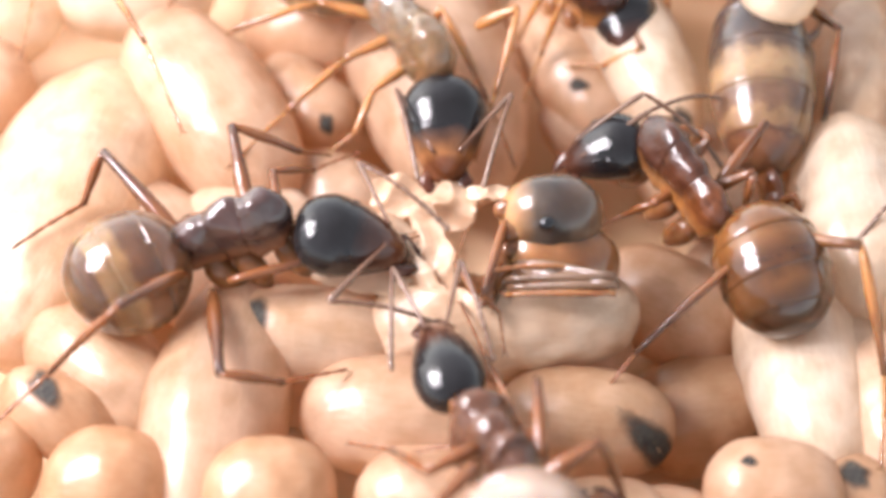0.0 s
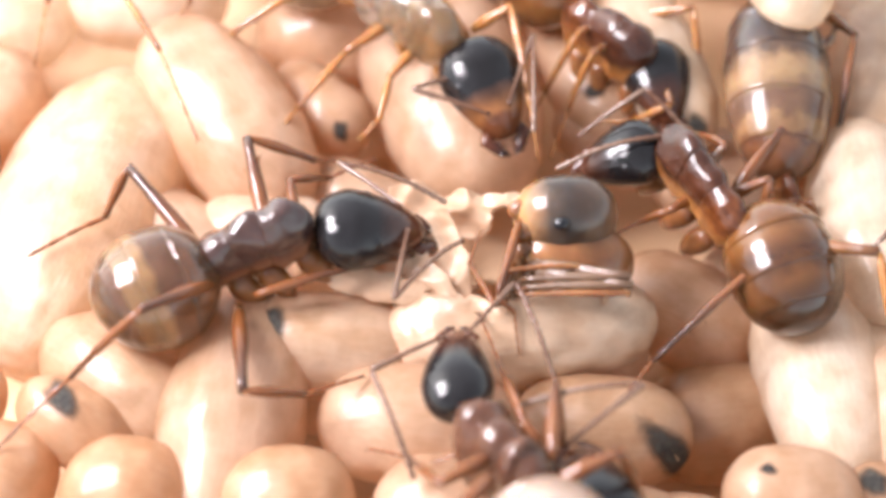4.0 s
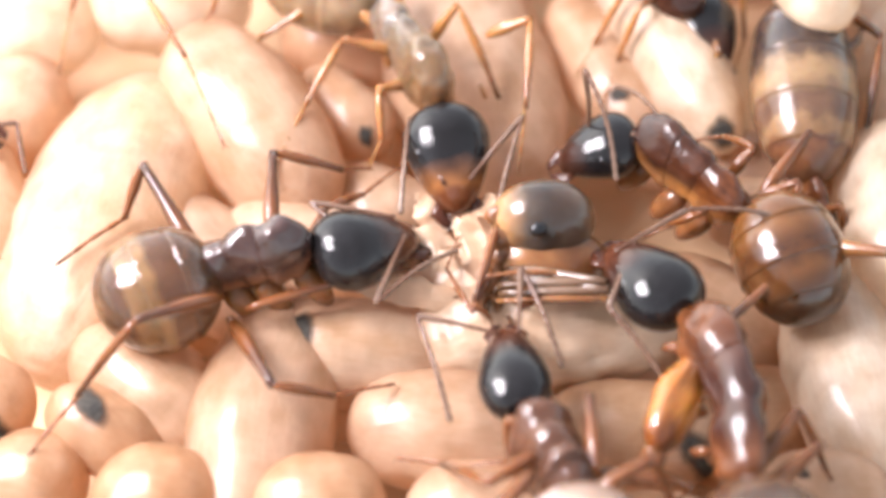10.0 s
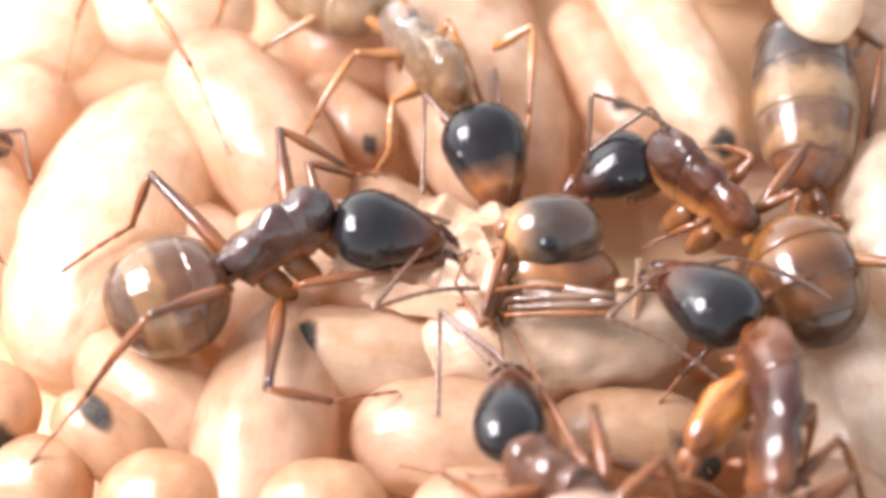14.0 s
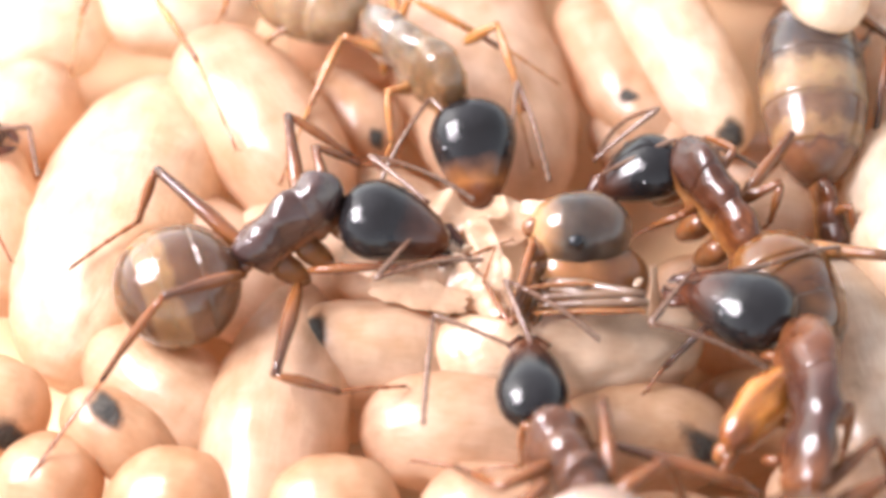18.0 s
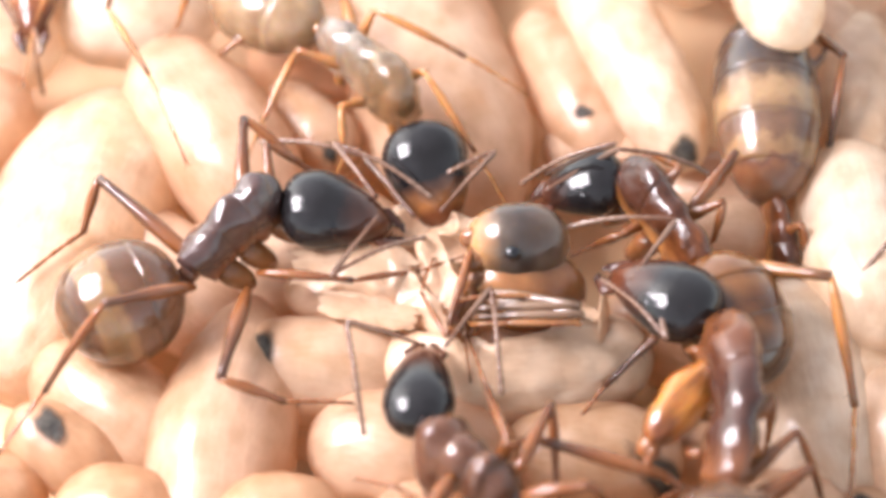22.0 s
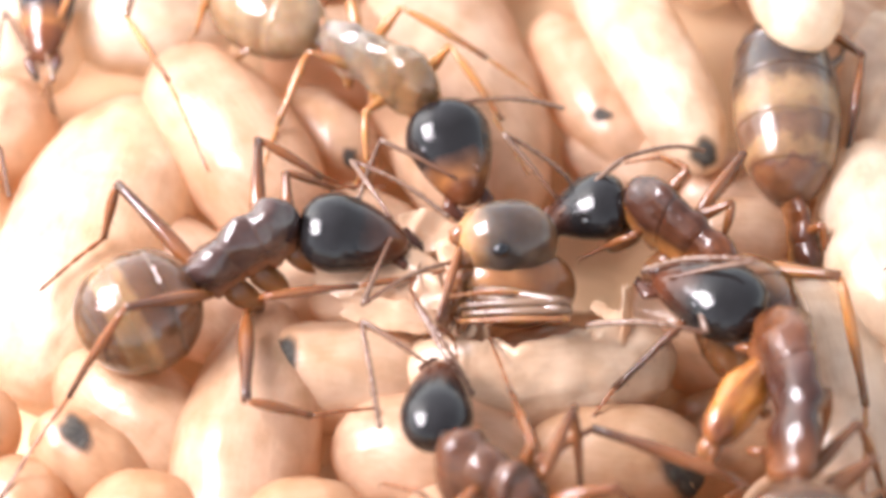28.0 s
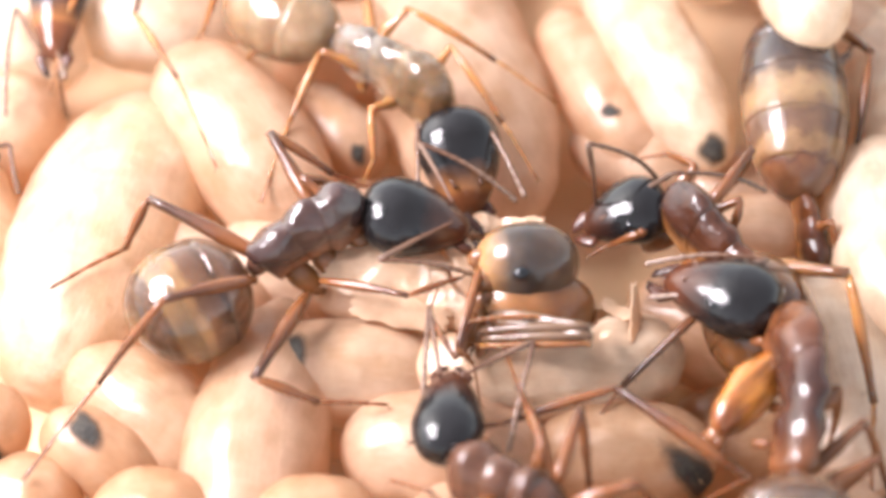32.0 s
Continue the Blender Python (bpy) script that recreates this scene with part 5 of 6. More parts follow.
    feel(dark_ant, dark_ant_antenna_b, [(0, (-0.61, -1.36, 1.85), (-1.39, 0.48, 1.88), (0.75, -1.06, 1.26)), (1, (-0.20, -1.06, 1.87), (-1.91, -0.01, 1.89), (0.66, 0.54, 1.27)), (3, (-0.73, -0.52, 1.85), (-2.25, 0.78, 1.88), (0.30, 0.11, 1.28)), (6, (-0.51, -0.79, 1.83), (-2.03, 0.50, 1.87), (0.49, -0.23, 1.24)), (7, (-0.35, -0.25, 1.83), (-1.33, 1.50, 1.87), (0.88, 0.07, 1.27)), (8, (-1.00, -0.14, 1.87), (-2.75, 0.83, 1.89), (-0.16, 0.28, 1.35)), (9, (-1.15, -0.54, 1.89), (-2.46, 0.97, 1.90), (0.08, 0.35, 1.25)), (10, (-1.51, -0.79, 1.88), (-3.47, -0.37, 1.90), (-1.71, -2.37, 1.43)), (11, (-1.14, -0.43, 1.83), (-2.73, 0.78, 1.87), (-0.20, 0.07, 1.27)), (13, (-1.23, -1.01, 1.89), (-3.09, -0.26, 1.90), (-0.45, -0.31, 1.30)), (17, (-0.72, -0.38, 1.84), (-2.16, 1.02, 1.88), (0.35, 0.26, 1.23)), (19, (-1.30, 0.06, 1.85), (-2.71, 1.47, 1.94), (-0.28, 0.65, 1.12)), (20, (-1.09, 0.47, 1.95), (-1.94, 2.27, 1.87), (0.04, 0.52, 1.33)), (23, (-1.09, 0.22, 1.87), (-2.22, 1.88, 1.89), (0.22, 0.88, 1.26)), (25, (-1.34, -0.04, 1.85), (-2.28, 1.72, 1.88), (-0.19, 0.12, 1.27)), (28, (-1.22, -0.09, 1.83), (-2.20, 1.65, 1.88), (0.10, 0.37, 1.29)), (30, (-0.85, 0.20, 1.85), (-1.67, 2.03, 1.92), (-0.19, -0.08, 1.09)), (32, (-0.01, 0.25, 1.87), (-0.78, 2.09, 1.88), (1.52, 1.02, 0.96))])
    # amber ant
    carry(amber_ant, amber_ant_head, [(0, (0.59, 3.53, 1.50), (0.68, 0.71, 0.52)), (1, (1.08, 3.93, 1.50), (1.61, 1.15, 0.54)), (2, (0.96, 3.69, 1.50), (1.23, 0.88, 0.50)), (3, (1.07, 4.36, 1.50), (1.92, 1.64, 0.60)), (6, (-0.01, 5.38, 1.50), (1.21, 2.83, 0.53)), (7, (0.09, 5.31, 1.50), (1.24, 2.71, 0.58)), (8, (0.13, 4.05, 1.50), (0.87, 1.33, 0.50)), (9, (-0.04, 3.95, 1.50), (0.60, 1.22, 0.46)), (10, (-0.49, 2.97, 1.50), (-0.01, 0.20, 0.48)), (11, (-0.34, 4.08, 1.50), (0.05, 1.28, 0.54)), (12, (-0.20, 3.73, 1.50), (0.20, 0.94, 0.50)), (13, (-0.44, 4.59, 1.50), (0.25, 1.82, 0.59)), (14, (0.26, 3.28, 1.50), (1.03, 0.63, 0.36)), (17, (0.26, 4.37, 1.50), (1.09, 1.66, 0.55)), (18, (-0.05, 3.24, 1.50), (0.26, 0.53, 0.28)), (19, (-0.24, 3.09, 1.50), (0.24, 0.44, 0.20)), (20, (-0.65, 2.61, 1.50), (-0.22, -0.06, 0.23)), (21, (-0.38, 3.29, 1.50), (0.14, 0.62, 0.26)), (22, (-0.21, 3.00, 1.50), (0.61, 0.45, 0.18)), (23, (-0.30, 2.86, 1.50), (0.35, 0.27, 0.16)), (24, (-0.34, 3.59, 1.50), (0.59, 0.98, 0.38)), (25, (-0.64, 3.52, 1.50), (-0.06, 0.79, 0.45)), (28, (-0.14, 3.81, 1.50), (0.70, 1.11, 0.53)), (29, (-0.46, 3.74, 1.50), (0.44, 1.06, 0.54)), (30, (-0.32, 3.73, 1.50), (0.38, 0.99, 0.55)), (31, (-0.58, 3.52, 1.50), (0.54, 0.95, 0.47)), (32, (-0.00, 3.51, 1.50), (0.45, 0.80, 0.33))])
    body = [(0, (-1.18, 6.60, 1.26), (0.66, 3.44, 1.50)), (2, (-1.19, 6.88, 1.26), (0.75, 3.78, 1.50)), (3, (-1.44, 6.95, 1.27), (0.93, 4.16, 1.50)), (6, (-2.96, 7.50, 1.24), (-0.22, 5.07, 1.50)), (7, (-2.79, 7.52, 1.25), (-0.12, 5.01, 1.50)), (8, (-2.21, 6.82, 1.28), (0.06, 3.95, 1.50)), (10, (-2.01, 6.36, 1.26), (-0.42, 3.06, 1.50)), (11, (-2.08, 7.10, 1.25), (-0.34, 3.88, 1.50)), (13, (-2.55, 7.48, 1.28), (-0.44, 4.49, 1.50)), (14, (-1.92, 6.51, 1.31), (-0.02, 3.37, 1.50)), (17, (-2.44, 6.91, 1.29), (0.19, 4.37, 1.50)), (18, (-2.58, 6.08, 1.32), (-0.26, 3.24, 1.50)), (19, (-2.29, 6.07, 1.33), (-0.30, 2.99, 1.50)), (20, (-2.39, 5.93, 1.33), (-0.65, 2.70, 1.50)), (21, (-2.56, 6.47, 1.31), (-0.46, 3.48, 1.50)), (22, (-2.53, 6.18, 1.31), (-0.28, 3.28, 1.50)), (23, (-2.50, 5.88, 1.32), (-0.30, 2.95, 1.50)), (24, (-2.85, 6.19, 1.30), (-0.27, 3.59, 1.50)), (25, (-2.97, 6.26, 1.30), (-0.64, 3.43, 1.50)), (28, (-2.98, 6.21, 1.31), (-0.21, 3.81, 1.50)), (29, (-3.17, 6.38, 1.31), (-0.53, 3.83, 1.50)), (30, (-3.13, 6.16, 1.31), (-0.39, 3.73, 1.50)), (31, (-3.19, 6.28, 1.30), (-0.58, 3.71, 1.50)), (32, (-2.81, 5.94, 1.32), (-0.07, 3.51, 1.50))]
    carry(amber_ant, amber_ant_thorax, body)
    carry(amber_ant, amber_ant_gaster, [(0, (-1.32, 6.75, 1.25), (-4.24, 8.52, 0.95)), (2, (-1.34, 7.03, 1.25), (-4.26, 8.81, 0.95)), (3, (-1.59, 7.10, 1.26), (-4.51, 8.88, 0.96)), (6, (-3.10, 7.65, 1.24), (-6.02, 9.43, 0.94)), (7, (-2.93, 7.67, 1.24), (-5.85, 9.44, 0.94)), (8, (-2.36, 6.97, 1.27), (-5.28, 8.75, 0.97)), (10, (-2.15, 6.51, 1.25), (-5.07, 8.28, 0.95)), (11, (-2.22, 7.25, 1.24), (-5.14, 9.03, 0.94)), (13, (-2.70, 7.62, 1.27), (-5.62, 9.40, 0.97)), (14, (-2.06, 6.66, 1.30), (-4.98, 8.43, 1.00)), (17, (-2.59, 7.06, 1.29), (-5.51, 8.84, 0.99)), (18, (-2.72, 6.23, 1.31), (-5.64, 8.00, 1.01)), (19, (-2.44, 6.22, 1.32), (-5.35, 7.99, 1.02)), (20, (-2.53, 6.08, 1.32), (-5.45, 7.85, 1.02)), (21, (-2.71, 6.62, 1.31), (-5.63, 8.40, 1.01)), (22, (-2.67, 6.33, 1.30), (-5.59, 8.10, 1.00)), (23, (-2.64, 6.03, 1.31), (-5.56, 7.81, 1.01)), (24, (-2.99, 6.34, 1.29), (-5.91, 8.11, 0.99)), (25, (-3.11, 6.41, 1.29), (-6.03, 8.18, 0.99)), (28, (-3.12, 6.36, 1.30), (-6.04, 8.13, 1.00)), (29, (-3.31, 6.53, 1.30), (-6.23, 8.30, 1.00)), (30, (-3.28, 6.31, 1.30), (-6.20, 8.08, 1.00)), (31, (-3.33, 6.43, 1.29), (-6.25, 8.21, 0.99)), (32, (-2.96, 6.09, 1.31), (-5.87, 7.87, 1.01))])
    step(amber_ant, body, amber_ant_legs[1:2] + amber_ant_legs[3:])
    perch(amber_ant, amber_ant_legs[0], [(0, (0.23, 5.11, 1.30)), (7, (-0.78, 6.45, 1.30)), (12, (-0.70, 5.10, 1.30)), (14.5, (-0.88, 5.26, 1.30)), (17, (-1.89, 5.98, 1.30)), (20, (-2.05, 5.42, 1.30)), (24, (-1.52, 6.17, 1.30)), (30, (-1.99, 6.13, 1.30)), (32, (-2.01, 5.99, 1.30))], [(0, (0.52, 5.32, 2.20)), (7, (-0.05, 6.11, 2.20)), (12, (-0.31, 5.57, 2.20)), (14.5, (-0.49, 5.74, 2.20)), (17, (-1.59, 6.17, 2.20)), (20, (-1.29, 6.04, 2.20)), (24, (-1.24, 6.38, 2.20)), (30, (-1.06, 6.55, 2.20)), (32, (-1.08, 6.40, 2.20))], [(0, (1.79, 3.04, 0.70)), (7, (0.82, 5.62, 0.70)), (12, (0.54, 3.90, 0.70)), (14.5, (0.36, 4.06, 0.70)), (17, (1.15, 4.75, 0.70)), (20, (2.64, 4.63, 0.70)), (24, (2.61, 4.70, 0.70)), (30, (2.60, 4.68, 0.70)), (32, (2.56, 4.54, 0.70))])
    perch(amber_ant, amber_ant_legs[2], [(0, (1.02, 5.29, 1.30)), (3, (1.04, 5.39, 1.30)), (7, (-0.07, 6.01, 1.30)), (12, (0.27, 4.98, 1.30)), (17, (0.16, 5.79, 1.30)), (20, (-0.69, 4.60, 1.30)), (24, (-0.25, 5.07, 1.30)), (30, (-0.66, 4.69, 1.30)), (32, (-0.69, 4.55, 1.30))], [(0, (2.45, 5.24, 2.30)), (3, (2.09, 5.47, 2.30)), (7, (1.38, 5.47, 2.30)), (12, (1.90, 5.06, 2.30)), (17, (0.97, 5.75, 2.30)), (20, (-0.00, 3.37, 2.30)), (24, (0.14, 4.63, 2.30)), (30, (0.02, 5.03, 2.30)), (32, (-0.00, 4.90, 2.30))], [(0, (1.61, 2.73, 0.60)), (3, (2.63, 1.97, 0.60)), (7, (1.35, 3.14, 0.60)), (12, (1.47, 1.69, 0.60)), (17, (1.47, 2.72, 0.60)), (20, (1.31, 1.73, 0.60)), (24, (2.06, 2.55, 0.60)), (30, (2.09, 2.17, 0.60)), (32, (2.06, 2.05, 0.60))])
    feel(amber_ant, amber_ant_antenna_a, [(0, (0.36, 1.32, 1.28), (-0.56, 3.07, 1.62), (0.01, 0.46, 1.25)), (2, (0.87, 1.47, 1.26), (-0.06, 3.21, 1.59), (-0.37, 0.55, 1.21)), (3, (1.43, 2.17, 1.34), (-0.41, 2.84, 1.71), (1.43, 4.52, 0.69)), (7, (0.70, 3.17, 1.32), (-1.24, 3.51, 1.68), (-0.14, 1.28, 0.62)), (8, (0.42, 1.85, 1.26), (-1.45, 2.45, 1.67), (0.21, 4.25, 0.52)), (10, (-0.41, 0.75, 1.25), (-1.24, 2.55, 1.54), (-1.41, -0.12, 1.18)), (12, (-0.19, 1.51, 1.26), (-1.15, 3.24, 1.57), (-1.45, 0.66, 0.83)), (17, (0.61, 2.17, 1.30), (-0.80, 3.52, 1.75), (-1.30, 0.99, 0.93)), (20, (-0.61, 0.43, 1.04), (-1.49, 2.16, 1.51), (-4.02, 1.88, 0.62)), (23, (-0.07, 0.70, 0.99), (-1.49, 2.07, 1.33), (-4.08, 2.81, 1.14)), (25, (-0.48, 1.32, 1.22), (-2.01, 2.55, 1.61), (-3.19, 0.47, 0.36)), (28, (0.22, 1.62, 1.29), (-1.53, 2.52, 1.64), (-2.32, 0.19, 0.52)), (30, (-0.07, 1.52, 1.30), (-1.26, 3.10, 1.63), (-1.06, 0.49, 0.95)), (32, (0.06, 1.31, 1.13), (-0.84, 3.04, 1.56), (-0.82, 0.46, 0.78))])
    feel(amber_ant, amber_ant_antenna_b, [(0, (0.97, 1.34, 1.28), (2.26, 2.77, 1.82), (1.54, 0.23, 1.25)), (2, (1.48, 1.53, 1.26), (2.75, 2.63, 2.34), (1.92, 0.27, 1.33)), (3, (2.02, 2.35, 1.34), (2.30, 4.25, 1.87), (2.55, 1.66, 1.16)), (6, (1.22, 3.52, 1.29), (2.60, 4.58, 2.27), (1.84, 2.22, 1.21)), (7, (1.26, 3.42, 1.32), (1.54, 5.28, 2.00), (1.46, 2.65, 1.39)), (8, (1.01, 2.01, 1.26), (1.29, 3.95, 1.65), (1.60, 1.36, 0.97)), (10, (0.19, 0.86, 1.25), (1.47, 2.14, 2.09), (0.77, -0.14, 0.83)), (13, (0.39, 2.52, 1.33), (0.53, 4.49, 1.64), (0.82, 1.96, 0.75)), (17, (1.19, 2.35, 1.30), (1.32, 4.32, 1.64), (1.76, 1.88, 0.58)), (20, (-0.00, 0.52, 1.04), (0.89, 2.11, 1.88), (1.92, -0.16, 0.84)), (23, (0.52, 0.85, 0.99), (1.93, 2.13, 1.60), (-0.54, 2.35, 0.53)), (25, (0.12, 1.44, 1.22), (0.29, 3.40, 1.62), (0.82, 0.78, 1.22)), (28, (0.81, 1.80, 1.29), (0.40, 3.73, 1.63), (3.03, 4.04, 1.08)), (30, (0.52, 1.68, 1.30), (0.27, 3.64, 1.59), (2.00, 1.60, 1.25)), (32, (0.66, 1.41, 1.13), (0.62, 3.37, 1.53), (1.70, 0.91, 1.24))])
    # rust ant
    carry(rust_ant, rust_ant_head, [(0, (5.42, 1.81, 1.40), (3.36, 1.32, 0.71)), (1, (5.50, 1.98, 1.40), (3.53, 1.22, 0.70)), (2, (5.38, 2.02, 1.40), (3.28, 1.73, 0.74)), (3, (5.70, 1.64, 1.40), (3.60, 1.36, 0.73)), (6, (4.88, 2.12, 1.40), (2.82, 1.72, 0.68)), (7, (4.90, 2.13, 1.40), (2.83, 1.75, 0.70)), (8, (4.54, 2.16, 1.40), (2.48, 1.76, 0.66)), (9, (4.84, 2.08, 1.40), (2.74, 1.88, 0.71)), (10, (4.27, 2.13, 1.40), (2.19, 1.75, 0.70)), (11, (4.34, 2.09, 1.40), (2.25, 1.80, 0.70)), (12, (4.39, 1.86, 1.40), (2.34, 1.46, 0.66)), (13, (4.51, 1.95, 1.40), (2.41, 1.66, 0.71)), (14, (4.47, 1.99, 1.40), (2.51, 1.18, 0.73)), (17, (4.52, 1.46, 1.40), (2.45, 1.16, 0.67)), (18, (4.92, 1.56, 1.40), (2.89, 0.96, 0.74)), (19, (4.51, 1.28, 1.40), (2.44, 1.14, 0.59)), (20, (4.65, 1.14, 1.40), (2.52, 1.29, 0.77)), (21, (4.32, 1.97, 1.40), (2.28, 1.48, 0.67)), (22, (4.78, 1.48, 1.40), (2.67, 1.36, 0.70)), (23, (5.02, 1.32, 1.40), (2.92, 1.38, 0.70)), (24, (4.54, 1.65, 1.40), (2.49, 1.17, 0.69)), (25, (4.29, 1.49, 1.40), (2.24, 1.35, 0.56)), (28, (4.31, 0.85, 1.40), (2.25, 0.73, 0.58)), (29, (4.88, 0.95, 1.40), (2.81, 0.65, 0.64)), (30, (4.69, 1.04, 1.40), (2.61, 0.61, 0.74)), (31, (4.77, 1.03, 1.40), (2.73, 0.55, 0.66)), (32, (5.02, 0.66, 1.40), (2.93, 0.33, 0.74))])
    body = [(0, (7.01, -0.96, 1.09), (5.47, 1.81, 1.30)), (1, (6.96, -0.86, 1.10), (5.55, 1.98, 1.30)), (2, (6.92, -0.78, 1.11), (5.43, 2.02, 1.30)), (3, (7.13, -1.21, 1.07), (5.75, 1.64, 1.30)), (6, (6.71, -0.50, 1.12), (4.93, 2.12, 1.30)), (7, (6.72, -0.50, 1.12), (4.95, 2.13, 1.30)), (8, (6.55, -0.33, 1.13), (4.59, 2.16, 1.30)), (9, (6.71, -0.51, 1.12), (4.89, 2.08, 1.30)), (10, (6.42, -0.25, 1.14), (4.32, 2.13, 1.30)), (11, (6.47, -0.30, 1.14), (4.39, 2.09, 1.30)), (12, (6.60, -0.47, 1.13), (4.44, 1.86, 1.30)), (13, (6.62, -0.46, 1.13), (4.56, 1.95, 1.30)), (14, (6.58, -0.42, 1.13), (4.52, 1.99, 1.30)), (17, (6.33, -1.18, 1.09), (4.57, 1.46, 1.30)), (18, (6.37, -1.29, 1.09), (4.97, 1.56, 1.30)), (19, (6.42, -1.29, 1.08), (4.56, 1.28, 1.30)), (20, (6.52, -1.45, 1.07), (4.70, 1.14, 1.30)), (21, (6.04, -0.72, 1.12), (4.37, 1.97, 1.30)), (22, (6.38, -1.28, 1.09), (4.83, 1.48, 1.30)), (23, (6.48, -1.51, 1.07), (5.07, 1.32, 1.30)), (24, (6.25, -1.05, 1.10), (4.59, 1.65, 1.30)), (25, (6.24, -1.05, 1.10), (4.34, 1.49, 1.30)), (28, (6.58, -1.41, 1.07), (4.36, 0.85, 1.30)), (29, (6.67, -1.69, 1.04), (4.93, 0.95, 1.30)), (30, (6.59, -1.53, 1.06), (4.74, 1.04, 1.30)), (31, (6.61, -1.58, 1.05), (4.82, 1.03, 1.30)), (32, (6.86, -1.95, 1.00), (5.07, 0.66, 1.30))]
    carry(rust_ant, rust_ant_thorax, body)
    drag(rust_ant_gaster, [(0, (0.61, 0.17, -0.00)), (1, (0.67, 0.23, 0.00)), (2, (0.85, 0.27, 0.00)), (3, (0.58, 0.34, 0.00)), (6, (0.40, 0.57, 0.00)), (7, (0.28, 0.56, 0.00)), (8, (0.65, 0.60, 0.00)), (9, (0.36, 0.62, -0.00)), (10, (0.01, 0.78, 0.00)), (11, (-0.05, 0.74, 0.00)), (12, (0.12, 0.78, 0.00)), (13, (0.25, 0.75, 0.00)), (14, (0.35, 0.44, 0.00)), (17, (-0.38, -0.28, 0.00)), (20, (-0.51, -0.37, 0.00)), (30, (-0.64, -0.46, 0.00)), (32, (-0.64, -0.46, 0.00))])
    for limb in rust_ant_legs:
        drag(limb, [(0, (1.15, 0, 0)), (14, (1.1, 0, 0)), (17, (0.6, 0, 0)), (20, (0.4, 0, 0)), (25, (0.12, 0, 0)), (30, (0, 0, 0)), (32, (0, 0, 0))])
    feel(rust_ant, rust_ant_antenna_a, [(0, (3.87, 1.18, 1.31), (5.52, 2.04, 2.02), (7.55, 3.46, 0.95)), (2, (3.77, 1.54, 1.33), (5.62, 1.45, 2.10), (3.08, 0.98, 1.30)), (7, (3.32, 1.58, 1.30), (5.25, 1.58, 1.85), (2.69, 0.84, 1.43)), (9, (3.22, 1.67, 1.31), (5.07, 1.95, 2.01), (6.97, 3.56, 0.97)), (11, (2.74, 1.61, 1.30), (4.60, 1.94, 1.97), (2.12, 1.10, 1.27)), (13, (2.90, 1.47, 1.31), (2.66, 2.14, 3.18), (4.76, 1.28, 1.72)), (17, (2.93, 0.97, 1.27), (4.69, 1.48, 2.06), (7.11, 1.45, 0.87)), (20, (2.98, 1.00, 1.36), (4.76, 1.75, 1.89), (7.23, 1.75, 0.82)), (25, (2.67, 1.13, 1.19), (4.30, 1.83, 2.11), (6.79, 1.94, 1.06)), (28, (2.68, 0.50, 1.21), (4.20, 1.49, 2.07), (6.38, 2.66, 1.00)), (30, (3.12, 0.46, 1.33), (1.38, -0.13, 2.13), (2.72, 2.11, 1.45)), (32, (3.43, 0.15, 1.33), (5.12, 0.98, 2.01), (7.54, 1.35, 0.88))])
    feel(rust_ant, rust_ant_antenna_b, [(0, (3.75, 1.67, 1.31), (5.35, 2.34, 2.30), (7.35, 1.36, 0.77)), (2, (3.71, 2.05, 1.33), (5.32, 1.79, 2.48), (7.29, 1.03, 0.80)), (6, (3.21, 2.06, 1.28), (3.95, 3.63, 2.27), (5.23, 1.73, 0.84)), (9, (3.17, 2.18, 1.31), (2.98, 2.14, 3.30), (4.73, 1.91, 1.26)), (13, (2.83, 1.98, 1.31), (4.42, 2.45, 2.43), (5.07, 3.45, 0.01)), (17, (2.85, 1.48, 1.27), (4.26, 2.17, 2.52), (3.70, 3.06, 0.03)), (20, (3.02, 1.51, 1.36), (4.75, 1.66, 2.34), (2.64, 2.19, 0.75)), (25, (2.64, 1.64, 1.19), (3.76, 1.52, 2.84), (2.22, 1.24, 0.64)), (28, (2.66, 1.01, 1.21), (1.41, 2.30, 2.08), (3.44, 1.60, 0.45)), (30, (3.01, 0.96, 1.33), (4.55, 0.98, 2.60), (5.92, 1.05, 0.27)), (32, (3.35, 0.65, 1.33), (3.05, 0.78, 3.31), (4.91, 1.22, 1.40))])
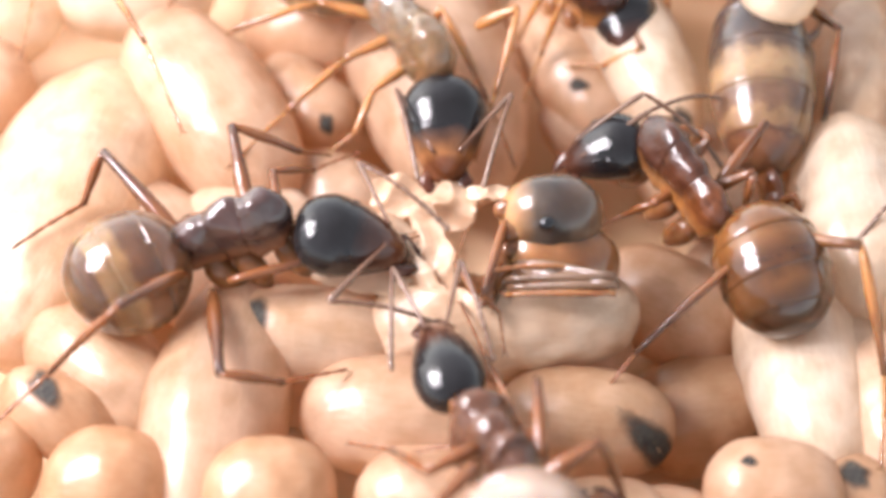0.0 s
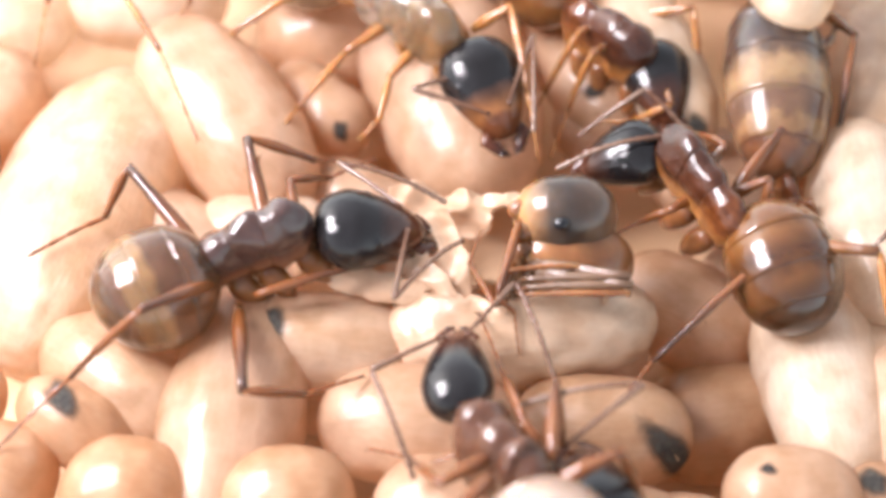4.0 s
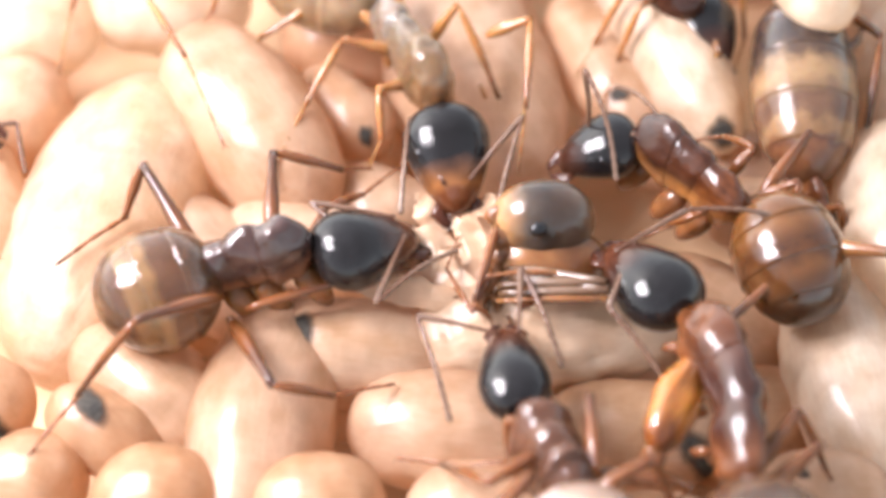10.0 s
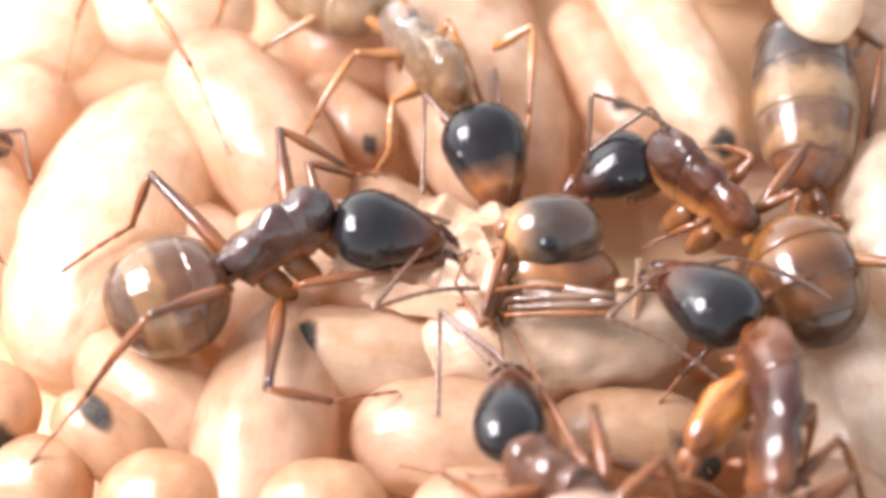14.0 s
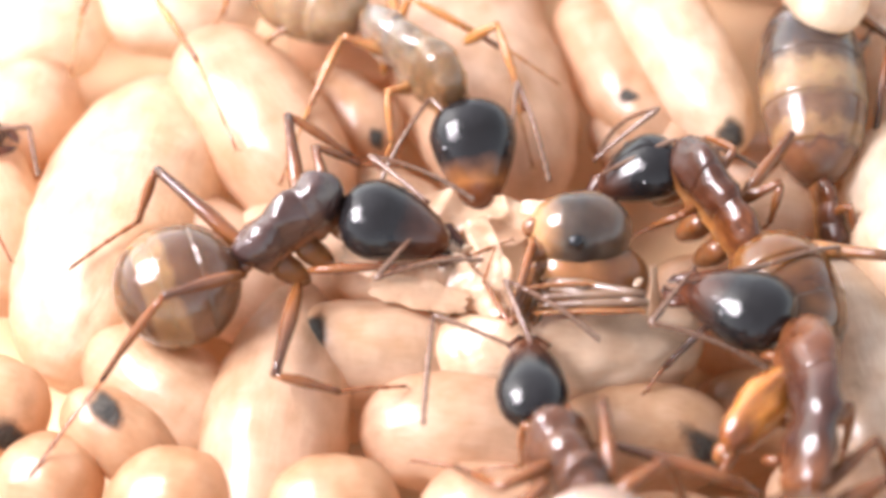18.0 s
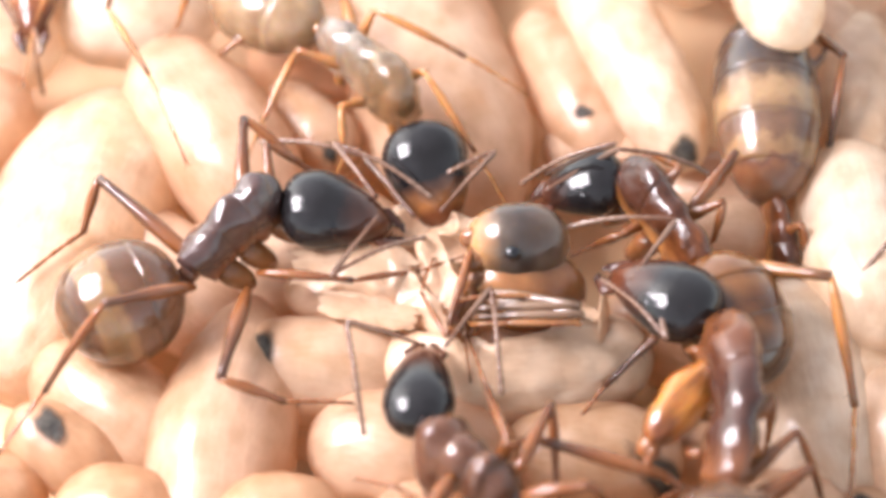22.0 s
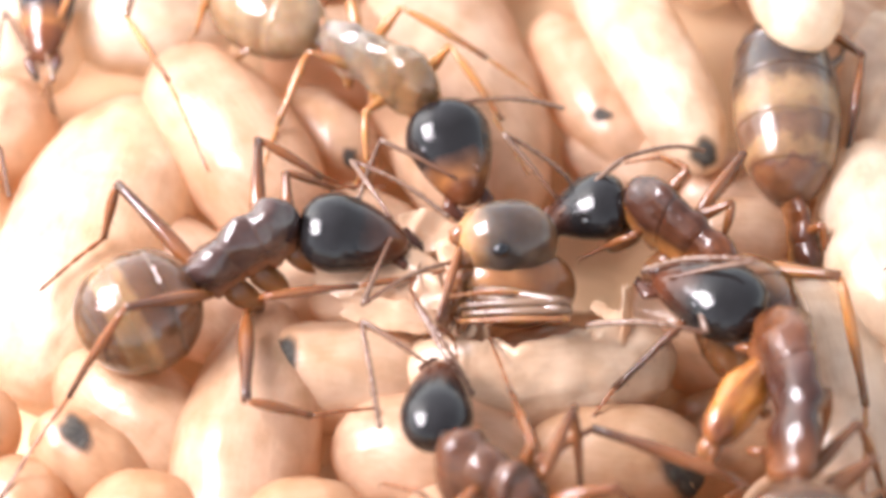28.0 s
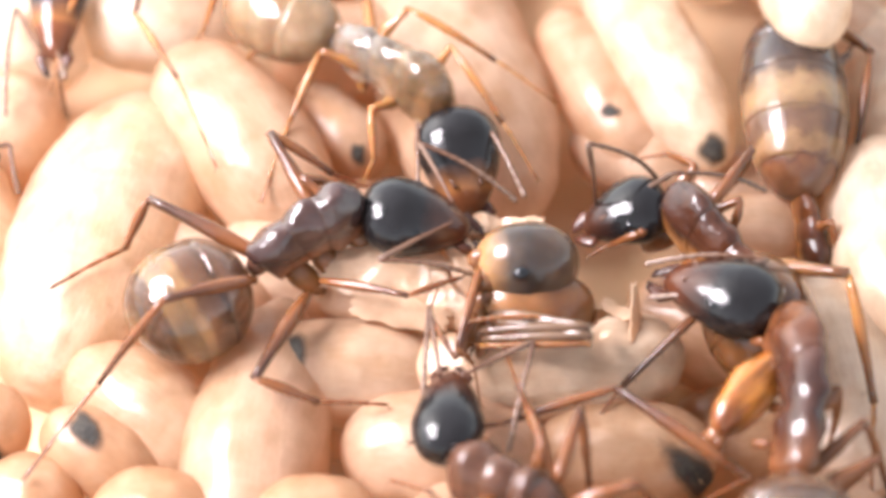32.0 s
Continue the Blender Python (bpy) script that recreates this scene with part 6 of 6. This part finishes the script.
    # front ant
    carry(front_ant, front_ant_head, [(0, (0.93, -6.26, 2.10), (0.33, -3.54, 1.31)), (1, (0.82, -6.10, 2.10), (0.44, -3.35, 1.28)), (2, (0.74, -6.00, 2.10), (0.39, -3.23, 1.33)), (3, (0.47, -6.27, 2.10), (0.49, -3.48, 1.33)), (6, (0.75, -6.34, 2.10), (0.57, -3.55, 1.34)), (7, (0.75, -6.47, 2.10), (0.44, -3.71, 1.29)), (8, (0.49, -6.63, 2.10), (0.23, -3.86, 1.32)), (9, (0.64, -6.01, 2.10), (0.52, -3.23, 1.31)), (10, (1.16, -6.11, 2.10), (0.91, -3.32, 1.35)), (11, (0.29, -6.93, 2.10), (0.23, -4.11, 1.42)), (12, (0.98, -6.15, 2.10), (0.69, -3.40, 1.25)), (13, (0.62, -6.73, 2.10), (0.71, -3.93, 1.36)), (14, (0.86, -6.92, 2.10), (1.00, -4.14, 1.31)), (17, (1.28, -6.60, 2.10), (0.99, -3.83, 1.30)), (18, (1.17, -6.25, 2.10), (1.18, -3.48, 1.26)), (19, (0.91, -5.94, 2.10), (0.74, -3.17, 1.27)), (20, (0.79, -5.86, 2.10), (0.58, -3.10, 1.25)), (21, (0.46, -6.05, 2.10), (0.12, -3.31, 1.25)), (22, (-0.12, -6.00, 2.10), (0.10, -3.23, 1.29)), (23, (-0.20, -5.87, 2.10), (0.20, -3.11, 1.30)), (24, (-0.26, -6.19, 2.10), (0.11, -3.42, 1.36)), (25, (-0.30, -6.12, 2.10), (-0.10, -3.32, 1.38)), (28, (-0.23, -6.24, 2.10), (-0.10, -3.48, 1.23)), (29, (-0.05, -6.55, 2.10), (-0.03, -3.78, 1.24)), (30, (-0.04, -6.50, 2.10), (-0.09, -3.73, 1.27)), (31, (-0.03, -6.41, 2.10), (0.26, -3.66, 1.25)), (32, (-0.20, -6.63, 2.10), (-0.07, -3.85, 1.32))])
    body = [(0, (2.28, -8.38, 2.39), (1.21, -6.51, 1.65)), (1, (2.19, -8.23, 2.33), (1.10, -6.35, 1.65)), (2, (2.14, -8.14, 2.29), (1.02, -6.25, 1.65)), (3, (2.17, -8.18, 2.31), (0.75, -6.52, 1.65)), (6, (2.29, -8.35, 2.38), (1.03, -6.59, 1.65)), (7, (2.35, -8.42, 2.42), (1.03, -6.72, 1.65)), (8, (2.35, -8.35, 2.40), (0.77, -6.88, 1.65)), (9, (2.11, -8.10, 2.28), (0.92, -6.26, 1.65)), (10, (2.23, -8.37, 2.38), (1.44, -6.36, 1.65)), (11, (2.40, -8.31, 2.40), (0.57, -7.18, 1.65)), (12, (2.24, -8.34, 2.37), (1.26, -6.40, 1.65)), (13, (2.45, -8.44, 2.46), (0.90, -6.98, 1.65)), (14, (2.62, -8.62, 2.60), (1.14, -7.17, 1.65)), (17, (2.42, -8.74, 2.59), (1.56, -6.85, 1.65)), (18, (2.29, -8.48, 2.43), (1.45, -6.50, 1.65)), (19, (2.15, -8.16, 2.30), (1.19, -6.19, 1.65)), (20, (2.10, -8.06, 2.27), (1.07, -6.11, 1.65)), (21, (2.07, -8.05, 2.26), (0.74, -6.30, 1.65)), (22, (1.76, -7.78, 2.17), (0.16, -6.25, 1.65)), (23, (1.67, -7.68, 2.15), (0.08, -6.12, 1.65)), (24, (1.75, -7.83, 2.18), (0.02, -6.44, 1.65)), (25, (1.69, -7.78, 2.16), (-0.02, -6.37, 1.65)), (28, (1.79, -7.87, 2.19), (0.05, -6.49, 1.65)), (29, (2.03, -8.07, 2.26), (0.23, -6.80, 1.65)), (30, (2.01, -8.05, 2.25), (0.24, -6.75, 1.65)), (31, (1.98, -8.03, 2.24), (0.25, -6.66, 1.65)), (32, (1.96, -8.04, 2.24), (0.08, -6.88, 1.65))]
    carry(front_ant, front_ant_thorax, body)
    step(front_ant, body, front_ant_legs)
    feel(front_ant, front_ant_antenna_a, [(0, (0.26, -4.25, 1.89), (-0.51, -2.62, 1.91), (-0.48, -5.09, 1.52)), (2, (0.26, -3.94, 1.90), (-0.11, -2.18, 1.90), (-0.09, -4.65, 1.54)), (3, (0.26, -4.16, 1.90), (-1.15, -5.28, 1.90), (-0.28, -7.49, 1.10)), (6, (0.39, -4.25, 1.91), (-1.09, -3.23, 1.88), (-0.61, -5.65, 1.47)), (7, (0.29, -4.41, 1.87), (-0.33, -2.72, 1.96), (-0.49, -5.18, 1.53)), (8, (0.07, -4.55, 1.89), (-0.80, -2.98, 1.91), (-0.56, -5.44, 1.52)), (10, (0.75, -4.02, 1.92), (-0.98, -3.53, 1.89), (-0.26, -5.85, 1.32)), (13, (0.47, -4.61, 1.92), (-0.45, -3.07, 1.88), (-0.49, -5.53, 1.48)), (17, (0.84, -4.53, 1.88), (-0.84, -3.89, 1.93), (-0.93, -6.33, 1.38)), (19, (0.56, -3.85, 1.86), (-0.92, -2.83, 1.98), (-1.41, -5.20, 1.36)), (20, (0.41, -3.78, 1.84), (-0.86, -2.51, 1.97), (-1.38, -4.87, 1.36)), (23, (-0.12, -3.75, 1.88), (-1.75, -3.92, 2.62), (-1.06, -6.09, 1.60)), (25, (-0.37, -3.99, 1.94), (-0.61, -2.21, 1.87), (-0.90, -4.67, 1.50)), (28, (-0.35, -4.13, 1.83), (-1.82, -3.12, 2.05), (-1.39, -5.52, 1.48)), (30, (-0.30, -4.40, 1.86), (-0.89, -2.70, 1.98), (-0.76, -5.15, 1.50)), (32, (-0.32, -4.52, 1.90), (-0.56, -2.73, 1.90), (-0.70, -5.19, 1.46))])
    feel(front_ant, front_ant_antenna_b, [(0, (0.69, -4.15, 1.89), (1.00, -2.38, 1.92), (1.71, -4.71, 1.35)), (2, (0.70, -3.88, 1.90), (0.20, -2.15, 1.90), (1.35, -4.30, 1.33)), (3, (0.70, -4.16, 1.90), (1.89, -2.81, 1.89), (2.72, -5.00, 1.02)), (6, (0.83, -4.22, 1.91), (0.89, -2.42, 1.86), (2.07, -4.56, 1.33)), (8, (0.52, -4.51, 1.89), (-0.79, -3.28, 1.91), (0.92, -5.00, 1.31)), (10, (1.20, -3.99, 1.92), (1.29, -2.19, 1.89), (2.16, -4.44, 1.23)), (12, (0.98, -4.04, 1.84), (-0.16, -2.65, 1.96), (1.60, -4.36, 1.48)), (13, (0.91, -4.63, 1.92), (-0.38, -3.37, 1.89), (1.17, -5.25, 1.32)), (17, (1.28, -4.48, 1.88), (0.14, -3.10, 1.92), (2.43, -4.02, 1.53)), (20, (0.85, -3.75, 1.84), (1.95, -2.33, 2.02), (2.36, -4.75, 1.52)), (23, (0.32, -3.82, 1.88), (1.11, -2.20, 1.94), (0.94, -4.59, 1.24)), (25, (0.07, -4.03, 1.94), (-1.69, -4.38, 1.85), (0.35, -5.48, 0.92)), (28, (0.09, -4.16, 1.83), (-0.67, -2.53, 1.95), (0.60, -4.58, 1.27)), (30, (0.14, -4.39, 1.86), (-1.48, -3.63, 1.97), (-0.16, -5.61, 1.20)), (32, (0.12, -4.54, 1.90), (1.70, -3.67, 1.91), (1.10, -5.99, 1.20))])
    # climber ant
    carry(climber_ant, climber_ant_head, [(0, (4.07, -10.62, 2.30), (3.63, -7.83, 1.54)), (3.5, (3.50, -9.87, 2.30), (3.05, -7.08, 1.56)), (5.5, (3.22, -7.60, 2.30), (2.66, -4.81, 1.65)), (6, (3.36, -7.37, 2.30), (2.69, -4.60, 1.64)), (7, (3.97, -6.06, 2.30), (3.40, -3.25, 1.71)), (8, (4.05, -4.63, 2.30), (3.39, -1.83, 1.74)), (9, (4.48, -3.36, 2.30), (3.16, -0.83, 1.67)), (10, (4.75, -3.77, 2.30), (3.20, -1.37, 1.69)), (11, (4.88, -3.73, 2.30), (3.21, -1.41, 1.70)), (12, (5.15, -4.05, 2.30), (3.48, -1.73, 1.67)), (13, (5.35, -3.95, 2.30), (3.55, -1.75, 1.62)), (14, (6.08, -3.90, 2.30), (4.14, -1.78, 1.76)), (17, (6.34, -3.94, 2.30), (4.00, -2.34, 1.58)), (18, (6.70, -4.02, 2.30), (4.37, -2.35, 1.69)), (19, (6.15, -3.50, 2.30), (3.80, -1.86, 1.71)), (20, (6.22, -3.90, 2.30), (4.28, -1.79, 1.70)), (21, (6.09, -3.44, 2.30), (3.97, -1.51, 1.72)), (22, (6.27, -3.35, 2.30), (4.10, -1.50, 1.69)), (23, (6.23, -3.59, 2.30), (4.19, -1.57, 1.73)), (24, (6.23, -3.60, 2.30), (4.14, -1.63, 1.75)), (25, (6.06, -3.23, 2.30), (3.81, -1.44, 1.75)), (28, (6.82, -3.26, 2.30), (4.46, -1.60, 1.77)), (29, (6.80, -3.53, 2.30), (4.50, -1.83, 1.69)), (30, (6.49, -3.09, 2.30), (4.03, -1.60, 1.75)), (31, (6.68, -3.15, 2.30), (4.16, -1.77, 1.76)), (32, (7.00, -3.18, 2.30), (4.50, -1.77, 1.75))])
    body = [(0, (4.72, -14.91, 2.76), (4.07, -10.67, 2.25)), (3.5, (4.15, -14.17, 2.74), (3.50, -9.92, 2.25)), (5.5, (4.12, -11.86, 2.70), (3.22, -7.65, 2.25)), (6, (4.09, -11.65, 2.70), (3.36, -7.42, 2.25)), (7, (4.39, -10.39, 2.69), (3.97, -6.11, 2.25)), (8, (4.64, -8.94, 2.64), (4.05, -4.68, 2.25)), (9, (4.93, -7.70, 2.57), (4.48, -3.41, 2.25)), (10, (5.26, -8.10, 2.61), (4.75, -3.82, 2.25)), (11, (5.26, -8.07, 2.59), (4.88, -3.78, 2.25)), (12, (5.33, -8.40, 2.61), (5.15, -4.10, 2.25)), (13, (5.41, -8.31, 2.59), (5.35, -4.00, 2.25)), (14, (5.73, -8.24, 2.59), (6.08, -3.95, 2.25)), (17, (6.16, -8.29, 2.61), (6.34, -3.99, 2.25)), (18, (6.15, -8.34, 2.59), (6.70, -4.07, 2.25)), (19, (6.11, -7.86, 2.59), (6.15, -3.55, 2.25)), (20, (5.78, -8.24, 2.62), (6.22, -3.95, 2.25)), (21, (5.81, -7.79, 2.59), (6.09, -3.49, 2.25)), (22, (5.80, -7.69, 2.59), (6.27, -3.40, 2.25)), (23, (6.16, -7.95, 2.61), (6.23, -3.64, 2.25)), (24, (5.80, -7.93, 2.61), (6.23, -3.65, 2.25)), (25, (5.89, -7.58, 2.58), (6.06, -3.28, 2.25)), (28, (6.62, -7.61, 2.59), (6.82, -3.31, 2.25)), (29, (6.23, -7.85, 2.61), (6.80, -3.58, 2.25)), (30, (6.25, -7.44, 2.57), (6.49, -3.14, 2.25)), (31, (6.28, -7.49, 2.59), (6.68, -3.20, 2.25)), (32, (6.46, -7.51, 2.59), (7.00, -3.23, 2.25))]
    carry(climber_ant, climber_ant_thorax, body, (0.6, 0.3, 0.75))
    follow(climber_ant, body, climber_ant_gaster, climber_ant_legs + [climber_coxa], ((0, 22), (27.5, 22), (28.6, 2), (32, 0)))
    feel(climber_ant, climber_ant_antenna_a, [(0, (3.46, -8.53, 2.20), (5.01, -9.53, 2.99), (2.72, -8.57, 1.91)), (6, (2.58, -5.34, 2.28), (3.97, -3.94, 2.65), (1.40, -4.03, 1.82)), (8, (3.28, -2.59, 2.35), (5.17, -3.27, 2.42), (6.15, -5.31, 0.96)), (9, (3.24, -1.58, 2.30), (5.23, -1.48, 2.42), (7.79, -1.29, 1.58)), (10, (3.35, -2.11, 2.31), (5.01, -1.01, 2.41), (7.62, -0.90, 1.75)), (12, (3.66, -2.46, 2.29), (5.64, -2.75, 2.42), (8.02, -1.96, 1.44)), (13, (3.77, -2.46, 2.26), (5.69, -1.91, 2.40), (8.19, -2.54, 1.61)), (17, (4.41, -2.96, 2.23), (6.40, -2.97, 2.39), (8.71, -3.98, 1.43)), (20, (4.56, -2.50, 2.32), (5.84, -0.97, 2.42), (3.22, -0.88, 1.75)), (23, (4.51, -2.27, 2.34), (5.65, -0.63, 2.40), (3.09, -0.23, 1.66)), (25, (4.20, -2.11, 2.35), (5.60, -3.53, 2.40), (3.12, -2.57, 1.98)), (28, (4.90, -2.25, 2.37), (6.69, -2.47, 3.23), (4.41, -1.74, 1.98)), (30, (4.51, -2.21, 2.36), (6.47, -1.83, 2.40), (3.96, -0.99, 1.87)), (32, (4.98, -2.36, 2.36), (6.92, -1.87, 2.39), (4.28, -1.61, 1.92))])
    feel(climber_ant, climber_ant_antenna_b, [(0, (4.01, -8.45, 2.20), (2.15, -9.08, 2.57), (1.50, -10.72, 0.52)), (6, (3.12, -5.21, 2.28), (1.48, -6.33, 2.49), (1.30, -3.77, 1.67)), (8, (3.82, -2.46, 2.35), (2.32, -3.78, 2.40), (0.14, -4.60, 1.03)), (10, (3.81, -1.81, 2.31), (3.10, -3.68, 2.38), (4.60, -5.68, 1.35)), (13, (4.20, -2.11, 2.26), (2.86, -3.58, 2.39), (5.07, -4.93, 1.63)), (17, (4.72, -2.50, 2.23), (3.45, -4.03, 2.42), (5.98, -4.67, 1.74)), (20, (4.96, -2.13, 2.32), (4.44, -4.06, 2.42), (6.89, -4.45, 1.36)), (23, (4.90, -1.88, 2.34), (5.42, -3.81, 2.40), (2.97, -3.08, 1.52)), (25, (4.54, -1.67, 2.35), (5.32, -3.51, 2.39), (2.70, -3.37, 1.76)), (28, (5.21, -1.79, 2.37), (5.56, -3.76, 2.39), (3.10, -2.98, 1.61)), (30, (4.79, -1.74, 2.36), (5.91, -3.39, 2.39), (3.37, -2.73, 1.75)), (32, (5.26, -1.88, 2.36), (6.77, -3.19, 2.40), (4.30, -2.37, 1.69))])
    # callow ant
    shift(callow_ant, (2.36, -1.21, 1.60), [(0, (3.26, -0.75, 1.60)), (1, (3.33, -0.83, 1.60)), (2, (3.02, -0.54, 1.60)), (3, (3.21, -0.46, 1.60)), (6, (3.09, -0.76, 1.60)), (7, (2.99, -0.42, 1.60)), (8, (2.91, -0.21, 1.60)), (9, (2.30, -0.03, 1.60)), (10, (2.04, -0.57, 1.60)), (11, (1.80, -0.44, 1.60)), (12, (1.85, -0.64, 1.60)), (13, (1.94, -0.56, 1.60)), (14, (2.17, -0.72, 1.60)), (17, (2.35, -1.18, 1.60)), (18, (2.61, -0.84, 1.60)), (19, (2.20, -0.53, 1.60)), (20, (2.42, -0.72, 1.60)), (21, (2.13, -0.62, 1.60)), (22, (2.34, -0.66, 1.60)), (23, (2.45, -0.73, 1.60)), (24, (2.28, -0.49, 1.60)), (25, (1.99, -0.64, 1.60)), (28, (1.60, -0.48, 1.60)), (29, (2.50, -0.88, 1.60)), (30, (2.36, -1.21, 1.60)), (31, (2.63, -1.21, 1.60)), (32, (1.82, -1.22, 1.60))])
    # passing ant
    shift(passing_ant, (5.52, 5.61, 0.60), [(0, (5.43, 6.74, 0.60)), (1, (5.63, 5.46, 0.60)), (2, (5.52, 5.61, 0.60)), (3, (5.69, 5.39, 0.60)), (6, (5.58, 4.50, 0.60)), (7, (5.14, 4.91, 0.60)), (8, (5.15, 4.34, 0.60)), (9, (6.38, 6.28, 0.60)), (10, (6.41, 6.86, 0.60)), (11, (6.30, 7.12, 0.60)), (12, (6.42, 9.02, 0.60)), (14, (6.77, 11.90, 0.60)), (32, (7.14, 12.04, 0.60))])
    # corner ant
    shift(corner_ant, (-10.49, 7.47, 0.80), [(0, (-12.21, 13.09, 0.80)), (17, (-13.27, 14.03, 0.80)), (19, (-12.07, 12.07, 0.80)), (20, (-11.14, 11.32, 0.80)), (21, (-10.22, 8.90, 0.80)), (22, (-10.32, 7.87, 0.80)), (23, (-10.10, 7.12, 0.80)), (24, (-10.71, 7.11, 0.80)), (25, (-10.51, 7.06, 0.80)), (28, (-10.43, 7.24, 0.80)), (29, (-10.45, 7.58, 0.80)), (30, (-10.49, 7.47, 0.80)), (31, (-10.44, 7.41, 0.80)), (32, (-10.35, 7.21, 0.80))])
    feel(corner_ant, corner_antenna, [(0, (-10.13, 5.94, 1.2), (-9.6, 4.42, 1.88), (-10.23, 5.66, -0.66)), (22, (-10.13, 5.94, 1.2), (-9.6, 4.42, 1.88), (-10.23, 5.66, -0.66)), (23.4, (-9.96, 6.59, 1.2), (-8.54, 5.92, 0.06), (-8.19, 2.41, -1.0)), (24, (-9.96, 6.59, 1.2), (-8.54, 5.92, 0.06), (-8.19, 2.41, -1.0)), (25, (-10.0, 6.74, 1.2), (-10.45, 5.08, 1.54), (-10.13, 2.24, 2.03)), (27.8, (-10.13, 5.94, 1.2), (-9.6, 4.42, 1.88), (-10.23, 5.66, -0.66)), (32, (-10.13, 5.94, 1.2), (-9.6, 4.42, 1.88), (-10.23, 5.66, -0.66))])
    # a chip of silk that clings to the callow ant
    drag(chip, [(0, (-0.54, 1.06, 0)), (3, (-0.55, 0.93, 0)), (7, (-0.32, 1.23, 0)), (13, (-0.22, 0.94, 0)), (20, (-0.08, 0.57, 0)), (25, (-0.85, 0.07, 0)), (30, (-0.06, -0.23, 0)), (32, (-0.40, -0.25, 0))])
    # open cocoon, dragged down a little
    drag(open_cocoon, [(0, (0.00, 0.00, 0.00)), (14.5, (0.00, 0.00, 0.00)), (16.5, (0.12, -0.32, -0.10)), (32, (0.12, -0.32, -0.10))])


motions()
